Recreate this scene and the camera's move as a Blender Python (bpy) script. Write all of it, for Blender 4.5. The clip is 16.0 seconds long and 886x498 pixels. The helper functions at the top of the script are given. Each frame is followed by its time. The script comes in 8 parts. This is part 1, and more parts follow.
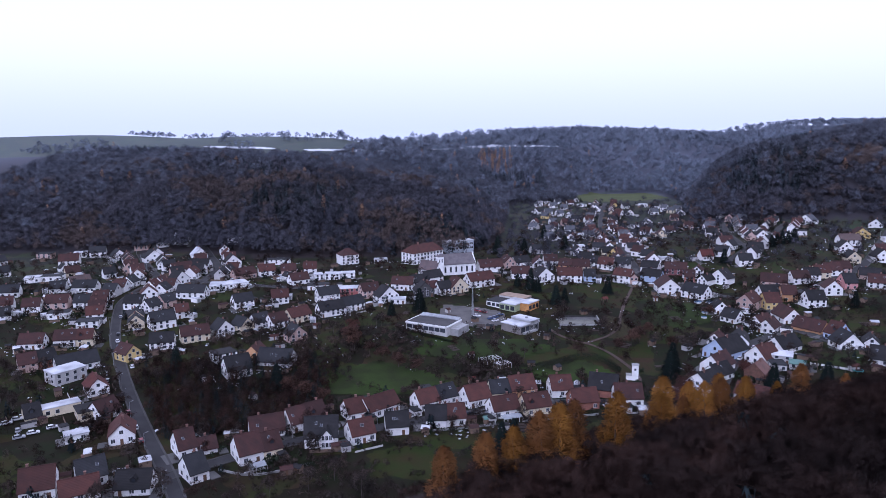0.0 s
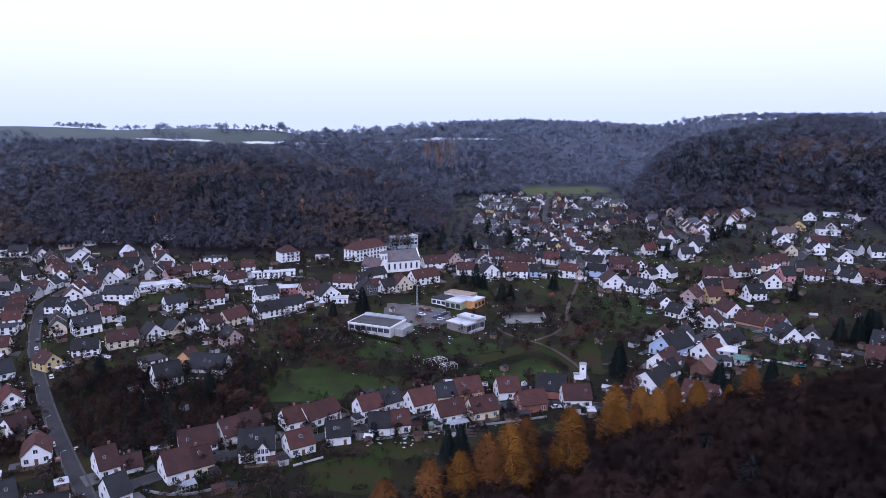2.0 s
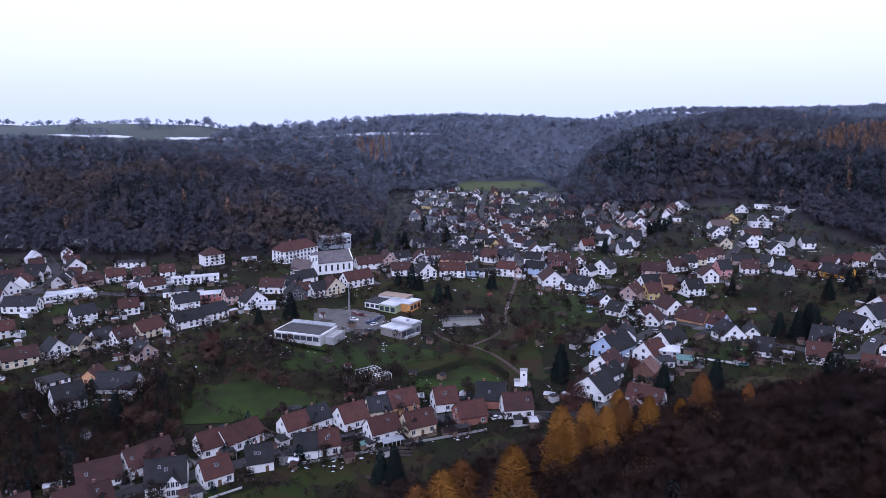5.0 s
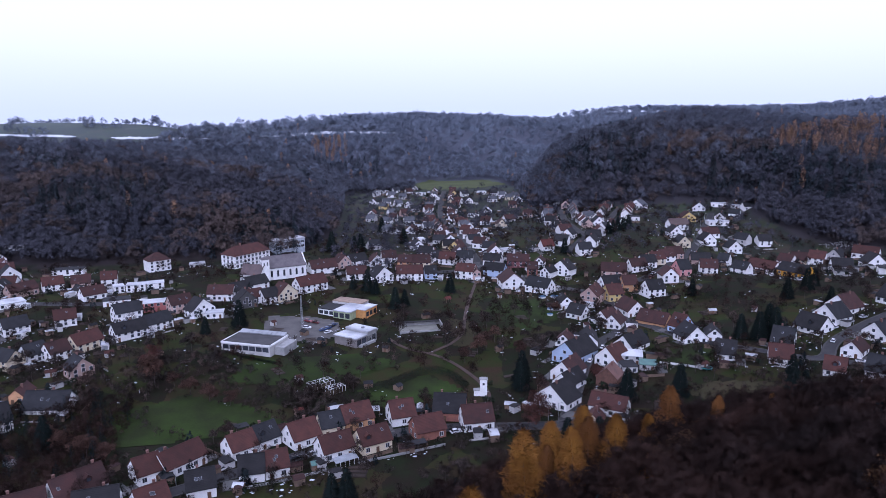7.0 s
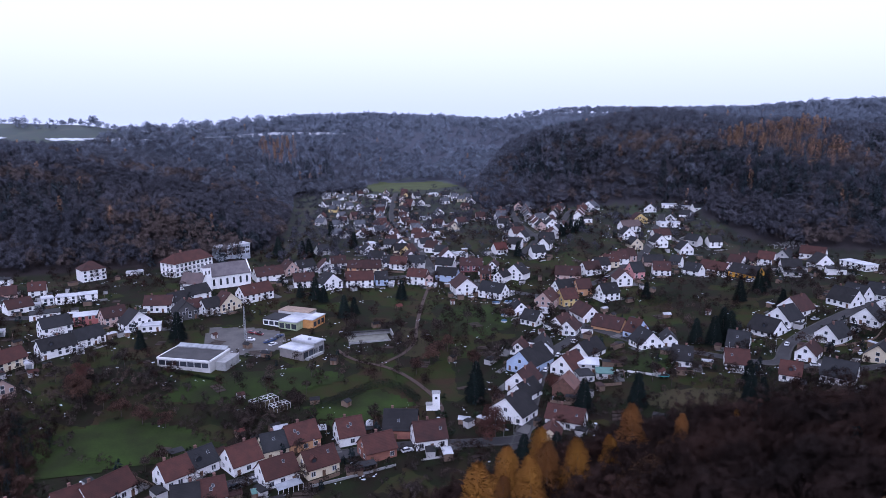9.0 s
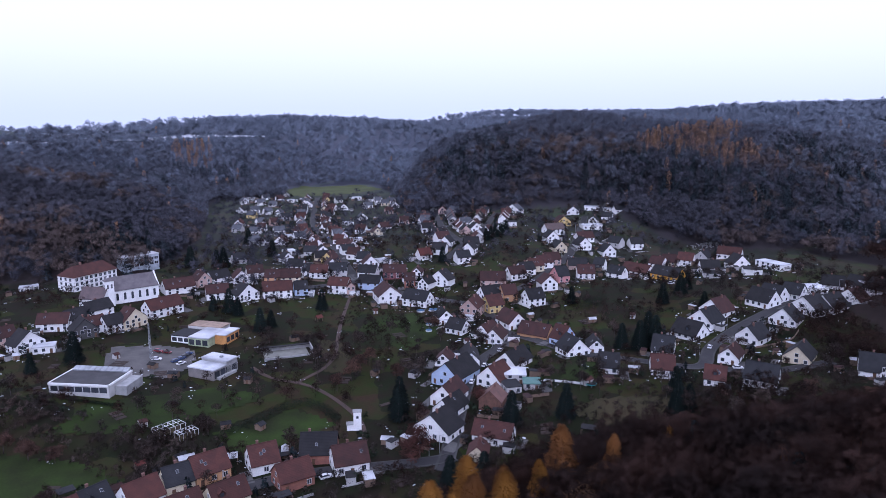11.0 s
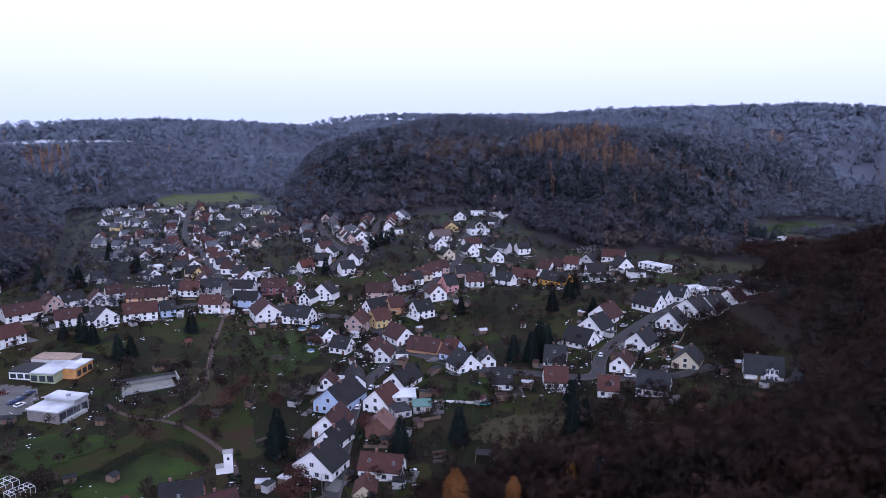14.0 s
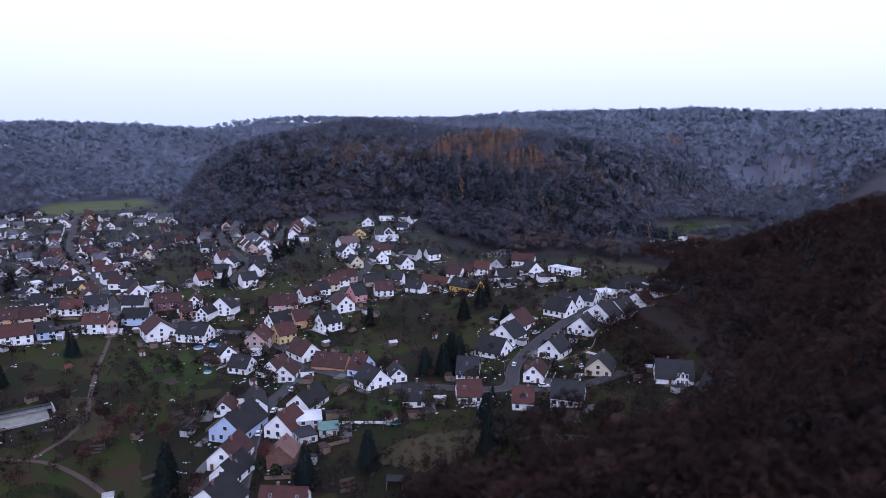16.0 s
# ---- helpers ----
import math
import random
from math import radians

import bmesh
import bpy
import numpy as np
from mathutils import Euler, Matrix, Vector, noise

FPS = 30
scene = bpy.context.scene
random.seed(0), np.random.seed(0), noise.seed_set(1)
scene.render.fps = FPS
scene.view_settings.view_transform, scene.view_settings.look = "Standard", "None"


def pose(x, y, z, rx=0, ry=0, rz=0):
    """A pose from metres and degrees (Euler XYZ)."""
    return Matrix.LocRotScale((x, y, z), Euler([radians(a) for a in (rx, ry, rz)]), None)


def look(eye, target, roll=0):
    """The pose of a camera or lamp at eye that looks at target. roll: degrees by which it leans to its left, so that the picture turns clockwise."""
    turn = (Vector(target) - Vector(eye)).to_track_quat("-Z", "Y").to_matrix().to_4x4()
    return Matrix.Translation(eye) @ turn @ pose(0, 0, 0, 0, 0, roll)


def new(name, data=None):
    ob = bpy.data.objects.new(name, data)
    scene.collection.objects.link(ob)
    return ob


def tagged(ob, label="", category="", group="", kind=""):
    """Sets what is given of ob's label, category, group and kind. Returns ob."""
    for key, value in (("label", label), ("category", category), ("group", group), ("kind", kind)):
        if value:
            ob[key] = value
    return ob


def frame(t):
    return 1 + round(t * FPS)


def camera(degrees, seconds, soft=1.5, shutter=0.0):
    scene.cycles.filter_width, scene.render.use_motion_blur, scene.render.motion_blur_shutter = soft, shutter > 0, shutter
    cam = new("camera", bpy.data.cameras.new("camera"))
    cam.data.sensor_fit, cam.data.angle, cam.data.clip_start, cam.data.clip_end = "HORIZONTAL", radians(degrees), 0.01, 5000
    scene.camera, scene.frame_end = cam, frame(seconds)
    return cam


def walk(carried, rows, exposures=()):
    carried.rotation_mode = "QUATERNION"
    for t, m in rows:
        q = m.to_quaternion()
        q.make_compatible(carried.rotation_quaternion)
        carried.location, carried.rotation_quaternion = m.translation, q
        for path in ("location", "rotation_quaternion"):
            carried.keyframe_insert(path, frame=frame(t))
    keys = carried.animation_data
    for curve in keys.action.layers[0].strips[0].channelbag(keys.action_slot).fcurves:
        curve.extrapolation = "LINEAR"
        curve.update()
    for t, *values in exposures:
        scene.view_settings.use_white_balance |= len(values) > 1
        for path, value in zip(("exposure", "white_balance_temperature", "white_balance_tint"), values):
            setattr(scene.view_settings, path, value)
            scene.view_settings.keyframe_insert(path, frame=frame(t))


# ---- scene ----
# The flight: seconds, place in metres, heading (to the left of +y), pitch and lean in degrees.
FLIGHT = [
    (0, -0.00, 0.00, 119.00, 0.001, -9.755, -0.364),
    (0.5, 0.40, 3.19, 118.95, -1.419, -9.914, -0.243),
    (1, 0.71, 6.32, 119.10, -2.660, -10.076, -0.199),
    (1.5, 0.87, 9.04, 119.39, -3.547, -10.243, -0.159),
    (2, 1.16, 11.74, 119.56, -4.515, -10.383, -0.064),
    (2.5, 1.62, 14.70, 119.47, -5.914, -10.481, 0.010),
    (3, 2.41, 17.91, 119.49, -7.173, -10.611, 0.034),
    (3.5, 2.90, 21.06, 119.41, -7.936, -10.681, 0.019),
    (4, 3.90, 24.32, 119.27, -8.572, -10.734, -0.065),
    (6.5, 8.89, 40.12, 119.01, -11.781, -10.932, -0.242),
    (7, 10.02, 43.22, 119.08, -12.917, -10.951, -0.233),
    (7.5, 11.12, 46.24, 119.10, -13.739, -10.960, -0.231),
    (8, 12.14, 49.26, 119.23, -14.777, -10.962, -0.186),
    (10.5, 19.07, 64.09, 119.49, -20.869, -10.778, -0.005),
    (11, 20.82, 67.06, 119.50, -22.850, -10.731, 0.072),
    (11.5, 22.28, 69.95, 119.48, -24.482, -10.686, 0.127),
    (12, 24.03, 73.09, 119.48, -25.963, -10.634, 0.114),
    (12.5, 25.74, 75.75, 119.55, -27.177, -10.590, 0.115),
    (13, 27.75, 78.83, 119.56, -28.549, -10.540, 0.134),
    (13.5, 29.55, 81.55, 119.56, -30.039, -10.489, 0.117),
    (14, 31.77, 84.21, 119.49, -32.041, -10.404, 0.160),
    (14.5, 34.00, 86.99, 119.42, -33.902, -10.333, 0.183),
    (15, 36.28, 89.70, 119.41, -35.923, -10.250, 0.240),
    (15.5, 38.53, 92.27, 119.43, -37.727, -10.182, 0.251),
    (16, 40.72, 94.74, 119.75, -39.412, -10.142, 0.275),
]


def aim(t, x, y, z, heading, pitch, lean):
    a, b = radians(heading), radians(pitch)
    ahead = Vector((-math.sin(a) * math.cos(b), math.cos(a) * math.cos(b), math.sin(b)))
    return t, look((x, y, z), Vector((x, y, z)) + 10 * ahead, lean)


cam = camera(64.36, 16.0, soft=0.85)
walk(cam, [aim(*row) for row in FLIGHT], ((0, 0.19, 5120, 31), (16, 0.19, 5120, 31)))

# ---- the lie of the land ----
# The valley floor as an outline; outside it the ground climbs into the wooded hills.
VALLEY_SOUTH = [(-700, 60), (-330, 110), (-150, 150), (-60, 180), (0, 205), (60, 228), (120, 243), (180, 228), (225, 218), (262, 222),
                (300, 250), (330, 300), (385, 330), (450, 340), (560, 365), (680, 380), (800, 420), (980, 500)]
VALLEY_NORTH = [(960, 560), (800, 520), (690, 500), (600, 472), (500, 440), (440, 428), (405, 465), (395, 540), (405, 610), (350, 640),
                (290, 670), (262, 720), (275, 800), (300, 900), (345, 985), (450, 1130), (540, 1300), (450, 1290), (340, 1150), (230, 1040),
                (120, 985), (85, 900), (75, 780), (58, 650), (20, 545), (-60, 556), (-160, 560), (-300, 575), (-450, 590), (-800, 640)]
# Heights of the floor at places in the village: x, y, z.
SPOTS_NEAR = [(-250, 300, 8), (-165, 352, 8), (-120, 250, 7), (-55, 225, 7), (0, 283, 6), (44, 279, 8), (84, 295, 8), (118, 294, 10),
              (51, 376, 10), (-24, 362, 12), (153, 452, 10), (160, 369, 12), (202, 341, 14), (189, 285, 19), (224, 279, 16),
              (258, 245, 23), (315, 325, 27), (380, 380, 28), (398, 410, 22), (348, 460, 8)]
SPOTS_FAR = [(-255, 534, 14), (-230, 552, 19), (-142, 500, 14), (-83, 540, 14), (-10, 510, 18), (260, 573, 26), (307, 591, 36),
             (387, 610, 36), (350, 588, 26), (230, 785, 12), (128, 930, 17), (116, 731, 12), (280, 990, 20), (650, 440, 20), (430, 1180, 42),
             (-600, 350, 10), (900, 540, 30)]


# Knolls on the wooded spur: x, y, breadth, rise.
# the last three shape the hill outlines to fit the camera's view
KNOLLS = [(400, 790, 75, 14.6), (470, 690, 75, 12.6), (520, 580, 60, -4.5), (500, 880, 90, 20.2), (550, 1080, 110, 14.6), (640, 600, 80, 23.6),
          (900, 620, 110, 9.3), (1180, 800, 150, 13.2), (370, 640, 45, 8.1), (420, 600, 45, 12.2), (-130, 1150, 160, -8), (345, 850, 48, 20), (360, 760, 40, 8)]


def floor_height(x, y):
    spots = np.array(SPOTS_NEAR + SPOTS_FAR, float)
    w = 1 / ((x[..., None] - spots[:, 0]) ** 2 + (y[..., None] - spots[:, 1]) ** 2 + 900) ** 1.5
    return (w * spots[:, 2]).sum(-1) / w.sum(-1)


def edge_distance(x, y, line):
    best = np.full(np.shape(x), 1e9)
    for (ax, ay), (bx, by) in zip(line[:-1], line[1:]):
        u = np.clip(((x - ax) * (bx - ax) + (y - ay) * (by - ay)) / ((bx - ax) ** 2 + (by - ay) ** 2), 0, 1)
        best = np.minimum(best, np.hypot(x - ax - u * (bx - ax), y - ay - u * (by - ay)))
    return best


def in_valley(x, y):
    ring, inside = VALLEY_SOUTH + VALLEY_NORTH, np.zeros(np.shape(x), bool)
    for (ax, ay), (bx, by) in zip(ring, ring[1:] + ring[:1]):
        crosses = (ay > y) != (by > y)
        inside ^= crosses & (x < (bx - ax) * (y - ay) / (by - ay + 1e-12) + ax)
    return inside


def smooth_step(a, b, v):
    u = np.clip((v - a) / (b - a), 0, 1)
    return u * u * (3 - 2 * u)


def ground_height(x, y):
    x, y = np.asarray(x, float), np.asarray(y, float)
    inside = in_valley(x, y)
    south, north = edge_distance(x, y, VALLEY_SOUTH), edge_distance(x, y, VALLEY_NORTH)
    lower = (south < north) & ~inside
    upper = (north <= south) & ~inside
    # the slope under the flight, steep and high
    rise_s = np.interp(south, [0, 20, 140, 260, 500, 900, 2500], [0, 9, 63, 90, 102, 106, 114]) * (1 + 0.17 * smooth_step(230, 330, x)) * (1 - 0.8 * smooth_step(390, 560, x))
    # the wooded hills on the far side: the plateau, and the higher ridge to the east
    east = smooth_step(230, 520, x - 0.25 * (y - 700))
    steps = [0, 15, 60, 100, 230, 330, 600, 1000, 1600, 4000]
    low = np.interp(north, steps, [0, 4, 26, 38, 56, 66, 68, 68, 70, 72]) * (1 + 0.45 * smooth_step(980, 1150, y) * (1 - smooth_step(400, 800, north)))
    high = np.interp(north, steps, [0, 4, 30, 44, 66, 74, 84, 93, 98, 102]) * (1 + 0.25 * smooth_step(700, 1150, x))
    rise_n = low * (1 - east) + high * east
    away = smooth_step(520, 900, x)
    rise_s = rise_s * (1 - away) + away * np.interp(south, steps, [0, 4, 30, 44, 66, 78, 95, 108, 114, 118]) * (1 + 0.25 * smooth_step(700, 1150, x))
    z = floor_height(x, y) + lower * rise_s + upper * rise_n
    roll = 2.2 * np.sin(x / 61 + 1.3 * np.sin(y / 83)) * np.cos(y / 71 + 0.7) + 4 * np.sin(x / 190 + y / 260)
    # knolls of the eastern spur
    hump = sum(h * np.exp(-((x - a) ** 2 + (y - b) ** 2) / (2 * s * s)) for a, b, s, h in KNOLLS)
    z = z + hump * upper * smooth_step(0, 45, north)
    # beyond the skyline the plateau is sunk to fit the camera's view
    z = z - (0.055 + 0.055 * (1 - smooth_step(-100, 350, x))) * np.clip(y - 1130 - 0.25 * np.clip(x, 0, 600), 0, 700) * upper * (1 - smooth_step(250, 950, x - 0.2 * (y - 1100)))
    z = z - 24 * smooth_step(1350, 2300, np.hypot(x, y)) * smooth_step(150, 500, x)
    return z + roll * (1 - inside) * smooth_step(10, 160, np.minimum(south, north))

# ---- sky: a low, even overcast ----
world = bpy.data.worlds.new("overcast_sky")
scene.world = world
world.use_nodes = True
wn, wl = world.node_tree.nodes, world.node_tree.links
sky = wn.new("ShaderNodeTexSky")
sky.sky_type, sky.sun_disc = "NISHITA", False
sky.sun_elevation, sky.sun_rotation = radians(35), radians(200)
cloud = wn.new("ShaderNodeMix")
cloud.data_type = "RGBA"
cloud.inputs["Factor"].default_value = 0.96
wl.new(sky.outputs[0], cloud.inputs[6])
# the cloud sheet thickens to a dull blue-grey towards the horizon
heading_, split, rise_, veil = wn.new("ShaderNodeTexCoord"), wn.new("ShaderNodeSeparateXYZ"), wn.new("ShaderNodeMapRange"), wn.new("ShaderNodeMix")
wl.new(heading_.outputs["Generated"], split.inputs[0])
wl.new(split.outputs["Z"], rise_.inputs["Value"])
rise_.interpolation_type = "SMOOTHSTEP"
rise_.inputs["From Min"].default_value, rise_.inputs["From Max"].default_value = -0.01, 0.13
veil.data_type = "RGBA"
veil.inputs[6].default_value, veil.inputs[7].default_value = (7.0, 7.5, 8.6, 1), (9.75, 9.75, 9.75, 1)
wl.new(rise_.outputs[0], veil.inputs["Factor"])
wl.new(veil.outputs[2], cloud.inputs[7])
wl.new(cloud.outputs[2], wn["Background"].inputs[0])
wn["Background"].inputs[1].default_value = 0.1
sun = new("sun", bpy.data.lights.new("sun", "SUN"))
sun.data.energy, sun.data.angle, sun.data.color = 1.2, radians(40), (1, 1, 1)
sun.matrix_world = look((0, 0, 500), (200, 640, 0))

# ---- materials ----
def surface(name, colour, other=None, scale=0.5, fine=9.0, rough=0.85, bump=0.15, metal=0.0, spec=0.3, vary=0.12, island=0.0):
    """A rough surface of two tones: broad stains, fine grain, and a tint of its own for each piece."""
    m = bpy.data.materials.new(name)
    m.use_nodes = True
    n, l = m.node_tree.nodes, m.node_tree.links
    b = n["Principled BSDF"]
    b.inputs["Roughness"].default_value, b.inputs["Metallic"].default_value = rough, metal
    b.inputs["Specular IOR Level"].default_value = spec
    other = other or tuple(c * 0.72 for c in colour)
    broad, grain = n.new("ShaderNodeTexNoise"), n.new("ShaderNodeTexNoise")
    broad.inputs["Scale"].default_value, grain.inputs["Scale"].default_value = scale, fine
    broad.inputs["Detail"].default_value, grain.inputs["Detail"].default_value = 5, 4
    geo = n.new("ShaderNodeNewGeometry")
    for t in (broad, grain):
        l.new(geo.outputs["Position"], t.inputs["Vector"])
    mix, mix2 = n.new("ShaderNodeMix"), n.new("ShaderNodeMix")
    mix.data_type = mix2.data_type = "RGBA"
    ramp = n.new("ShaderNodeMapRange")
    ramp.inputs["From Min"].default_value, ramp.inputs["From Max"].default_value = 0.35, 0.68
    l.new(broad.outputs["Fac"], ramp.inputs["Value"])
    l.new(ramp.outputs[0], mix.inputs["Factor"])
    mix.inputs[6].default_value, mix.inputs[7].default_value = (*colour, 1), (*other, 1)
    mix2.blend_type = "MULTIPLY"
    mix2.inputs["Factor"].default_value = 1
    level = n.new("ShaderNodeMath")
    level.operation = "MULTIPLY_ADD"
    level.inputs[1].default_value, level.inputs[2].default_value = 0.5, 0.75
    l.new(grain.outputs["Fac"], level.inputs[0])
    tint = n.new("ShaderNodeMath")
    tint.operation = "MULTIPLY_ADD"
    source = geo.outputs["Random Per Island"] if island else n.new("ShaderNodeObjectInfo").outputs["Random"]
    tint.inputs[1].default_value, tint.inputs[2].default_value = (island or vary) * 2, 1 - (island or vary)
    l.new(source, tint.inputs[0])
    both = n.new("ShaderNodeMath")
    both.operation = "MULTIPLY"
    l.new(level.outputs[0], both.inputs[0])
    l.new(tint.outputs[0], both.inputs[1])
    l.new(mix.outputs[2], mix2.inputs[6])
    l.new(both.outputs[0], mix2.inputs[7])
    l.new(mix2.outputs[2], b.inputs["Base Color"])
    if bump:
        bp = n.new("ShaderNodeBump")
        bp.inputs["Strength"].default_value, bp.inputs["Distance"].default_value = bump, 0.05
        l.new(grain.outputs["Fac"], bp.inputs["Height"])
        l.new(bp.outputs[0], b.inputs["Normal"])
    return m


def tiled(name, colour, other, course=0.34):
    """Roof covering: courses of tiles with lichen and replaced patches."""
    m = surface(name, colour, other, 0.35, 3.0, 0.8, 0.0, vary=0.22)
    n, l = m.node_tree.nodes, m.node_tree.links
    wave, place, bp = n.new("ShaderNodeTexWave"), n.new("ShaderNodeTexCoord"), n.new("ShaderNodeBump")
    wave.wave_type, wave.bands_direction = "BANDS", "Z"
    wave.inputs["Scale"].default_value, wave.inputs["Distortion"].default_value = 0.31 / course, 0.6
    l.new(place.outputs["Object"], wave.inputs["Vector"])
    bp.inputs["Strength"].default_value, bp.inputs["Distance"].default_value = 0.5, 0.06
    l.new(wave.outputs["Fac"], bp.inputs["Height"])
    l.new(bp.outputs[0], n["Principled BSDF"].inputs["Normal"])
    return m


WALLS = {
    "w": surface("white_plaster", (0.84, 0.84, 0.83), (0.74, 0.73, 0.71), 0.25, 4, vary=0.07),
    "c": surface("cream_plaster", (0.68, 0.60, 0.44), (0.56, 0.48, 0.34), 0.25, 4),
    "y": surface("yellow_plaster", (0.66, 0.50, 0.20), (0.55, 0.42, 0.18), 0.25, 4),
    "Y": surface("amber_plaster", (0.62, 0.33, 0.03), (0.50, 0.26, 0.03), 0.25, 4),
    "o": surface("ochre_plaster", (0.58, 0.33, 0.17), (0.48, 0.27, 0.14), 0.25, 4),
    "p": surface("rose_grey_plaster", (0.50, 0.36, 0.31), (0.40, 0.29, 0.25), 0.25, 4),
    "P": surface("pink_plaster", (0.58, 0.28, 0.27), (0.48, 0.23, 0.22), 0.25, 4),
    "r": surface("red_render", (0.36, 0.13, 0.12), (0.28, 0.10, 0.09), 0.25, 4),
    "m": surface("maroon_render", (0.22, 0.09, 0.09), (0.16, 0.07, 0.07), 0.25, 4),
    "b": surface("red_brick", (0.30, 0.13, 0.09), (0.20, 0.09, 0.07), 0.6, 12),
    "B": surface("pale_blue_plaster", (0.46, 0.56, 0.72), (0.38, 0.46, 0.60), 0.25, 4),
    "G": surface("grey_render", (0.50, 0.49, 0.48), (0.40, 0.39, 0.38), 0.25, 4),
    "k": surface("dark_slate_cladding", (0.09, 0.085, 0.085), (0.06, 0.06, 0.06), 0.4, 6),
    "i": surface("ivy_brown_wall", (0.17, 0.09, 0.065), (0.11, 0.06, 0.045), 0.8, 5, bump=0.6),
}
ROOFS = {
    "r": tiled("red_tiles", (0.068, 0.0255, 0.0195), (0.046, 0.0190, 0.0158)),
    "R": tiled("bright_red_tiles", (0.094, 0.0255, 0.0185), (0.068, 0.0195, 0.0155)),
    "m": tiled("brown_red_tiles", (0.05022, 0.02046, 0.01711), (0.03162, 0.01562, 0.01414)),
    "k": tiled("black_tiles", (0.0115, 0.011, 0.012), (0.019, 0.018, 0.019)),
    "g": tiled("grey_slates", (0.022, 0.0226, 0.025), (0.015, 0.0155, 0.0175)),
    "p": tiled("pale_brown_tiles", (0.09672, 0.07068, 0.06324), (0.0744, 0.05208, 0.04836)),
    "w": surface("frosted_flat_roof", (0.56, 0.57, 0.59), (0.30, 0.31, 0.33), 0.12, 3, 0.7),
    # grey slate paled to imitate haze over the far village
    "f": tiled("haze_paled_slates", (0.085, 0.089, 0.100), (0.055, 0.058, 0.066)),
    "t": surface("green_roof_felt", (0.12, 0.22, 0.19), (0.09, 0.17, 0.15), 0.3, 4),
    "i": tiled("brown_shingles", (0.14, 0.075, 0.06), (0.10, 0.06, 0.05)),
}
WALL_WORDS = {"w": "white plastered", "c": "cream plastered", "y": "pale yellow", "Y": "amber yellow", "o": "ochre plastered", "p": "rose-grey plastered",
              "P": "pink plastered", "r": "dull red rendered", "m": "maroon rendered", "b": "red brick", "B": "pale blue", "G": "grey rendered",
              "k": "dark slate-clad", "i": "ivy-covered brown"}
ROOF_WORDS = {"r": "red tiled", "R": "bright red tiled", "m": "brown-red tiled", "k": "black tiled", "g": "grey slate", "p": "pale brown tiled",
              "w": "frosted pale", "f": "haze-paled grey slate", "t": "green felt", "i": "brown shingled"}
FRAME = surface("white_window_frame", (0.78, 0.78, 0.78), fine=6, bump=0.02, rough=0.5)
PANE = surface("dark_window_pane", (0.035, 0.04, 0.05), (0.05, 0.055, 0.065), rough=0.12, bump=0, spec=0.6, vary=0.4)
DOOR = surface("brown_door", (0.14, 0.08, 0.05), fine=5)
BRICK = surface("chimney_brick", (0.20, 0.11, 0.09), fine=8)
CONCRETE = surface("grey_concrete", (0.34, 0.34, 0.33), (0.24, 0.24, 0.24), 0.4, 5)
ASPHALT = surface("worn_asphalt", (0.043, 0.041, 0.042), (0.025, 0.024, 0.026), 0.12, 2.5)
PAVING = surface("pale_paving", (0.062, 0.060, 0.058), (0.042, 0.041, 0.040), 0.2, 3)
METAL = surface("zinc_metal", (0.42, 0.44, 0.46), rough=0.45, metal=0.6, bump=0.02)
BARK = surface("grey_brown_bark", (0.075, 0.060, 0.052), (0.05, 0.04, 0.035), 1.2, 9, bump=0.5)
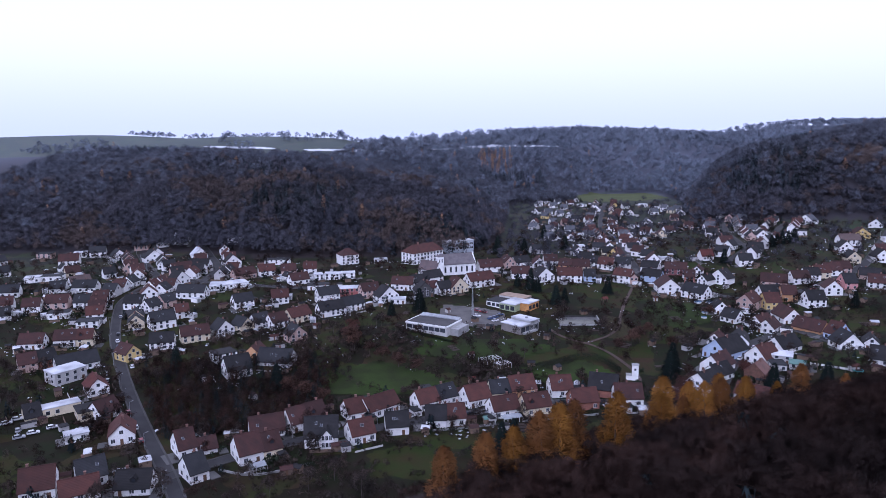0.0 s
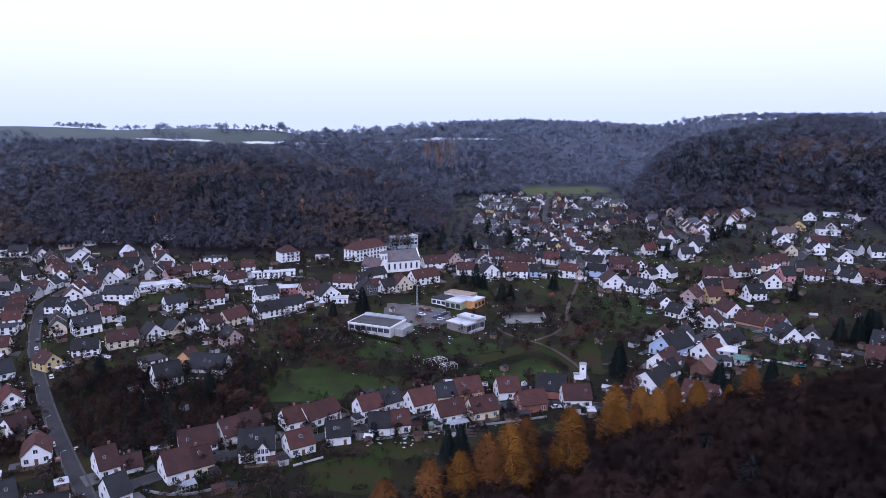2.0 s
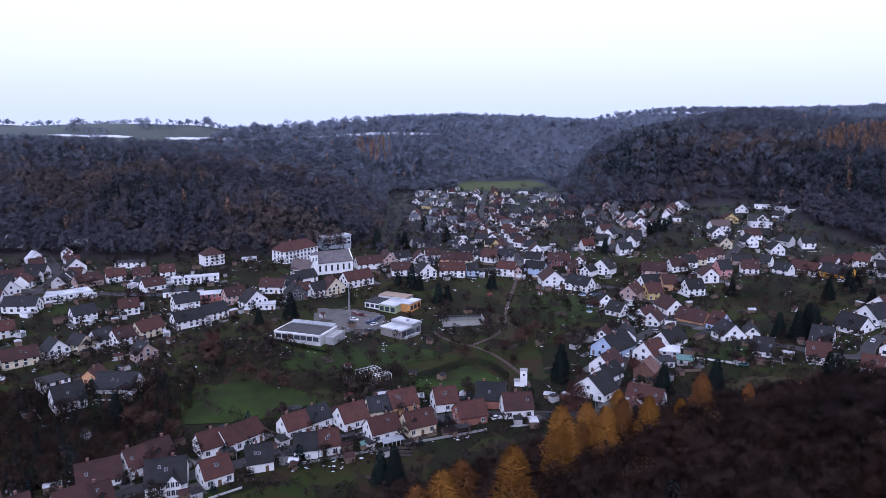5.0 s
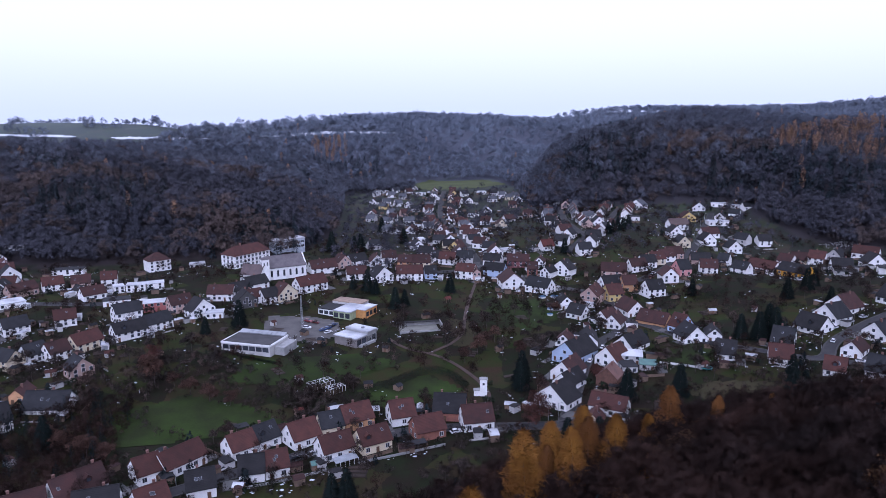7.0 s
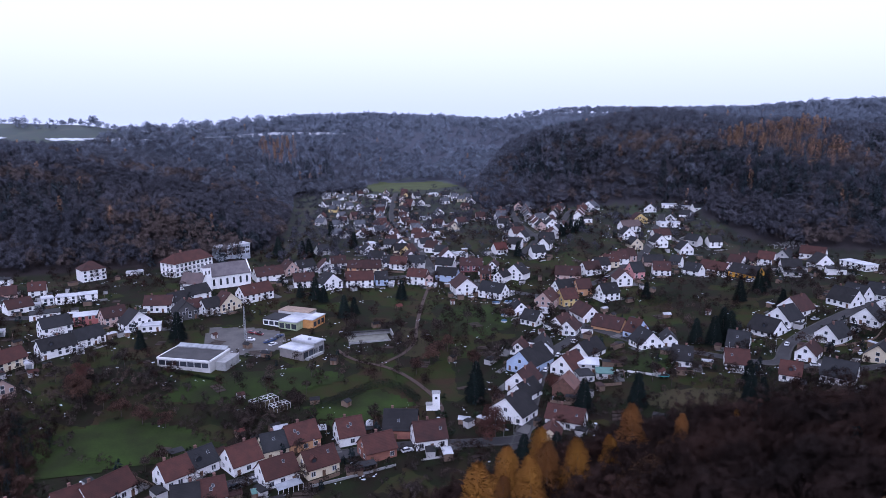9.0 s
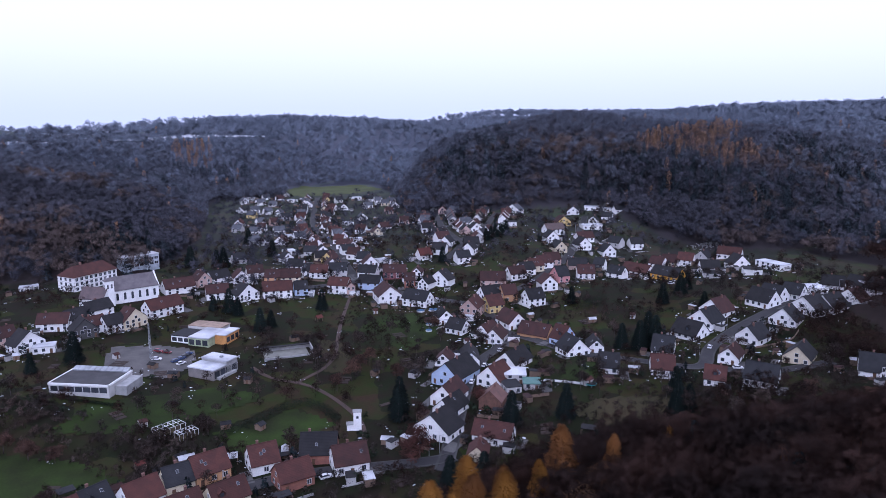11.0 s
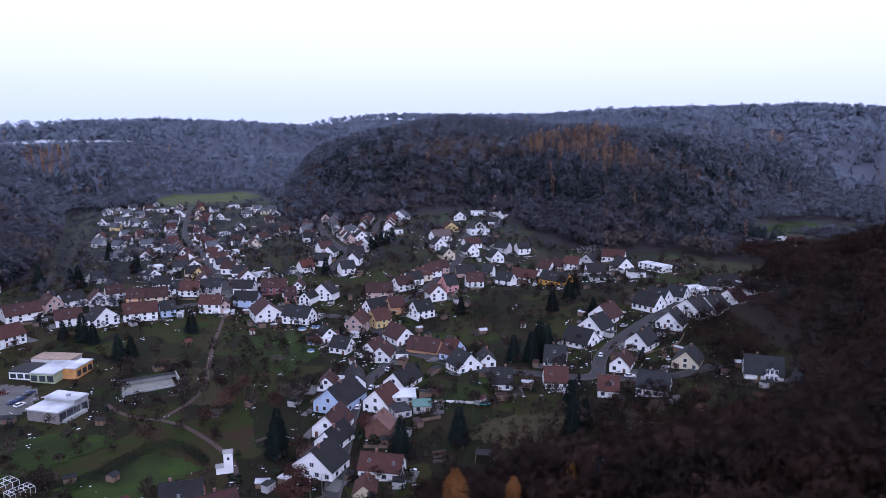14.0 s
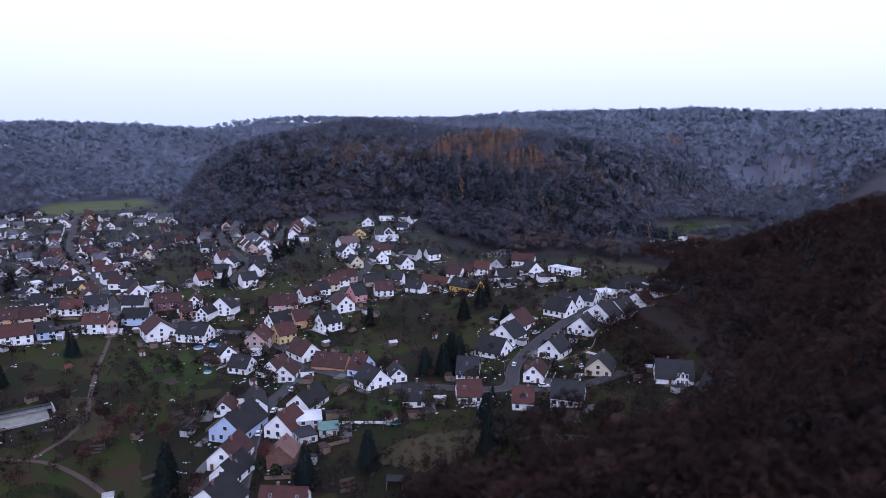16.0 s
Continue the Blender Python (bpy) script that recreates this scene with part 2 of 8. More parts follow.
def foliage(name, colour, other, broad=0.02, vary=0.3, leaf=0.12, single=False, gaps=0.0, cover=0.5):
    """Twigs or leaves that take the light as a rounded crown does; each tree has a shade of its own. gaps: how fine the holes between the twigs are."""
    m = bpy.data.materials.new(name)
    m.use_nodes = True
    n, l = m.node_tree.nodes, m.node_tree.links
    b = n["Principled BSDF"]
    b.inputs["Roughness"].default_value, b.inputs["Specular IOR Level"].default_value = 0.95, 0.04
    geo, patches, mix = n.new("ShaderNodeNewGeometry"), n.new("ShaderNodeTexNoise"), n.new("ShaderNodeMix")
    patches.inputs["Scale"].default_value, patches.inputs["Detail"].default_value = broad, 5
    l.new(geo.outputs["Position"], patches.inputs["Vector"])
    spread = n.new("ShaderNodeMapRange")
    spread.inputs["From Min"].default_value, spread.inputs["From Max"].default_value = 0.36, 0.64
    l.new(patches.outputs["Fac"], spread.inputs["Value"])
    mix.data_type = "RGBA"
    mix.inputs[6].default_value, mix.inputs[7].default_value = (*colour, 1), (*other, 1)
    l.new(spread.outputs[0], mix.inputs["Factor"])
    if single:
        own = n.new("ShaderNodeObjectInfo").outputs["Random"]
    else:
        shade = n.new("ShaderNodeAttribute")
        shade.attribute_name = "tree_shade"
        own = shade.outputs["Fac"]
    levels = []
    for source, amount in ((own, vary), (geo.outputs["Random Per Island"], leaf)):
        step = n.new("ShaderNodeMath")
        step.operation = "MULTIPLY_ADD"
        step.inputs[1].default_value, step.inputs[2].default_value = 2 * amount, 1 - amount
        l.new(source, step.inputs[0])
        levels.append(step)
    both, tone = n.new("ShaderNodeMath"), n.new("ShaderNodeMix")
    both.operation = "MULTIPLY"
    l.new(levels[0].outputs[0], both.inputs[0])
    l.new(levels[1].outputs[0], both.inputs[1])
    tone.data_type, tone.blend_type = "RGBA", "MULTIPLY"
    tone.inputs["Factor"].default_value = 1
    l.new(mix.outputs[2], tone.inputs[6])
    l.new(both.outputs[0], tone.inputs[7])
    l.new(tone.outputs[2], b.inputs["Base Color"])
    way, turn = n.new("ShaderNodeAttribute"), n.new("ShaderNodeVectorTransform")
    way.attribute_name = "way_out"
    turn.vector_type, turn.convert_from, turn.convert_to = "NORMAL", "OBJECT", "WORLD"
    l.new(way.outputs["Vector"], turn.inputs[0])
    l.new(turn.outputs[0], b.inputs["Normal"])
    if gaps:
        holes, cut = n.new("ShaderNodeTexNoise"), n.new("ShaderNodeMapRange")
        holes.inputs["Scale"].default_value, holes.inputs["Detail"].default_value = gaps, 3
        l.new(geo.outputs["Position"], holes.inputs["Vector"])
        cut.inputs["From Min"].default_value, cut.inputs["From Max"].default_value = 0.56 - 0.2 * cover, 0.64 - 0.2 * cover
        l.new(holes.outputs["Fac"], cut.inputs["Value"])
        l.new(cut.outputs[0], b.inputs["Alpha"])
    return m


TWIG_NEAR = foliage("bare_russet_twigs", (0.040, 0.022, 0.017), (0.019, 0.0135, 0.012), 0.04, 0.35, 0.12, gaps=9.0, cover=0.3)
# purple-grey bare twigs; the extra blue in the tone imitates haze
TWIG_FAR = foliage("hazed_purple_grey_twigs", (0.078, 0.076, 0.090), (0.054, 0.055, 0.068), 0.012, 0.2, 0.06, gaps=5.0, cover=0.35)
# these two imitate distance haze: paler, bluer copies of the twig colour
TWIG_PALE = foliage("haze_paled_twigs", (0.112, 0.118, 0.142), (0.086, 0.094, 0.118), 0.010, 0.16, 0.05, gaps=5.0, cover=0.35)
TWIG_HAZE = foliage("haze_blued_twigs", (0.180, 0.205, 0.255), (0.145, 0.167, 0.212), 0.008, 0.12, 0.04, gaps=4.0, cover=0.35)
TWIG_TAN = foliage("bare_tan_twigs", (0.108, 0.082, 0.072), (0.074, 0.060, 0.058), 0.015, 0.2, 0.06, gaps=5.0, cover=0.35)
OAK = foliage("withered_oak_leaves", (0.072, 0.038, 0.017), (0.046, 0.026, 0.015), 0.05, 0.3, 0.25)
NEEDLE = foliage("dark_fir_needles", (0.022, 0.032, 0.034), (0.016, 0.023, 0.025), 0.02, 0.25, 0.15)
# fir greens lighten in two steps with distance, haze put into the colour
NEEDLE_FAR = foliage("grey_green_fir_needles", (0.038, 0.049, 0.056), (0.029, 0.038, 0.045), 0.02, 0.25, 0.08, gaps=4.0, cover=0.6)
NEEDLE_HAZE = foliage("haze_paled_fir_needles", (0.072, 0.090, 0.105), (0.055, 0.070, 0.086), 0.02, 0.2, 0.06, gaps=4.0, cover=0.6)
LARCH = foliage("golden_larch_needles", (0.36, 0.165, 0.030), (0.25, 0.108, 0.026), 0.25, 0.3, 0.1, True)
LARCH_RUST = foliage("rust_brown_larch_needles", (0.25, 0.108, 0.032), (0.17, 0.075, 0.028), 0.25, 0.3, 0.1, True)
# rusty needles, lighter and greyer than near ones to imitate haze
LARCH_FAR = foliage("hazed_rusty_larch_needles", (0.42, 0.245, 0.140), (0.32, 0.190, 0.120), 0.03, 0.25, 0.1, gaps=4.0, cover=0.5)
HEDGE = foliage("dark_hedge_leaves", (0.024, 0.033, 0.019), (0.018, 0.024, 0.016), 0.1, 0.2, 0.25)
SHRUB = foliage("brown_shrub_twigs", (0.052, 0.037, 0.030), (0.030, 0.025, 0.022), 0.05, 0.4, 0.15, gaps=4.0, cover=0.45)
GARDEN_TWIG = foliage("brown_garden_twigs", (0.058, 0.043, 0.036), (0.036, 0.030, 0.027), 0.05, 0.35, 0.15, True, gaps=4.5, cover=0.35)
MEADOW = surface("short_green_grass", (0.026, 0.044, 0.009), (0.017, 0.020, 0.008), 0.07, 1.4, 0.95, 0.5, spec=0.1)
DRY = surface("dry_winter_grass", (0.0546, 0.0442, 0.0234), (0.0364, 0.0364, 0.01768), 0.08, 1.2, 0.95, 0.4, spec=0.1)
PATH = surface("red_gravel", (0.06825, 0.04322, 0.03549), (0.0546, 0.03868, 0.03185), 0.3, 4)
SNOW = surface("old_snow", (0.72, 0.75, 0.80), (0.5, 0.53, 0.58), 0.4, 3, 0.7)


def ground_material():
    """Grass in the valley, leaf litter under the woods, patched by two sizes of noise."""
    m = surface("valley_ground", (0.014, 0.019, 0.007), (0.019, 0.013, 0.009), 0.11, 1.3, 0.95, 0.4, spec=0.1)
    n, l = m.node_tree.nodes, m.node_tree.links
    b = n["Principled BSDF"]
    grass = b.inputs["Base Color"].links[0].from_socket
    # gardens: plots of lawn, rough grass and dug earth with worn borders
    plots, bend, add, tone, lawn = n.new("ShaderNodeTexVoronoi"), n.new("ShaderNodeTexNoise"), n.new("ShaderNodeVectorMath"), n.new("ShaderNodeValToRGB"), n.new("ShaderNodeMix")
    plots.inputs["Scale"].default_value, bend.inputs["Scale"].default_value, bend.inputs["Detail"].default_value = 0.055, 0.12, 6
    where, bent = n.new("ShaderNodeNewGeometry"), n.new("ShaderNodeVectorMath")
    bent.operation, bent.inputs["Scale"].default_value = "SCALE", 9.0
    l.new(where.outputs["Position"], bend.inputs["Vector"])
    l.new(bend.outputs["Color"], bent.inputs[0])
    l.new(where.outputs["Position"], add.inputs[0])
    l.new(bent.outputs[0], add.inputs[1])
    l.new(add.outputs[0], plots.inputs["Vector"])
    l.new(plots.outputs["Color"], tone.inputs["Fac"])
    tone.color_ramp.interpolation = "CONSTANT"
    tone.color_ramp.elements[0].color, tone.color_ramp.elements[1].color = (0.62, 0.58, 0.62, 1), (1.3, 1.15, 0.95, 1)
    for at, c in ((0.3, (0.75, 0.75, 0.8, 1)), (0.45, (1.7, 1.95, 0.9, 1)), (0.62, (0.95, 1.0, 0.7, 1)), (0.7, (2.1, 1.75, 1.5, 1))):
        tone.color_ramp.elements.new(at).color = c
    tone.color_ramp.elements[-1].position = 0.82
    lawn.data_type, lawn.blend_type = "RGBA", "MULTIPLY"
    lawn.inputs["Factor"].default_value = 0.6
    l.new(grass, lawn.inputs[6])
    l.new(tone.outputs[0], lawn.inputs[7])
    grass = lawn.outputs[2]
    cover, mix, litter, geo = n.new("ShaderNodeAttribute"), n.new("ShaderNodeMix"), n.new("ShaderNodeTexNoise"), n.new("ShaderNodeNewGeometry")
    cover.attribute_name, mix.data_type = "woodland", "RGBA"
    two = n.new("ShaderNodeMix")
    two.data_type = "RGBA"
    two.inputs[6].default_value, two.inputs[7].default_value = (0.020, 0.015, 0.014, 1), (0.034, 0.025, 0.021, 1)
    litter.inputs["Scale"].default_value = 0.15
    l.new(geo.outputs["Position"], litter.inputs["Vector"])
    l.new(litter.outputs["Fac"], two.inputs["Factor"])
    # far litter goes pale blue: snow on the heights and painted haze
    far_pale, dusted = n.new("ShaderNodeAttribute"), n.new("ShaderNodeMix")
    far_pale.attribute_name, dusted.data_type = "snow_and_haze", "RGBA"
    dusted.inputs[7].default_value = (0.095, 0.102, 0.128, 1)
    l.new(far_pale.outputs["Fac"], dusted.inputs["Factor"])
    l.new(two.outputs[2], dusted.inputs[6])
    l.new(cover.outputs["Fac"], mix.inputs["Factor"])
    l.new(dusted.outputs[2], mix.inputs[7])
    # snow over the high fields, with haze put into the colour of far grass
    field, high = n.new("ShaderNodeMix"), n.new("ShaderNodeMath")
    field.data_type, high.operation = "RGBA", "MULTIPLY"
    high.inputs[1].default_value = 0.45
    l.new(far_pale.outputs["Fac"], high.inputs[0])
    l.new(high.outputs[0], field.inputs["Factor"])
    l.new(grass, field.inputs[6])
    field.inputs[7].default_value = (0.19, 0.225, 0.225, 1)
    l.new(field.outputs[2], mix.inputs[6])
    l.new(mix.outputs[2], b.inputs["Base Color"])
    return m


# ---- small mesh makers ----
def mesh_of(name, verts, faces, material, smooth=False):
    me = bpy.data.meshes.new(name)
    me.from_pydata([tuple(v) for v in verts], [], faces)
    me.materials.append(material)
    if smooth:
        me.polygons.foreach_set("use_smooth", [True] * len(me.polygons))
    return me


def triangles(name, verts, faces, material):
    """A mesh from large arrays of corners and triangles."""
    me = bpy.data.meshes.new(name)
    me.vertices.add(len(verts))
    me.vertices.foreach_set("co", np.ascontiguousarray(verts, np.float32).ravel())
    me.loops.add(3 * len(faces))
    me.loops.foreach_set("vertex_index", np.ascontiguousarray(faces, np.int32).ravel())
    me.polygons.add(len(faces))
    me.polygons.foreach_set("loop_start", np.arange(0, 3 * len(faces), 3, dtype=np.int32))
    me.update(calc_edges=True)
    me.materials.append(material)
    return me


class Solid:
    """Gathers boxes and other plain forms into one mesh."""

    def __init__(self):
        self.v, self.f = [], []

    def add(self, verts, faces):
        k = len(self.v)
        self.v += [tuple(p) for p in verts]
        self.f += [tuple(i + k for i in face) for face in faces]
        return self

    def box(self, x0, x1, y0, y1, z0, z1, taper=0.0):
        t = taper
        p = [(x0, y0, z0), (x1, y0, z0), (x1, y1, z0), (x0, y1, z0), (x0 + t, y0 + t, z1), (x1 - t, y0 + t, z1), (x1 - t, y1 - t, z1), (x0 + t, y1 - t, z1)]
        return self.add(p, [(3, 2, 1, 0), (4, 5, 6, 7), (0, 1, 5, 4), (1, 2, 6, 5), (2, 3, 7, 6), (3, 0, 4, 7)])

    def tube(self, a, b, r0, r1, sides=6):
        a, b = Vector(a), Vector(b)
        q = (b - a).to_track_quat("Z", "Y")
        ring = [Vector((math.cos(2 * math.pi * i / sides), math.sin(2 * math.pi * i / sides), 0)) for i in range(sides)]
        p = [a + q @ (c * r0) for c in ring] + [b + q @ (c * r1) for c in ring]
        f = [(i, (i + 1) % sides, sides + (i + 1) % sides, sides + i) for i in range(sides)]
        return self.add(p, f + [tuple(range(sides - 1, -1, -1)), tuple(range(sides, 2 * sides))])

    def mesh(self, name, material, smooth=False):
        return mesh_of(name, self.v, self.f, material, smooth)


def part(name, data, parent, label="", at=None):
    ob = new(name, data)
    ob.parent = parent
    if at is not None:
        ob.matrix_basis = at
    return tagged(ob, label)


def thing(name, x, y, z, turn, label, category, group=""):
    ob = new(name)
    ob.empty_display_size = 0.5
    ob.matrix_world = pose(x, y, z, 0, 0, turn)
    return tagged(ob, label, category, group)


def level(x, y):
    return float(ground_height(x, y))


# ---- the ground ----
def wooded(x, y):
    """Where the woods stand: the slopes, but not the fields on the plateau."""
    inside = in_valley(x, y)
    north, south = edge_distance(x, y, VALLEY_NORTH), edge_distance(x, y, VALLEY_SOUTH)
    plateau = (north > 285 + 45 * np.sin(x / 90) + 60 * np.clip((60 - x) / 400, 0, 1)) & (north < south) & (y > 830) & (x < 330) & (y < 1500)
    slopes = ~inside & ~plateau & (np.minimum(north, south) > 5)
    # the valley's head and the side valley are wooded too, round the field and the pitch
    head = inside & (y > 950) & ~((np.abs(x - 248) < 70) & (np.abs(y - 1000) < 52))
    side = inside & (x > 455) & (np.hypot((x - 655) / 75, (y - 452) / 45) > 1) & (np.hypot((x - 545) / 50, (y - 412) / 26) > 1)
    return slopes | head | side


def ground_mesh():
    xs = np.concatenate([-450 - 5 * 1.13 ** np.arange(45, 0, -1), np.arange(-450, 851, 5.0), 850 + 5 * 1.13 ** np.arange(1, 46)])
    ys = np.concatenate([-5 * 1.13 ** np.arange(45, 0, -1), np.arange(0, 1101, 5.0), 1100 + 5 * 1.13 ** np.arange(1, 46)])
    gx, gy = np.meshgrid(xs, ys)
    co = np.stack([gx, gy, ground_height(gx, gy)], -1).reshape(-1, 3)
    n, m = len(ys), len(xs)
    i = (np.arange(n - 1)[:, None] * m + np.arange(m - 1)).ravel()
    me = triangles("ground", co, np.concatenate([np.stack([i, i + 1, i + m + 1], 1), np.stack([i, i + m + 1, i + m], 1)]), ground_material())
    me.polygons.foreach_set("use_smooth", [True] * len(me.polygons))
    cover = me.attributes.new("woodland", "FLOAT", "POINT")
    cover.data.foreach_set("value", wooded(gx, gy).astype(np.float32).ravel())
    # grows with distance from the flight: plateau snow plus imitated haze
    far_mix = me.attributes.new("snow_and_haze", "FLOAT", "POINT")
    far_mix.data.foreach_set("value", (0.25 * smooth_step(420, 700, np.hypot(gx - 20, gy - 50)) + 0.75 * smooth_step(850, 1150, np.hypot(gx - 20, gy - 50))).astype(np.float32).ravel())
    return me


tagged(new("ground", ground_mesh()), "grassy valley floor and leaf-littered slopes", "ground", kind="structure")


def along(line, step=4.0):
    """Points every few metres on a softly rounded line, with the way to its left."""
    p = np.array(line, float)
    for _ in range(2):
        p = np.concatenate([p[:1], np.stack([0.75 * p[:-1] + 0.25 * p[1:], 0.25 * p[:-1] + 0.75 * p[1:]], 1).reshape(-1, 2), p[-1:]])
    d = np.r_[0, np.cumsum(np.hypot(*np.diff(p, axis=0).T))]
    s = np.linspace(0, d[-1], max(2, int(d[-1] / step) + 1))
    q = np.stack([np.interp(s, d, p[:, 0]), np.interp(s, d, p[:, 1])], 1)
    t = np.gradient(q, axis=0)
    t /= np.hypot(*t.T)[:, None]
    return q, np.stack([-t[:, 1], t[:, 0]], 1)


def ribbon(name, line, a, b, lift, material, label, category, thick=0.3):
    """A strip that lies on the ground from a to b metres left of the line."""
    q, side = along(line)
    cols = np.linspace(a, b, 3)
    top = [(q[i, 0] + side[i, 0] * c, q[i, 1] + side[i, 1] * c) for i in range(len(q)) for c in cols]
    z = ground_height(*np.array(top).T) + lift
    n = len(top)
    verts = [(x, y, h) for (x, y), h in zip(top, z)] + [(x, y, h - thick) for (x, y), h in zip(top, z)]
    faces = []
    for i in range(len(q) - 1):
        k = 3 * i
        for j in (0, 1):
            faces.append((k + j, k + j + 3, k + j + 4, k + j + 1))
        faces += [(k, k + n, k + n + 3, k + 3), (k + 2, k + 5, k + n + 5, k + n + 2)]
    return tagged(new(name, mesh_of(name, verts, faces, material)), label, category, kind="structure")


def patch(name, ring, lift, material, label, category):
    """A piece of ground of one use, laid over the sheet as a fine grid inside an outline."""
    ring = np.array(ring, float)
    x0, y0 = ring.min(0)
    x1, y1 = ring.max(0)
    step = max(2.0, (x1 - x0) / 45)
    gx, gy = np.meshgrid(np.arange(x0, x1 + step, step), np.arange(y0, y1 + step, step))
    inside = np.zeros(gx.shape, bool)
    wob = 1.5 * np.sin(gx / 5) + 1.2 * np.cos(gy / 4.3)
    for (ax, ay), (bx, by) in zip(ring, np.roll(ring, -1, 0)):
        inside ^= ((ay > gy) != (by > gy)) & (gx + wob < (bx - ax) * (gy - ay) / (by - ay + 1e-9) + ax)
    index, verts, faces = -np.ones(gx.shape, int), [], []
    for i in range(gx.shape[0] - 1):
        for j in range(gx.shape[1] - 1):
            if inside[i, j]:
                quad = []
                for a, b in ((i, j), (i, j + 1), (i + 1, j + 1), (i + 1, j)):
                    if index[a, b] < 0:
                        index[a, b] = len(verts)
                        verts.append((gx[a, b], gy[a, b], level(gx[a, b], gy[a, b]) + lift))
                    quad.append(int(index[a, b]))
                faces.append(tuple(quad))
    return tagged(new(name, mesh_of(name, verts, faces, material, True)), label, category, kind="structure")


ROADS = {
    "main": ([(-80, 196), (-90, 214), (-109, 244), (-132, 282), (-149, 312), (-177, 365), (-194, 405), (-205, 437), (-199, 487), (-222, 520), (-250, 573)], 2.1),
    "upper": ([(-194, 405), (-173, 443), (-166, 517), (-188, 563), (-205, 587)], 2.6),
    "row": ([(-90, 214), (-60, 238), (-26, 250), (-9, 258), (11, 265), (32, 270), (48, 273), (65, 272), (100, 262), (107, 262)], 2.4),
    "village": ([(100, 255), (107, 266), (122, 292), (136, 315), (149, 333), (171, 349), (181, 366), (188, 398), (191, 420), (204, 425), (239, 442), (264, 462), (301, 495), (340, 541), (378, 590)], 2.2),
    "east": ([(181, 366), (188, 344), (192, 320), (207, 300), (221, 284), (230, 281), (245, 297), (268, 307), (296, 312), (333, 321), (380, 329), (397, 334)], 2.3),
    "lane": ([(230, 281), (238, 267), (250, 258), (272, 256)], 2.2),
    "far": ([(191, 420), (145, 500), (145, 525), (149, 573), (156, 646), (168, 748), (196, 863), (217, 936)], 2.1),
    "hill": ([(212, 515), (236, 537), (240, 566), (248, 613), (278, 696)], 2.2),
    "slope": ([(238, 550), (278, 581), (322, 650)], 2.1),
"church": ([(-199, 487), (-150, 476), (-110, 464), (-90, 460)], 2.4),
    "back": ([(30, 500), (62, 499), (100, 496), (145, 502)], 2.4),
}
for line, half in ROADS.values():
    ribbon("road", line, -half, half, 0.22, ASPHALT, "worn grey asphalt village street", "road")
    for s in (-1, 1):
        a, b = sorted((s * half, s * (half + 0.7)))
        ribbon("pavement", line, a, b, 0.34, PAVING, "pale paved footway beside the street", "pavement")
ribbon("path", [(58, 372), (63, 355), (77, 343), (84, 324), (88, 302), (84, 286)], -0.9, 0.9, 0.2, PATH, "reddish gravel path through the meadow", "path")
ribbon("path", [(135, 484), (118, 440), (103, 397), (93, 362), (72, 346)], -0.9, 0.9, 0.2, PATH, "reddish gravel path through the meadow", "path")
patch("meadow", [(-62, 307), (-30, 322), (2, 300), (8, 292), (-10, 286), (-54, 282)], 0.18, MEADOW, "bright green mown meadow behind the gardens", "meadow")
patch("meadow", [(36, 312), (67, 322), (78, 302), (46, 290)], 0.18, MEADOW, "bright green mown meadow inside a hedge", "meadow")
patch("meadow", [(-8, 352), (42, 354), (56, 335), (20, 322), (-20, 330)], 0.18, MEADOW, "green school meadow below the hall", "meadow")
patch("meadow", [(150, 420), (154, 381), (124, 360), (112, 395), (125, 425)], 0.18, MEADOW, "green garden meadow between the streets", "meadow")
patch("meadow", [(84, 352), (98, 345), (105, 385), (90, 395)], 0.18, DRY, "dry yellowish rough grass", "meadow")
patch("meadow", [(152, 268), (170, 270), (188, 262), (196, 254), (188, 249), (172, 247), (160, 252)], 0.18, DRY, "dull green meadow at the wood's edge", "meadow")
patch("meadow", [(195, 308), (186, 318), (160, 300), (172, 285), (196, 295)], 0.18, MEADOW, "green garden meadow below the houses", "meadow")
patch("car_park", [(-2, 420), (20, 414), (36, 405), (33, 380), (20, 370), (-4, 390)], 0.2, surface("worn_paving", (0.105, 0.098, 0.092), (0.062, 0.060, 0.058), 0.15, 2), "grey asphalt car park beside the hall", "car park")
patch("sports_pitch", [(610, 470), (690, 490), (720, 440), (640, 415)], 0.3, MEADOW, "green sports pitch in the side valley", "sports pitch")
patch("field", [(180, 1000), (215, 1045), (300, 1050), (318, 985), (262, 945), (200, 950)], 0.4, surface("pale_field_grass", (0.075, 0.088, 0.040), (0.060, 0.068, 0.034), 0.05, 0.7, 0.95, 0.3, spec=0.1), "pale green field at the valley's head", "field")
patch("snow_field", [(-59, 1150), (34, 1205), (197, 1256), (203, 1236), (50, 1180), (-50, 1138)], 0.5, SNOW, "white snow-dusted field on the plateau", "field")
patch("snow_field", [(-360, 1056), (-271, 1061), (-240, 1052), (-345, 1046)], 0.5, SNOW, "white snow-dusted field on the plateau", "field")
patch("snow_field", [(-200, 1046), (-130, 1066), (-80, 1090), (-90, 1092), (-205, 1053)], 0.5, SNOW, "white snow-dusted field on the plateau", "field")

# ---- houses ----
HOUSES, PLOTS = [], []
SHARED = {}


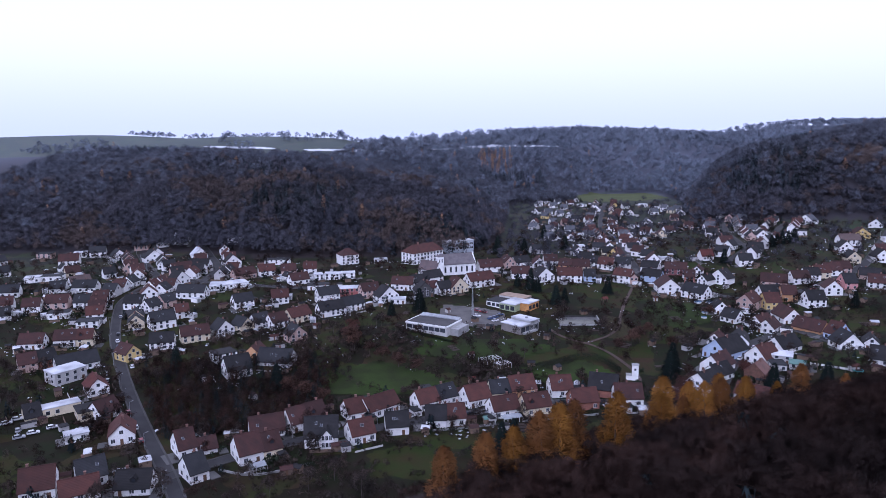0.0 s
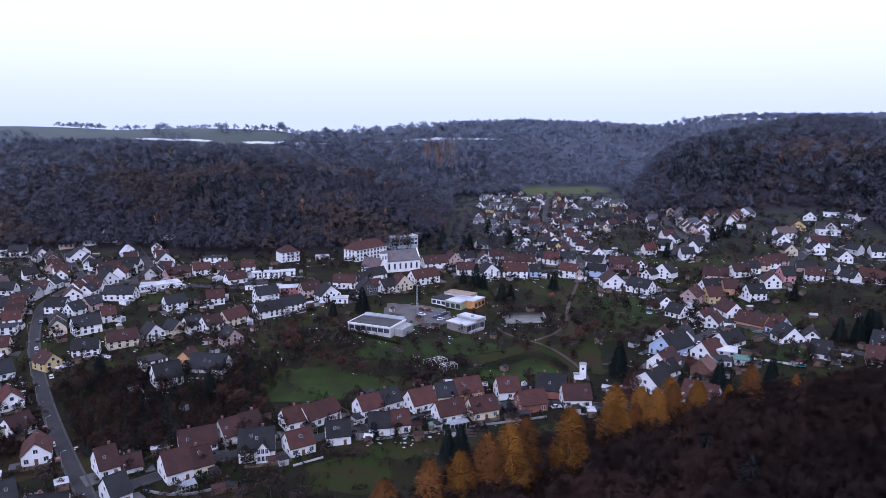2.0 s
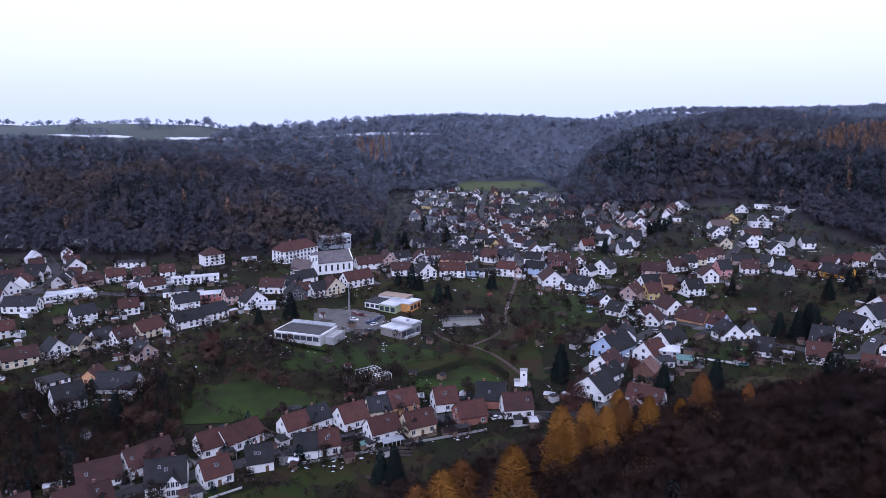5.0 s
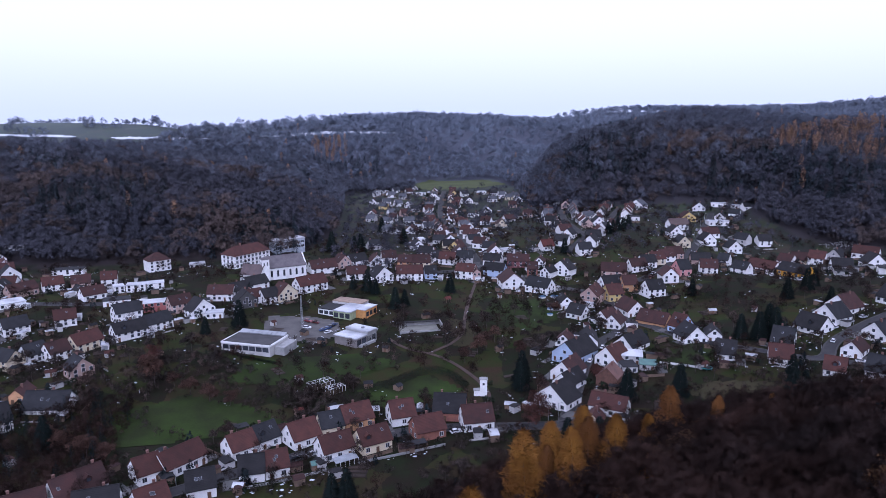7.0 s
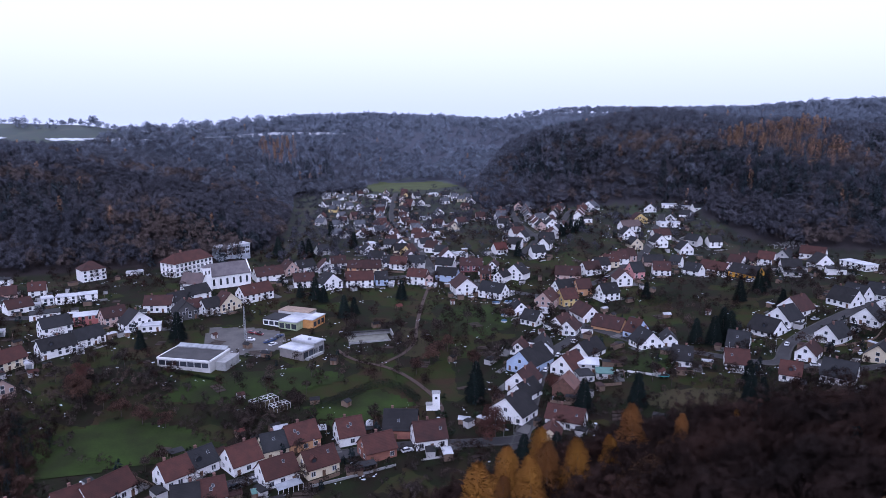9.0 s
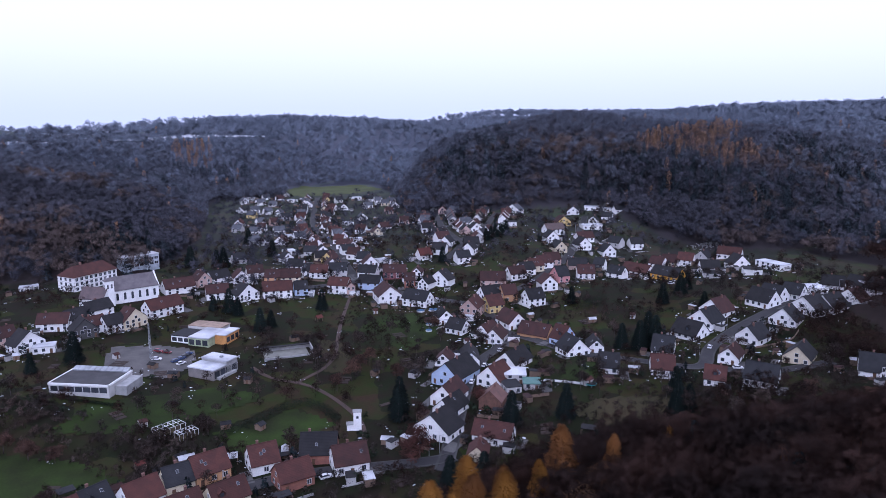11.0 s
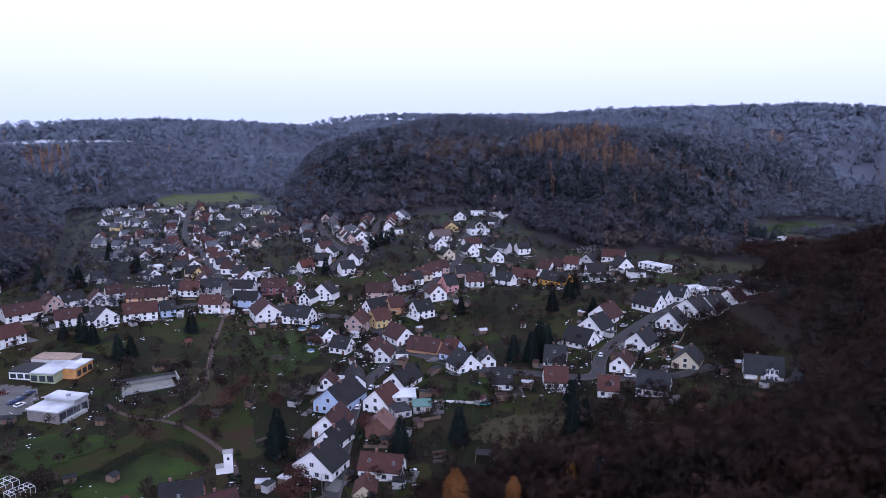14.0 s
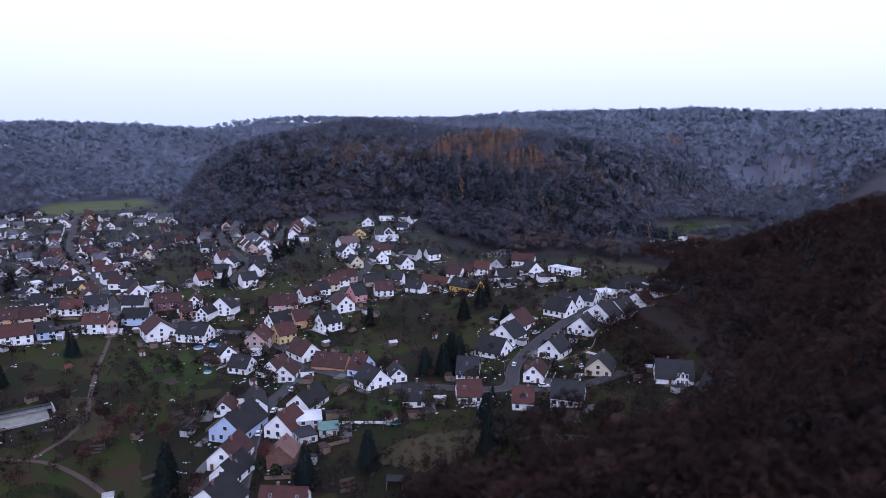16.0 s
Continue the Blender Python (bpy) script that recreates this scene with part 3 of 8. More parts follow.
def window_meshes(w, h):
    key = (w, h)
    if key not in SHARED:
        f, p = Solid(), Solid()
        b = 0.09
        f.box(-w / 2 - b, w / 2 + b, -0.08, 0.02, -b, 0).box(-w / 2 - b, w / 2 + b, -0.06, 0.02, h, h + b)
        f.box(-w / 2 - b, -w / 2, -0.06, 0.02, 0, h).box(w / 2, w / 2 + b, -0.06, 0.02, 0, h).box(-0.04, 0.04, -0.06, 0.02, 0, h)
        p.box(-w / 2, w / 2, -0.03, 0.01, 0, h)
        SHARED[key] = f.mesh("window", FRAME), p.mesh("pane", PANE)
    return SHARED[key]


def window(parent, x, y, z, turn, w=1.1, h=1.2, plain=False):
    """A framed window; a plain one, far off, is one mesh of frame and pane."""
    f, p = window_meshes(w, h)
    if plain:
        key = (w, h, "plain")
        if key not in SHARED:
            me = Solid().box(-w / 2 - 0.1, w / 2 + 0.1, -0.05, 0.02, -0.1, h + 0.1).box(-w / 2, w / 2, -0.08, -0.04, 0, h).mesh("window", FRAME)
            me.materials.append(PANE)
            for q in list(me.polygons)[6:]:
                q.material_index = 1
            SHARED[key] = me
        return part("window", SHARED[key], parent, at=pose(x, y, z, 0, 0, turn))
    ob = part("window", f, parent, at=pose(x, y, z, 0, 0, turn))
    part("pane", p, ob, "dark window pane")
    return ob


def skylight(parent, m):
    if "sky" not in SHARED:
        SHARED["sky"] = Solid().box(-0.42, 0.42, -0.55, 0.55, -0.12, 0.05).mesh("skylight", METAL), Solid().box(-0.37, 0.37, -0.5, 0.5, 0.03, 0.08).mesh("pane", PANE)
    ob = part("skylight", SHARED["sky"][0], parent, "zinc-framed roof window", at=m)
    part("pane", SHARED["sky"][1], ob)


def gable_wall(w, d, eave, rise, along_x):
    s = Solid()
    x, y, z0 = w / 2, d / 2, -2.2
    if along_x:
        p = [(-x, -y, z0), (x, -y, z0), (x, y, z0), (-x, y, z0), (-x, -y, eave), (x, -y, eave), (x, y, eave), (-x, y, eave), (-x, 0, eave + rise), (x, 0, eave + rise)]
        f = [(0, 1, 5, 4), (1, 2, 6, 9, 5), (2, 3, 7, 6), (3, 0, 4, 8, 7), (4, 5, 9, 8), (6, 7, 8, 9)]
    else:
        p = [(-x, -y, z0), (x, -y, z0), (x, y, z0), (-x, y, z0), (-x, -y, eave), (x, -y, eave), (x, y, eave), (-x, y, eave), (0, -y, eave + rise), (0, y, eave + rise)]
        f = [(0, 1, 5, 8, 4), (1, 2, 6, 5), (2, 3, 7, 9, 6), (3, 0, 4, 7), (4, 8, 9, 7), (5, 6, 9, 8)]
    return s.add(p, f)


def gable_roof(w, d, eave, rise, over=0.45, thick=0.22, ends=0.35):
    """Two slabs and a ridge cap; the ridge runs along x."""
    s, x = Solid(), w / 2 + ends
    slope = rise / (d / 2)
    ye, ze, zr = d / 2 + over, eave - slope * over, eave + rise
    for k in (-1, 1):
        p = [(-x, k * ye, ze + 0.03), (x, k * ye, ze + 0.03), (x, 0, zr + 0.03), (-x, 0, zr + 0.03)]
        p += [(a, b, c + thick) for a, b, c in p]
        f = [(0, 1, 2, 3), (4, 5, 6, 7), (0, 1, 5, 4), (1, 2, 6, 5), (2, 3, 7, 6), (3, 0, 4, 7)]
        s.add(p, [tuple(reversed(q)) for q in f] if k > 0 else f)
    return s.box(-x, x, -0.16, 0.16, zr + thick - 0.02, zr + thick + 0.12, 0.03)


def dormer(parent, x, d, eave, rise, wall, roof):
    """A gabled dormer on the front slope, with its window."""
    front, z = -d / 2 * 0.72, eave + rise * 0.28
    h, w = 1.3, 1.9
    deep = d / 2 * 0.62
    s = Solid().add([(-w / 2, 0, -0.6), (w / 2, 0, -0.6), (w / 2, deep, -0.2), (-w / 2, deep, -0.2), (-w / 2, 0, h), (w / 2, 0, h), (w / 2, deep, h), (-w / 2, deep, h), (0, 0, h + 0.75), (0, deep, h + 0.75)],
                    [(0, 1, 5, 8, 4), (1, 2, 6, 5), (2, 3, 7, 9, 6), (3, 0, 4, 7), (4, 8, 9, 7), (5, 6, 9, 8)])
    body = part("dormer", s.mesh("dormer", wall), parent, at=pose(x, front, z))
    part("dormer_roof", gable_roof(deep, w, h, 0.75, 0.2, 0.12, 0.2).mesh("dormer_roof", roof), body, at=pose(0, deep / 2, 0, 0, 0, 90))
    part("dormer_window", window_meshes(1.1, 1.2)[1], body, at=pose(0, -0.03, 0.1))


def balcony(parent, x, y, z, w):
    """A slab with a solid rail on three sides, and a dark glass door."""
    if ("balcony", round(w, 1)) not in SHARED:
        s = Solid().box(-w / 2, w / 2, -1.3, 0, -0.18, 0)
        r = Solid().box(-w / 2, w / 2, -1.3, -1.24, 0.12, 1.0).box(-w / 2, -w / 2 + 0.06, -1.24, 0, 0.12, 1.0).box(w / 2 - 0.06, w / 2, -1.24, 0, 0.12, 1.0)
        SHARED["balcony", round(w, 1)] = s.mesh("balcony", CONCRETE), r.mesh("rail", DOOR), Solid().box(-w / 2 + 0.3, w / 2 - 0.3, -0.1, 0.01, 0.02, 2.1).mesh("glass_door", PANE)
    m = SHARED["balcony", round(w, 1)]
    ob = part("balcony", m[0], parent, "concrete balcony slab", at=pose(x, y, z))
    part("rail", m[1], ob, "brown balcony rail")
    part("glass_door", m[2], ob, "dark glass door")


def village_house(x, y, z, turn, w, d, eave, rise, form, wall, roof, extra=""):
    """A plastered house; the facing wall is on its -y side, and w wide. form: L ridge along the front, G gable to the front, F flat, H hipped."""
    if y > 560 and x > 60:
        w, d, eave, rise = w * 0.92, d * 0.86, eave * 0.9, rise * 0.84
        # far roofs take a paler covering: haze put into their colour
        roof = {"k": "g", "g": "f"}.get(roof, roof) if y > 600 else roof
    kind = {"L": "gable", "G": "gable", "F": "flat", "H": "hipped"}[form]
    name = {"L": "house", "G": "gabled_house", "F": "flat_roofed_house", "H": "villa"}[form]
    ob = thing(name, x, y, z, turn, f"{WALL_WORDS[wall]} house with {ROOF_WORDS[roof]} {kind} roof", "house", "village houses")
    HOUSES.append((x, y, 0.5 * math.hypot(w, d)))
    PLOTS.append((x, y, turn, w, d))
    rng = random.Random(int(x * 7 + y * 13))
    far = math.hypot(x - 15, y - 60)
    if form in "LG":
        part("wall", gable_wall(w, d, eave, rise, form == "L").mesh("wall", WALLS[wall]), ob)
        slabs = gable_roof(w, d, eave, rise) if form == "L" else gable_roof(d, w, eave, rise)
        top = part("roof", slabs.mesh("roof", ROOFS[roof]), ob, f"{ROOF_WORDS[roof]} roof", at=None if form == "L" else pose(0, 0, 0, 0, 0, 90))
        cx, cy = (rng.uniform(-0.3, 0.3) * w, 0.6) if form == "L" else (0.5, rng.uniform(-0.2, 0.3) * d)
        c = Solid().box(cx - 0.35, cx + 0.35, cy - 0.35, cy + 0.35, eave + rise - 1.2, eave + rise + 0.95).box(cx - 0.42, cx + 0.42, cy - 0.42, cy + 0.42, eave + rise + 0.95, eave + rise + 1.1)
        part("chimney", c.mesh("chimney", BRICK), ob, "brick chimney")
        if far < 480:
            tilt = math.degrees(math.atan2(rise, (d if form == "L" else w) / 2))
            for k in range(rng.choice((0, 1, 1, 2))):
                if form == "L":
                    v = rng.uniform(0.35, 0.6)
                    skylight(ob, pose(rng.uniform(-0.35, 0.35) * w, -d / 2 * v, eave + rise * (1 - v) + 0.28, tilt, 0, 0))
                else:
                    v, s = rng.uniform(0.35, 0.6), rng.choice((-1, 1))
                    skylight(ob, pose(s * w / 2 * v, rng.uniform(-0.3, 0.3) * d, eave + rise * (1 - v) + 0.28, 0, s * tilt, 0) @ pose(0, 0, 0, 0, 0, 90))
    elif form == "F":
        part("wall", Solid().box(-w / 2, w / 2, -d / 2, d / 2, -2.2, eave).mesh("wall", WALLS[wall]), ob)
        s = Solid().box(-w / 2 - 0.25, w / 2 + 0.25, -d / 2 - 0.25, d / 2 + 0.25, eave, eave + 0.28)
        part("roof", s.mesh("roof", ROOFS[roof]), ob, f"{ROOF_WORDS[roof]} flat roof")
    else:
        part("wall", Solid().box(-w / 2, w / 2, -d / 2, d / 2, -2.2, eave).mesh("wall", WALLS[wall]), ob)
        o, r = 0.5, max(0.5, (w - d) / 2)
        p = [(-w / 2 - o, -d / 2 - o, eave), (w / 2 + o, -d / 2 - o, eave), (w / 2 + o, d / 2 + o, eave), (-w / 2 - o, d / 2 + o, eave), (-r, 0, eave + rise), (r, 0, eave + rise)]
        part("roof", Solid().add(p, [(3, 2, 1, 0), (0, 1, 5, 4), (1, 2, 5), (2, 3, 4, 5), (3, 0, 4)]).mesh("roof", ROOFS[roof]), ob, f"{ROOF_WORDS[roof]} hipped roof")
    if extra == "pediment":
        pw, pr = w * 0.4, w * 0.2 + 0.8
        g = part("bay", gable_wall(pw, 2.4, eave, pr, False).mesh("bay", WALLS[wall]), ob, at=pose(w * 0.18, -d / 2 - 0.2, 0))
        part("bay_roof", gable_roof(2.4 + d / 2, pw, eave, pr, 0.3, 0.2, 0.3).mesh("bay_roof", ROOFS[roof]), ob, at=pose(w * 0.18, -d / 2 + d / 4 - 0.2, 0, 0, 0, 90))
        for r in range(2):
            for c in (-1, 0, 1):
                window(ob, w * 0.18 + c * pw * 0.28, -d / 2 - 1.41, 0.9 + 2.6 * r, 0, 0.9, 1.6)
    if form == "L" and far < 360 and rise > 2.6 and not extra and rng.random() < 0.3:
        dormer(ob, rng.uniform(-0.25, 0.25) * w, d, eave, rise, ROOFS[roof], ROOFS[roof])
    if form in "LG" and far < 360 and eave > 4.4 and rng.random() < 0.4:
        balcony(ob, rng.choice((-1, 1)) * w * 0.22, -d / 2, min(eave - 2.3, 2.9), min(3.4, w * 0.4))
    # openings
    if eave > 2.3 and wall not in "i":
        storeys = max(1, int(round((eave - 0.1) / 2.5)))
        clip = extra == "pediment"
        cols = max(2, int(w / (2.9 if far < 400 else 3.6)))
        door = rng.randrange(cols)
        for r in range(storeys):
            zz = 0.95 + r * (eave - 0.5) / storeys
            for c in range(cols):
                u = (c + 0.5) / cols * w - w / 2
                if clip and u > -0.05 * w:
                    continue
                if r == 0 and c == door and far < 420:
                    part("door", Solid().box(u - 0.55, u + 0.55, -d / 2 - 0.05, -d / 2 + 0.02, -0.1, 2.05).mesh("door", DOOR), ob, "brown entrance door")
                    continue
                if rng.random() < 0.9:
                    window(ob, u, -d / 2, zz, 0, 1.35, 1.45, far > 250)
            if far < 430:
                for s in (-1, 1):
                    for c in (-0.22, 0.22):
                        window(ob, s * w / 2, c * d, zz, 90 * s, 1.3, 1.4, far > 220)
        if form == "G" and rise > 3:
            window(ob, 0, -d / 2, eave + 0.5, 0, 1.3, 1.35, far > 250)
        if form == "L" and rise > 3 and far < 470:
            for s in (-1, 1):
                window(ob, s * w / 2, 0, eave + 0.5, 90 * s, 1.2, 1.3, far > 220)
    return ob


village_house(-7.8, 272.8, 6.8, 31, 9.2, 9.0, 3.5, 4.1, 'L', 'w', 'r')
village_house(-0.1, 278.1, 6.8, 32, 8.5, 9.0, 3.5, 4.1, 'L', 'w', 'g')
village_house(-3.1, 254.9, 7.2, 2, 7.7, 9.0, 3.5, 4.1, 'L', 'w', 'k')
village_house(4.0, 256.3, 7.2, 10, 7.4, 9.0, 3.5, 4.1, 'L', 'w', 'r')
village_house(12.7, 275.8, 7.1, 26, 10.2, 10.0, 3.5, 4.6, 'L', 'w', 'r')
village_house(23.0, 281.3, 7.5, 12, 8.4, 9.0, 3.5, 4.1, 'L', 'c', 'g')
village_house(23.1, 263.1, 7.6, 20, 10.9, 9.0, 3.5, 4.1, 'L', 'w', 'r')
village_house(32.2, 284.1, 7.9, 17, 10.9, 10.0, 3.5, 4.6, 'L', 'o', 'r')
village_house(35.9, 264.6, 8.0, 18, 10.7, 9.0, 3.5, 4.1, 'L', 'c', 'r')
village_house(48.8, 282.9, 8.2, 6, 8.9, 10.0, 3.5, 4.6, 'L', 'w', 'r')
village_house(67.3, 282.2, 8.5, -19, 11.6, 11.0, 3.5, 5.1, 'L', 'b', 'k')
village_house(55.8, 268.7, 8.3, 11, 10.5, 9.0, 3.5, 4.1, 'L', 'b', 'r')
village_house(74.3, 271.3, 8.7, -2, 10.9, 10.0, 3.5, 4.6, 'L', 'w', 'm')
village_house(-91.4, 232.0, 7.3, 36, 6.2, 11.0, 3.5, 5.1, 'L', 'w', 'm')
village_house(-84.0, 233.3, 7.3, 29, 6.3, 7.0, 1.9, 3.2, 'L', 'w', 'm')
village_house(-81.7, 214.0, 7.3, 42, 6.1, 10.0, 3.5, 4.6, 'L', 'w', 'g')
village_house(-68.1, 227.6, 7.2, 33, 8.2, 11.0, 3.8, 5.1, 'L', 'w', 'm')
village_house(-61.3, 231.1, 7.2, 31, 6.5, 10.0, 3.5, 4.6, 'L', 'c', 'm')
village_house(-66.1, 247.2, 7.3, 21, 12.5, 10.0, 2.6, 4.6, 'L', 'w', 'm')
village_house(-44.4, 240.5, 7.2, 7, 11.7, 12.0, 4.0, 5.5, 'L', 'w', 'k', 'pediment')
village_house(-56.6, 252.4, 7.3, 36, 7.0, 10.0, 3.5, 4.6, 'L', 'w', 'm')
village_house(-50.6, 257.2, 7.4, 35, 7.5, 10.0, 3.5, 4.6, 'L', 'w', 'm')
village_house(-35.4, 261.8, 7.3, 29, 7.9, 9.0, 3.5, 4.1, 'L', 'w', 'r')
village_house(-26.1, 266.4, 7.2, 41, 14.6, 9.0, 3.5, 4.1, 'L', 'w', 'r')
village_house(-30.8, 242.0, 7.3, 28, 8.9, 9.0, 3.5, 4.1, 'L', 'w', 'r')
village_house(-17.8, 248.7, 7.3, 10, 8.3, 9.0, 3.5, 4.1, 'L', 'w', 'k')
village_house(-126.5, 204.2, 7.5, 22, 9.8, 11.0, 3.5, 5.1, 'L', 'w', 'r')
village_house(-112.8, 201.9, 7.5, 30, 11.1, 8.0, 2.6, 3.7, 'L', 'w', 'r')
village_house(-114.0, 211.5, 7.4, 34, 8.6, 10.0, 3.5, 4.6, 'L', 'w', 'g')
village_house(-97.1, 206.1, 7.4, 6, 10.7, 9.0, 2.6, 4.1, 'L', 'w', 'k')
village_house(-118.4, 244.0, 7.2, 22, 8.7, 12.0, 3.5, 4.0, 'G', 'w', 'r')
village_house(-149.6, 288.6, 7.9, 36, 8.5, 11.0, 3.5, 3.9, 'G', 'w', 'R')
village_house(-141.2, 263.8, 7.3, 36, 7.9, 10.0, 3.6, 0.0, 'F', 'c', 'k')
village_house(-134.7, 264.2, 7.3, 61, 8.8, 9.0, 3.0, 4.1, 'L', 'w', 'm')
village_house(-134.6, 242.5, 7.2, 33, 8.0, 5.0, 3.0, 0.0, 'F', 'w', 'w')
village_house(-153.8, 267.8, 7.6, 39, 13.6, 6.0, 3.4, 0.0, 'F', 'c', 'w')
village_house(-162.0, 261.8, 7.6, 39, 5.8, 9.0, 1.9, 4.1, 'L', 'c', 'k')
village_house(-170.0, 302.7, 8.3, 54, 14.0, 10.0, 5.5, 0.0, 'F', 'G', 'w')
village_house(-173.0, 318.0, 8.3, 41, 18.0, 10.0, 3.2, 4.6, 'L', 'w', 'g')
village_house(-195.1, 316.0, 8.4, 37, 7.7, 9.0, 4.2, 4.1, 'L', 'p', 'm')
village_house(-189.9, 321.9, 8.3, 49, 8.1, 9.0, 4.2, 4.1, 'L', 'b', 'k')
village_house(-196.6, 354.3, 8.4, 11, 10.5, 9.0, 4.2, 4.1, 'L', 'w', 'm')
village_house(-187.5, 356.2, 8.3, 14, 8.2, 9.0, 4.2, 4.1, 'L', 'c', 'r')
village_house(-212.0, 350.6, 8.5, 9, 11.9, 9.0, 3.4, 4.1, 'L', 'w', 'm')
village_house(-154.6, 331.2, 8.2, 56, 8.2, 10.0, 4.2, 3.8, 'G', 'y', 'm')
village_house(-159.6, 386.1, 8.8, 37, 13.3, 10.0, 4.9, 4.6, 'L', 'w', 'g')
village_house(-144.6, 349.2, 8.3, 14, 11.7, 9.0, 4.2, 4.1, 'L', 'w', 'k')
village_house(-132.2, 361.1, 8.6, 28, 14.4, 9.0, 4.2, 4.1, 'L', 'c', 'm')
village_house(-154.6, 404.1, 9.8, 28, 7.3, 8.0, 4.2, 3.7, 'L', 'w', 'r')
village_house(-119.7, 368.3, 9.2, 43, 10.1, 9.0, 4.2, 4.7, 'G', 'w', 'g')
village_house(-110.0, 372.9, 9.7, 53, 8.5, 9.0, 4.6, 3.9, 'G', 'c', 'g')
village_house(-102.2, 379.0, 10.2, 47, 9.5, 9.0, 4.2, 4.1, 'L', 'w', 'g')
village_house(-92.6, 378.3, 10.5, 43, 9.6, 9.0, 4.2, 4.1, 'L', 'w', 'm')
village_house(-83.2, 388.7, 11.0, 48, 13.7, 9.0, 4.2, 4.1, 'L', 'c', 'r')
village_house(-77.1, 353.7, 10.4, 36, 9.4, 9.0, 4.2, 4.3, 'G', 'p', 'g')
village_house(-92.4, 332.8, 9.3, -10, 5.7, 9.0, 3.4, 2.6, 'G', 'o', 'm')
village_house(-79.4, 322.0, 9.3, -12, 16.6, 11.0, 1.9, 5.1, 'L', 'w', 'g')
village_house(-94.5, 307.5, 8.5, 32, 11.1, 11.0, 4.3, 5.1, 'L', 'w', 'k')
village_house(-106.7, 327.5, 8.9, 41, 10.3, 9.0, 4.2, 0.0, 'F', 'w', 'k')
village_house(-221.2, 421.4, 11.5, 8, 9.4, 9.0, 4.2, 4.1, 'L', 'w', 'g')
village_house(-236.2, 420.5, 11.7, 10, 13.0, 9.0, 4.2, 4.1, 'L', 'p', 'm')
village_house(-247.6, 413.0, 11.3, 13, 10.0, 9.0, 4.2, 4.1, 'L', 'w', 'm')
village_house(-225.8, 402.3, 10.4, 14, 11.5, 8.0, 3.6, 0.0, 'F', 'w', 'g')
village_house(-200.7, 385.7, 9.1, 14, 11.4, 9.0, 4.2, 0.0, 'F', 'w', 'g')
village_house(-264.7, 416.0, 11.7, 22, 7.1, 9.0, 4.2, 4.1, 'L', 'w', 'm')
village_house(-255.3, 398.3, 10.6, 28, 5.5, 9.0, 3.2, 4.1, 'L', 'w', 'k')
village_house(-188.7, 440.1, 12.5, 26, 10.0, 9.0, 4.2, 4.6, 'G', 'w', 'r')
village_house(-189.2, 421.0, 11.1, -2, 11.2, 9.0, 4.2, 4.1, 'L', 'w', 'k')
village_house(-161.0, 441.5, 12.7, -6, 18.4, 9.0, 4.2, 4.1, 'L', 'w', 'g')
village_house(-150.9, 462.8, 13.7, 13, 11.2, 14.0, 3.0, 0.0, 'F', 'w', 'w')
village_house(-141.0, 468.0, 13.8, 31, 14.0, 12.0, 3.0, 0.0, 'F', 'w', 'w')
village_house(-213.7, 483.5, 14.8, 19, 9.9, 9.0, 4.2, 4.6, 'G', 'w', 'r')
village_house(-230.4, 509.3, 15.6, 10, 9.0, 9.0, 3.6, 4.1, 'G', 'p', 'm')
village_house(-210.7, 520.7, 16.3, 20, 8.0, 9.0, 3.6, 3.7, 'G', 'w', 'g')
village_house(-191.9, 506.7, 15.0, 42, 15.0, 9.0, 4.2, 4.1, 'L', 'w', 'm')
village_house(-183.1, 477.0, 14.1, 54, 11.7, 9.0, 3.6, 5.4, 'G', 'w', 'k')
village_house(-184.0, 523.4, 15.2, -5, 15.8, 9.0, 3.4, 4.1, 'L', 'w', 'k')
village_house(-163.3, 535.9, 14.7, 29, 12.3, 9.0, 3.8, 5.6, 'G', 'w', 'k')
village_house(-142.5, 492.0, 14.0, 45, 16.1, 9.0, 3.8, 4.1, 'L', 'p', 'm')
village_house(-128.5, 502.6, 14.0, 22, 11.6, 9.0, 4.2, 4.1, 'L', 'w', 'r')
village_house(-112.6, 503.2, 14.1, 13, 10.6, 9.0, 4.2, 4.1, 'L', 'p', 'm')
village_house(-97.9, 509.5, 14.2, 8, 9.2, 9.0, 4.2, 4.1, 'L', 'w', 'r')
village_house(-99.9, 475.3, 13.9, 34, 12.9, 9.0, 3.4, 4.1, 'L', 'w', 'm')
village_house(-130.3, 544.9, 14.3, 0, 19.0, 8.0, 3.9, 0.0, 'F', 'w', 'g')
village_house(-220.4, 590.1, 24.5, -8, 12.2, 9.0, 4.6, 4.1, 'L', 'w', 'w')
village_house(-235.7, 587.2, 22.2, 6, 10.4, 9.0, 4.2, 4.1, 'L', 'w', 'g')
village_house(-252.5, 584.6, 20.1, 4, 11.1, 9.0, 4.2, 4.1, 'L', 'p', 'g')
village_house(-285.6, 574.7, 15.9, 18, 12.3, 9.0, 4.2, 4.1, 'L', 'w', 'g')
village_house(-299.4, 573.4, 15.5, 22, 10.0, 9.0, 4.2, 0.0, 'F', 'w', 'w')
village_house(-292.2, 541.8, 15.1, 16, 14.3, 10.0, 4.2, 4.6, 'L', 'w', 'm')
village_house(-327.0, 571.3, 15.3, 7, 11.5, 9.0, 4.2, 0.0, 'F', 'p', 'g')
village_house(-261.1, 557.2, 15.8, 40, 11.4, 9.0, 3.8, 5.2, 'G', 'w', 'g')
village_house(-228.2, 544.8, 17.2, 40, 14.6, 9.0, 3.6, 5.6, 'G', 'w', 'k')
village_house(-246.9, 467.7, 14.4, 44, 12.9, 9.0, 3.4, 4.1, 'L', 'w', 'p')
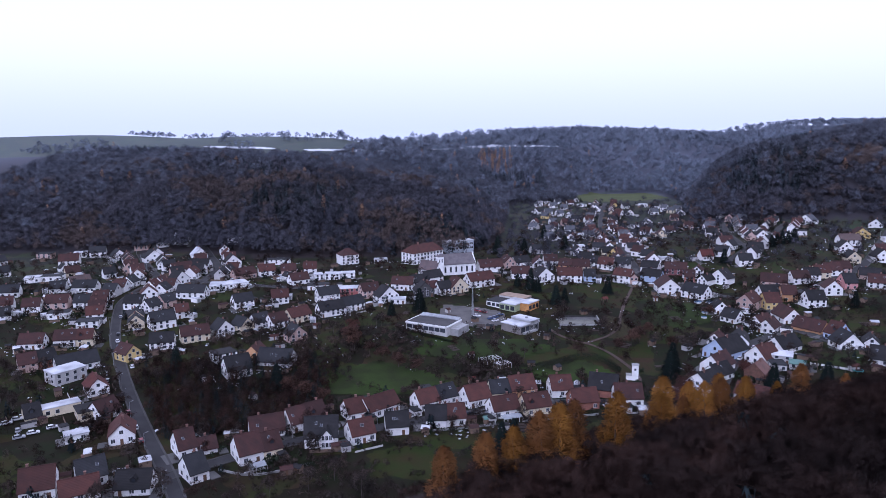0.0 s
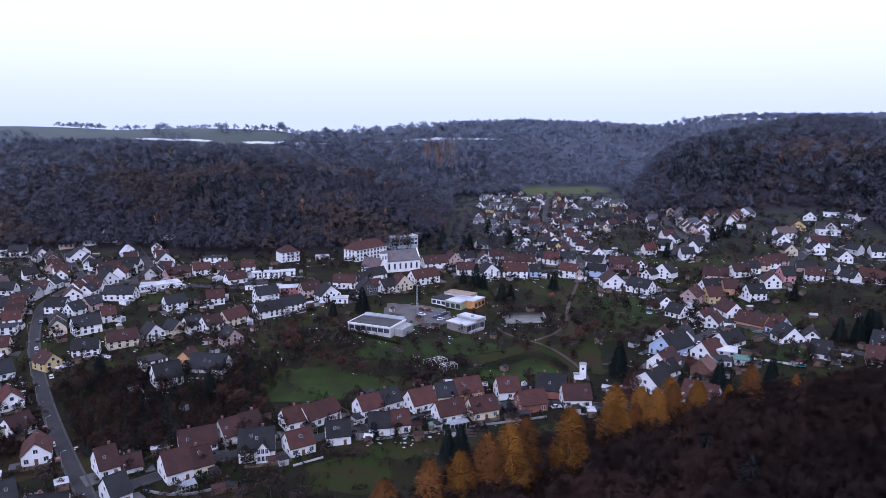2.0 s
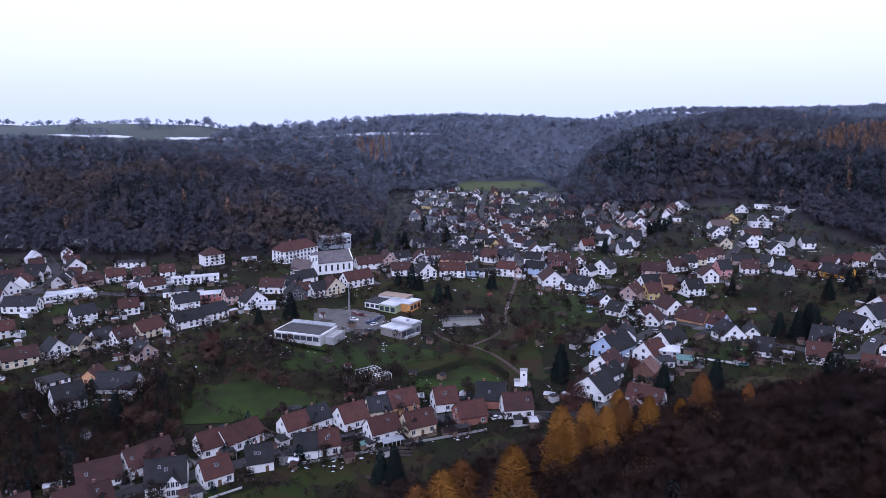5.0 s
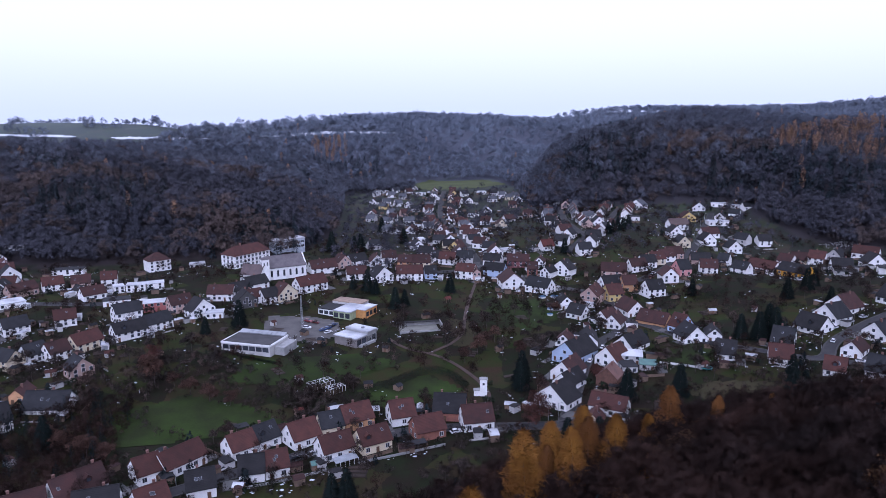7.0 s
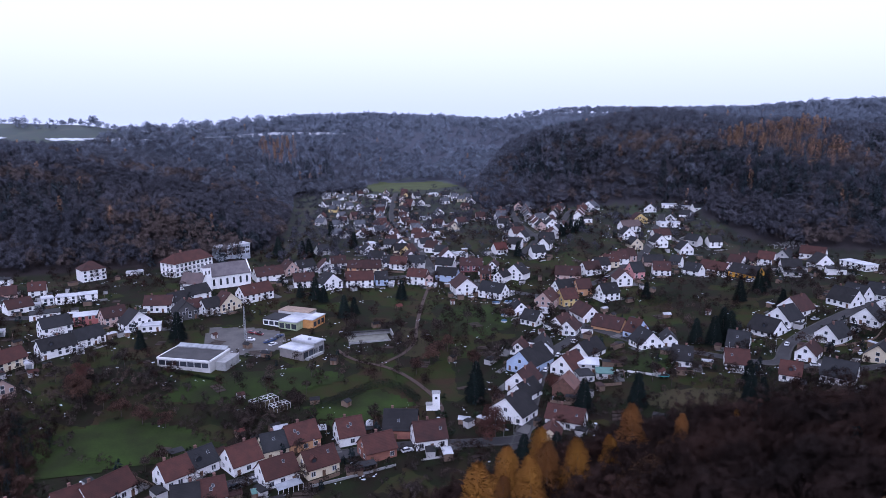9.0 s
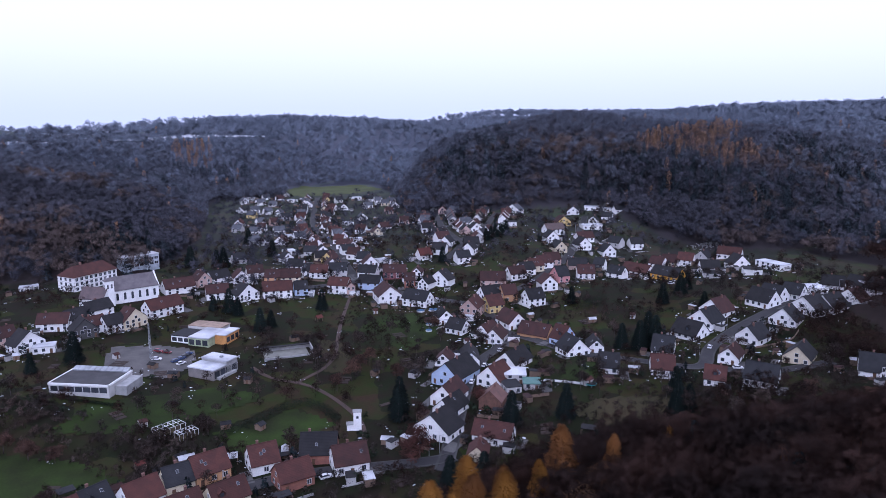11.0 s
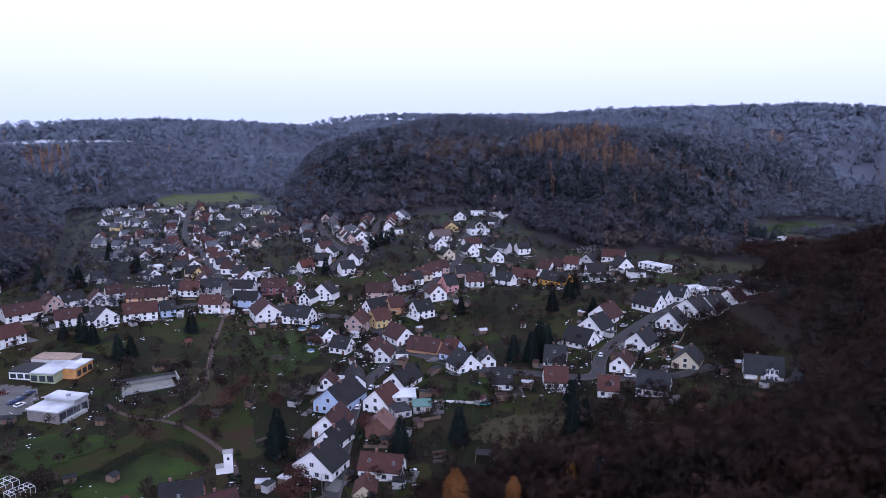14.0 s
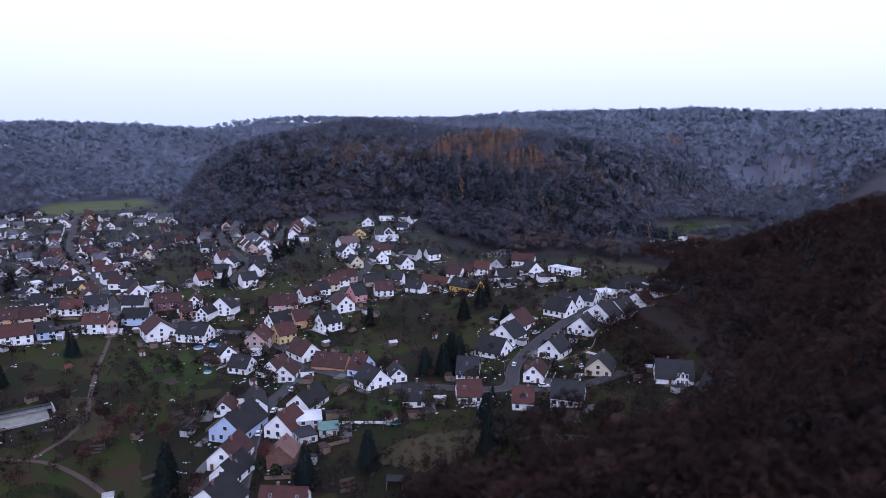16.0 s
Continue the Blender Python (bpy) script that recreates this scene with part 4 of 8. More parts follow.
village_house(-236.7, 456.2, 13.8, 1, 15.3, 9.0, 3.4, 4.1, 'L', 'w', 'g')
village_house(-254.3, 454.6, 13.8, 15, 9.7, 9.0, 3.2, 4.1, 'L', 'w', 'g')
village_house(-275.4, 486.9, 14.7, 8, 13.4, 9.0, 3.6, 0.0, 'F', 'w', 'g')
village_house(-286.7, 482.3, 14.6, 21, 10.0, 9.0, 3.6, 0.0, 'F', 'w', 'w')
village_house(-269.3, 501.4, 14.8, 38, 9.8, 9.0, 3.2, 4.1, 'L', 'c', 'm')
village_house(-283.5, 516.4, 14.8, 47, 6.6, 7.0, 3.2, 3.1, 'G', 'w', 'g')
village_house(-279.3, 444.1, 13.4, 15, 10.9, 9.0, 3.6, 4.1, 'L', 'w', 'g')
village_house(-318.9, 502.8, 14.7, 29, 6.7, 9.0, 3.4, 4.1, 'L', 'w', 'g')
village_house(-347.9, 544.4, 14.9, 57, 6.0, 9.0, 3.4, 4.1, 'L', 'w', 'g')
village_house(-196.4, 557.7, 17.1, 42, 11.2, 8.0, 3.4, 5.1, 'G', 'w', 'w')
village_house(-180.2, 571.6, 18.3, 22, 7.5, 8.0, 4.2, 3.5, 'G', 'w', 'm')
village_house(-175.7, 589.7, 25.6, 0, 12.6, 8.0, 3.6, 0.0, 'F', 'w', 'k')
village_house(-123.6, 421.3, 11.6, 35, 11.9, 9.0, 4.2, 4.1, 'L', 'w', 'g')
village_house(-102.0, 428.3, 12.3, 17, 10.2, 9.0, 4.2, 4.1, 'L', 'w', 'r')
village_house(-72.4, 428.3, 12.5, 30, 13.4, 9.0, 5.6, 4.1, 'L', 'w', 'g')
village_house(-66.3, 400.5, 11.6, 32, 15.4, 9.0, 4.2, 4.1, 'L', 'w', 'k')
village_house(-55.2, 411.0, 11.9, 41, 13.6, 9.0, 4.2, 4.1, 'L', 'w', 'g')
village_house(-59.1, 444.1, 13.4, 9, 15.2, 9.0, 4.7, 0.0, 'F', 'r', 'w')
village_house(-47.4, 438.6, 13.2, 28, 11.7, 9.0, 4.9, 4.1, 'L', 'p', 'm')
village_house(-35.9, 428.7, 12.6, 36, 13.5, 9.0, 4.2, 5.6, 'G', 'w', 'k')
village_house(-26.3, 454.1, 14.4, -12, 14.5, 9.0, 4.2, 4.1, 'L', 'w', 'm')
village_house(-17.9, 457.7, 14.8, 36, 10.5, 9.0, 4.2, 4.1, 'L', 'w', 'k')
village_house(-8.2, 468.1, 15.7, 35, 14.1, 9.0, 4.2, 4.1, 'L', 'w', 'k')
village_house(-12.7, 439.5, 13.2, 17, 11.8, 9.0, 4.2, 5.4, 'G', 'k', 'k')
village_house(-8.1, 445.3, 13.6, 27, 8.8, 8.0, 4.2, 3.7, 'L', 'w', 'm')
village_house(-0.1, 444.5, 13.4, 30, 9.5, 9.0, 4.2, 4.1, 'L', 'w', 'k')
village_house(8.6, 448.7, 13.6, 33, 12.8, 9.0, 4.2, 5.6, 'G', 'c', 'm')
village_house(24.0, 463.3, 14.4, 30, 19.0, 10.0, 4.6, 4.6, 'L', 'w', 'r')
village_house(-75.2, 546.2, 14.2, 27, 14.5, 12.0, 7.4, 4.8, 'H', 'w', 'm')
village_house(-87.7, 485.5, 14.2, 20, 5.7, 8.0, 4.2, 0.0, 'F', 'w', 'w')
village_house(-77.8, 486.8, 14.4, 1, 11.0, 8.0, 4.2, 0.0, 'F', 'w', 'w')
village_house(-67.2, 487.5, 14.7, 10, 9.5, 8.0, 4.2, 0.0, 'F', 'w', 'w')
village_house(-83.5, 459.9, 13.7, 10, 14.2, 9.0, 3.0, 0.0, 'F', 'w', 'g')
village_house(-109.2, 486.5, 14.0, 48, 5.5, 7.0, 3.2, 2.5, 'G', 'w', 'k')
village_house(-50.9, 544.9, 14.8, 2, 6.4, 7.0, 3.0, 0.0, 'F', 'w', 'w')
village_house(-27.9, 424.5, 12.4, -0, 9.2, 7.0, 3.0, 0.0, 'F', 'w', 'w')
village_house(33.8, 502.0, 16.1, 16, 17.6, 10.0, 4.2, 4.6, 'L', 'w', 'm')
village_house(47.8, 515.4, 15.7, 24, 9.4, 9.0, 4.9, 4.3, 'G', 'p', 'm')
village_house(58.2, 520.3, 15.3, 26, 13.0, 9.0, 4.6, 4.1, 'L', 'w', 'k')
village_house(71.4, 519.3, 14.8, 6, 9.6, 9.0, 4.2, 4.4, 'G', 'w', 'm')
village_house(82.0, 530.5, 14.8, 2, 10.2, 9.0, 4.2, 4.1, 'L', 'w', 'm')
village_house(54.3, 486.3, 14.4, 1, 12.5, 9.0, 4.2, 4.1, 'L', 'w', 'm')
village_house(69.3, 480.4, 13.4, 24, 14.1, 9.0, 4.2, 5.6, 'G', 'w', 'k')
village_house(88.5, 483.1, 12.8, -9, 17.1, 10.0, 4.9, 4.6, 'L', 'w', 'r')
village_house(78.1, 583.5, 15.9, -3, 9.5, 9.0, 4.2, 3.6, 'H', 'G', 'g')
village_house(29.5, 637.7, 21.7, 36, 14.3, 9.0, 5.5, 0.0, 'F', 'G', 'w')
village_house(148.8, 456.5, 10.5, -5, 14.1, 17.0, 4.9, 5.6, 'G', 'w', 'm')
village_house(162.0, 439.5, 10.7, -53, 16.0, 10.0, 4.6, 4.6, 'L', 'w', 'g')
village_house(182.8, 495.4, 13.5, -28, 7.0, 10.0, 4.2, 3.2, 'G', 'w', 'm')
village_house(172.4, 482.0, 11.7, -18, 6.8, 9.0, 4.6, 4.1, 'L', 'b', 'm')
village_house(180.3, 472.0, 11.6, -53, 7.3, 10.0, 4.2, 3.4, 'G', 'w', 'k')
village_house(191.5, 473.2, 12.5, -55, 13.8, 9.0, 4.6, 5.6, 'G', 'w', 'k')
village_house(152.9, 508.2, 13.2, -37, 12.2, 9.0, 4.6, 4.1, 'L', 'w', 'k')
village_house(169.1, 502.0, 13.2, -18, 15.2, 9.0, 4.6, 4.1, 'L', 'm', 'm')
village_house(147.6, 486.5, 11.4, -36, 14.1, 9.0, 4.6, 4.1, 'L', 'B', 'k')
village_house(126.6, 483.2, 11.5, -34, 12.4, 9.0, 5.6, 4.1, 'L', 'w', 'r')
village_house(134.8, 518.8, 13.8, -19, 12.0, 9.0, 4.9, 4.1, 'L', 'G', 'g')
village_house(122.9, 519.8, 13.9, -26, 11.4, 9.0, 4.2, 4.1, 'L', 'w', 'r')
village_house(116.1, 526.1, 14.3, -26, 5.5, 9.0, 4.2, 4.1, 'L', 'w', 'k')
village_house(111.5, 539.8, 15.0, -35, 10.8, 9.0, 4.2, 4.1, 'L', 'w', 'k')
village_house(102.2, 513.8, 13.7, -12, 12.7, 10.0, 4.2, 4.6, 'L', 'c', 'm')
village_house(91.6, 515.8, 14.1, -21, 9.5, 9.0, 4.2, 4.1, 'L', 'o', 'm')
village_house(102.8, 485.1, 12.4, -5, 7.8, 9.0, 4.2, 4.1, 'L', 'B', 'k')
village_house(132.1, 481.9, 11.3, -2, 5.5, 12.0, 4.9, 2.5, 'G', 'p', 'r')
village_house(109.1, 280.1, 9.8, -54, 14.2, 11.0, 3.5, 5.6, 'G', 'w', 'k')
village_house(119.8, 294.2, 10.2, -55, 8.6, 12.0, 3.1, 4.0, 'G', 'w', 'k')
village_house(123.6, 304.2, 10.4, -48, 10.3, 13.0, 3.5, 4.8, 'G', 'w', 'm')
village_house(134.1, 321.7, 11.4, -56, 13.2, 17.0, 3.8, 5.6, 'G', 'B', 'k')
village_house(136.8, 340.2, 12.0, -34, 7.0, 9.0, 2.5, 3.2, 'G', 'w', 'm')
village_house(146.8, 335.4, 12.5, -21, 7.4, 15.0, 3.5, 3.4, 'G', 'w', 'k')
village_house(161.4, 321.6, 13.7, -61, 9.9, 14.0, 3.1, 4.5, 'G', 'w', 'k')
village_house(170.5, 356.6, 12.8, -43, 8.7, 11.0, 3.3, 4.0, 'G', 'w', 'm')
village_house(171.3, 367.6, 12.6, -58, 6.2, 11.0, 3.5, 2.9, 'G', 'w', 'm')
village_house(160.1, 378.0, 12.3, -56, 9.3, 9.0, 3.1, 4.1, 'L', 'w', 'k')
village_house(160.4, 397.7, 12.2, -3, 7.6, 9.0, 3.8, 3.5, 'G', 'w', 'k')
village_house(179.4, 402.2, 12.6, -43, 9.8, 14.0, 5.9, 4.5, 'G', 'p', 'r')
village_house(192.7, 404.3, 13.0, 4, 9.4, 10.0, 4.6, 4.6, 'L', 'y', 'r')
village_house(188.6, 375.2, 13.2, 3, 10.6, 14.0, 3.3, 4.9, 'G', 'w', 'm')
village_house(191.4, 354.4, 13.7, -55, 15.4, 10.0, 1.9, 4.6, 'L', 'o', 'm')
village_house(196.1, 338.3, 14.3, -65, 7.2, 11.0, 3.5, 5.1, 'L', 'B', 'r')
village_house(191.0, 321.8, 15.0, -2, 11.1, 11.0, 3.1, 5.1, 'G', 'w', 'g')
village_house(202.5, 321.3, 15.2, -26, 6.7, 10.0, 3.1, 3.1, 'G', 'w', 'k')
village_house(189.6, 293.1, 17.2, -34, 8.0, 10.0, 3.0, 4.6, 'L', 'w', 'k')
village_house(208.5, 283.2, 17.1, -34, 9.1, 10.0, 3.0, 4.6, 'L', 'w', 'r')
village_house(226.0, 303.2, 16.6, -47, 9.0, 12.0, 2.6, 5.5, 'L', 'w', 'g')
village_house(123.5, 265.9, 10.7, -43, 13.3, 8.0, 3.5, 3.7, 'L', 'w', 'r')
village_house(113.4, 257.2, 10.4, -33, 6.3, 8.0, 3.1, 2.9, 'G', 'c', 'r')
village_house(146.2, 309.5, 12.3, -59, 11.0, 11.0, 3.5, 5.1, 'G', 'w', 'r')
village_house(136.0, 291.6, 11.2, -42, 8.5, 9.0, 3.8, 3.9, 'G', 'i', 'i')
village_house(153.8, 306.8, 13.3, -27, 8.5, 9.0, 3.9, 0.0, 'F', 'G', 'w')
village_house(147.9, 299.1, 12.6, -10, 6.2, 8.0, 3.0, 0.0, 'F', 'G', 'g')
village_house(155.9, 296.9, 13.8, -26, 6.7, 7.0, 2.5, 0.0, 'F', 'G', 't')
village_house(219.2, 265.2, 17.3, -47, 7.7, 9.0, 3.1, 4.1, 'L', 'w', 'r')
village_house(232.7, 255.2, 18.6, -56, 11.7, 11.0, 3.3, 5.1, 'L', 'w', 'g')
village_house(243.5, 281.6, 17.7, -59, 8.0, 11.0, 3.3, 3.7, 'G', 'w', 'm')
village_house(267.5, 292.9, 19.6, -74, 10.7, 12.0, 3.3, 4.9, 'G', 'w', 'g')
village_house(263.9, 265.1, 20.5, -61, 10.4, 13.0, 2.8, 4.8, 'G', 'c', 'k')
village_house(275.8, 239.4, 21.8, -51, 13.9, 12.0, 2.5, 5.5, 'L', 'w', 'g', 'pediment')
village_house(274.2, 221.4, 24.0, -88, 7.5, 8.0, 1.6, 3.7, 'L', 'k', 'k')
village_house(314.4, 325.1, 25.9, -78, 10.9, 11.0, 3.4, 5.1, 'L', 'w', 'g')
village_house(304.8, 322.8, 25.4, -79, 12.5, 12.0, 3.0, 5.5, 'L', 'w', 'k')
village_house(279.0, 327.2, 22.0, -76, 12.8, 12.0, 3.1, 5.6, 'G', 'w', 'm')
village_house(266.8, 321.2, 19.8, -75, 13.0, 12.0, 3.0, 5.6, 'G', 'w', 'g')
village_house(251.2, 314.8, 17.7, -74, 12.9, 12.0, 2.5, 5.5, 'L', 'w', 'k')
village_house(295.7, 300.4, 23.3, -66, 12.3, 12.0, 2.5, 5.6, 'G', 'w', 'g')
village_house(315.7, 304.6, 25.1, -82, 15.2, 12.0, 3.0, 5.6, 'G', 'w', 'k')
village_house(328.5, 303.7, 25.2, -84, 13.1, 13.0, 2.7, 5.6, 'G', 'w', 'k')
village_house(329.0, 325.4, 25.8, -71, 9.7, 10.0, 3.4, 4.6, 'L', 'w', 'g')
village_house(348.3, 331.9, 25.3, -17, 15.0, 10.0, 3.6, 0.0, 'F', 'w', 'w')
village_house(371.5, 336.3, 25.1, -56, 11.4, 10.0, 2.3, 4.6, 'L', 'w', 'k')
village_house(383.3, 329.1, 24.9, -85, 11.3, 10.0, 2.6, 4.6, 'L', 'w', 'k')
village_house(384.7, 322.0, 26.9, -92, 10.6, 9.0, 3.0, 0.0, 'F', 'w', 'w')
village_house(358.2, 296.4, 31.7, -87, 15.3, 10.0, 2.7, 4.6, 'L', 'w', 'k')
village_house(344.4, 303.3, 26.1, -85, 14.7, 10.0, 3.0, 5.6, 'G', 'w', 'm')
village_house(358.8, 467.2, 10.7, -67, 10.3, 10.0, 4.2, 4.6, 'L', 'w', 'm')
village_house(367.6, 465.9, 11.7, -39, 9.7, 10.0, 4.2, 4.6, 'L', 'c', 'm')
village_house(376.4, 458.2, 13.4, -55, 10.8, 10.0, 4.6, 4.6, 'L', 'w', 'r')
village_house(320.1, 411.5, 18.1, -73, 19.0, 10.0, 3.4, 4.6, 'L', 'Y', 'k')
village_house(352.3, 410.5, 20.2, -28, 12.0, 10.0, 3.4, 4.6, 'L', 'w', 'k')
village_house(400.3, 441.2, 19.8, -57, 16.0, 10.0, 3.6, 4.6, 'L', 'w', 'r')
village_house(387.4, 453.2, 16.2, -65, 9.9, 10.0, 3.8, 4.6, 'G', 'G', 'g')
village_house(368.0, 402.5, 23.2, -14, 12.2, 10.0, 3.4, 5.6, 'G', 'w', 'k')
village_house(356.5, 379.6, 25.0, -37, 10.4, 9.0, 3.6, 0.0, 'F', 'w', 'k')
village_house(377.6, 383.3, 25.7, -86, 19.0, 9.0, 4.2, 0.0, 'F', 'w', 'w')
village_house(340.2, 393.6, 22.2, -38, 12.4, 9.0, 2.4, 0.0, 'F', 'G', 'g')
village_house(518.8, 402.3, 21.7, -51, 13.1, 10.0, 3.2, 4.6, 'L', 'c', 'g')
village_house(563.9, 404.5, 20.8, -69, 11.7, 10.0, 3.2, 4.6, 'L', 'w', 'r')
village_house(548.4, 429.9, 21.1, -80, 9.5, 9.0, 3.4, 0.0, 'F', 'G', 'g')
village_house(584.0, 425.0, 20.4, -78, 10.6, 9.0, 3.0, 0.0, 'F', 'w', 'w')
village_house(321.6, 443.1, 12.5, -70, 19.0, 10.0, 4.9, 4.6, 'L', 'w', 'r')
village_house(310.5, 470.4, 13.3, -52, 7.4, 9.0, 4.2, 4.1, 'L', 'w', 'g')
village_house(298.3, 434.1, 15.7, -66, 10.5, 9.0, 4.2, 4.1, 'L', 'w', 'g')
village_house(276.9, 438.8, 16.8, -26, 10.8, 10.0, 4.2, 4.6, 'L', 'w', 'm')
village_house(288.0, 465.5, 16.2, -23, 12.7, 9.0, 3.8, 4.1, 'L', 'p', 'k')
village_house(257.4, 438.4, 16.7, -1, 8.1, 11.0, 4.6, 5.1, 'L', 'P', 'g')
village_house(241.0, 426.5, 15.8, -12, 10.3, 10.0, 4.6, 4.7, 'G', 'w', 'm')
village_house(236.0, 457.5, 16.1, 3, 11.6, 9.0, 4.2, 4.1, 'L', 'w', 'm')
village_house(246.1, 462.5, 17.0, 2, 10.6, 9.0, 4.2, 4.1, 'L', 'w', 'k')
village_house(255.6, 467.5, 17.7, 1, 10.5, 9.0, 4.2, 4.1, 'L', 'c', 'r')
village_house(265.4, 472.7, 18.1, 0, 11.5, 9.0, 4.2, 4.1, 'L', 'w', 'm')
village_house(275.3, 478.9, 18.2, -0, 11.7, 9.0, 4.2, 4.1, 'L', 'p', 'm')
village_house(217.7, 403.1, 14.3, 1, 10.6, 10.0, 4.9, 4.6, 'L', 'w', 'k')
village_house(210.5, 419.9, 13.8, -5, 8.7, 10.0, 4.6, 4.6, 'L', 'o', 'm')
village_house(217.4, 452.5, 14.3, -26, 15.9, 10.0, 4.6, 4.6, 'L', 'p', 'm')
village_house(201.4, 424.4, 13.1, 5, 13.2, 10.0, 4.6, 4.6, 'L', 'w', 'k')
village_house(340.7, 569.0, 28.4, -1, 14.8, 9.0, 4.2, 5.6, 'G', 'y', 'm')
village_house(303.4, 525.2, 24.5, -6, 10.2, 9.0, 4.2, 4.7, 'G', 'w', 'k')
village_house(316.1, 542.3, 27.4, -0, 16.0, 9.0, 4.2, 4.1, 'L', 'w', 'p')
village_house(298.7, 506.4, 20.6, -3, 10.0, 9.0, 3.8, 4.6, 'G', 'c', 'g')
village_house(323.3, 512.3, 19.9, -3, 11.5, 9.0, 3.8, 5.3, 'G', 'w', 'k')
village_house(372.8, 568.9, 28.7, -45, 8.6, 9.0, 3.4, 3.9, 'G', 'w', 'k')
village_house(358.3, 551.8, 27.4, -13, 16.6, 9.0, 3.4, 0.0, 'F', 'w', 'w')
village_house(374.9, 603.7, 31.9, -36, 12.0, 9.0, 3.2, 5.5, 'G', 'w', 'k')
village_house(397.2, 607.4, 34.0, -33, 15.2, 9.0, 3.9, 0.0, 'F', 'w', 'w')
village_house(338.2, 501.1, 15.6, -4, 11.0, 9.0, 3.8, 5.1, 'G', 'w', 'g')
village_house(336.0, 642.4, 30.5, -61, 15.7, 10.0, 3.8, 5.6, 'G', 'w', 'g')
village_house(293.9, 573.5, 30.6, -22, 11.1, 10.0, 3.9, 0.0, 'F', 'w', 'k')
village_house(278.3, 565.6, 27.8, -1, 10.6, 9.0, 3.0, 4.9, 'G', 'w', 'g')
village_house(334.1, 525.9, 23.2, -3, 13.6, 9.0, 3.0, 4.1, 'L', 'w', 'm')
village_house(125.3, 916.5, 17.0, 8, 10.1, 9.0, 4.3, 4.6, 'G', 'w', 'g')
village_house(113.3, 847.3, 15.7, -31, 10.1, 9.0, 3.5, 4.7, 'G', 'w', 'k')
village_house(119.9, 816.0, 14.2, -28, 10.1, 9.0, 4.0, 4.1, 'L', 'y', 'g')
village_house(141.1, 899.4, 16.9, 16, 10.7, 9.0, 4.3, 4.1, 'L', 'w', 'g')
village_house(152.8, 881.9, 16.6, -26, 9.1, 9.0, 3.5, 4.1, 'L', 'G', 'g')
village_house(171.1, 1005.4, 18.1, 11, 10.8, 9.0, 3.5, 4.1, 'L', 'w', 'g')
village_house(182.1, 965.3, 17.6, 9, 8.8, 9.0, 3.5, 4.1, 'G', 'w', 'g')
village_house(181.3, 914.1, 17.0, -43, 10.9, 9.0, 3.2, 0.0, 'F', 'w', 'w')
village_house(190.8, 871.8, 15.7, -23, 10.9, 9.0, 4.0, 5.0, 'G', 'w', 'g')
village_house(179.0, 839.4, 14.3, -26, 9.3, 9.0, 4.3, 4.1, 'L', 'w', 'k')
village_house(170.5, 812.3, 13.6, -21, 10.1, 9.0, 4.3, 4.1, 'L', 'w', 'g')
village_house(163.0, 784.2, 13.3, 10, 9.0, 9.0, 4.0, 4.1, 'L', 'w', 'r')
village_house(147.3, 705.3, 12.9, -29, 9.5, 9.0, 4.0, 4.1, 'L', 'w', 'm')
village_house(141.3, 616.0, 18.0, -40, 9.3, 9.0, 4.3, 4.3, 'G', 'w', 'm')
village_house(133.5, 592.4, 17.7, -2, 9.3, 9.0, 4.0, 4.1, 'L', 'p', 'm')
village_house(137.9, 576.2, 17.6, -5, 9.7, 9.0, 4.0, 4.5, 'G', 'w', 'k')
village_house(137.5, 550.3, 16.3, -45, 10.3, 9.0, 3.5, 4.7, 'G', 'y', 'm')
village_house(218.1, 893.2, 16.7, 2, 10.9, 9.0, 3.5, 5.0, 'G', 'y', 'r')
village_house(231.8, 890.0, 16.6, 8, 9.9, 9.0, 4.3, 4.1, 'L', 'w', 'k')
village_house(258.2, 903.8, 18.0, 2, 10.6, 9.0, 3.2, 0.0, 'F', 'w', 'w')
village_house(270.4, 887.7, 17.3, -37, 10.1, 9.0, 3.5, 4.1, 'L', 'w', 'k')
village_house(255.3, 848.0, 14.3, 5, 10.8, 9.0, 4.0, 4.1, 'L', 'w', 'g')
village_house(225.5, 770.5, 12.3, -1, 10.7, 9.0, 3.5, 4.9, 'G', 'w', 'g')
village_house(225.3, 846.3, 13.8, 1, 10.0, 9.0, 3.5, 4.6, 'G', 'w', 'k')
village_house(212.7, 844.7, 13.8, -46, 9.6, 9.0, 4.3, 4.1, 'L', 'w', 'r')
village_house(203.0, 818.2, 12.9, -31, 10.0, 9.0, 4.3, 4.1, 'L', 'w', 'r')
village_house(191.1, 785.5, 12.7, 1, 9.9, 9.0, 4.0, 4.1, 'L', 'w', 'k')
village_house(180.9, 745.7, 13.4, -40, 8.9, 9.0, 4.3, 4.1, 'L', 'w', 'm')
village_house(174.1, 710.8, 14.1, 6, 10.2, 9.0, 3.5, 4.1, 'L', 'w', 'm')
village_house(168.0, 666.2, 16.6, 4, 8.7, 9.0, 4.3, 4.1, 'L', 'w', 'r')
village_house(166.5, 640.3, 18.7, -3, 10.0, 9.0, 4.0, 4.1, 'L', 'w', 'g')
village_house(159.1, 606.8, 19.6, -39, 8.9, 9.0, 4.0, 4.1, 'L', 'w', 'r')
village_house(156.7, 586.5, 19.3, -24, 10.6, 9.0, 4.3, 4.1, 'L', 'w', 'm')
village_house(155.0, 568.2, 18.5, 4, 10.9, 9.0, 4.0, 4.1, 'L', 'w', 'g')
village_house(156.4, 553.4, 17.6, -40, 9.4, 9.0, 4.0, 4.1, 'L', 'w', 'm')
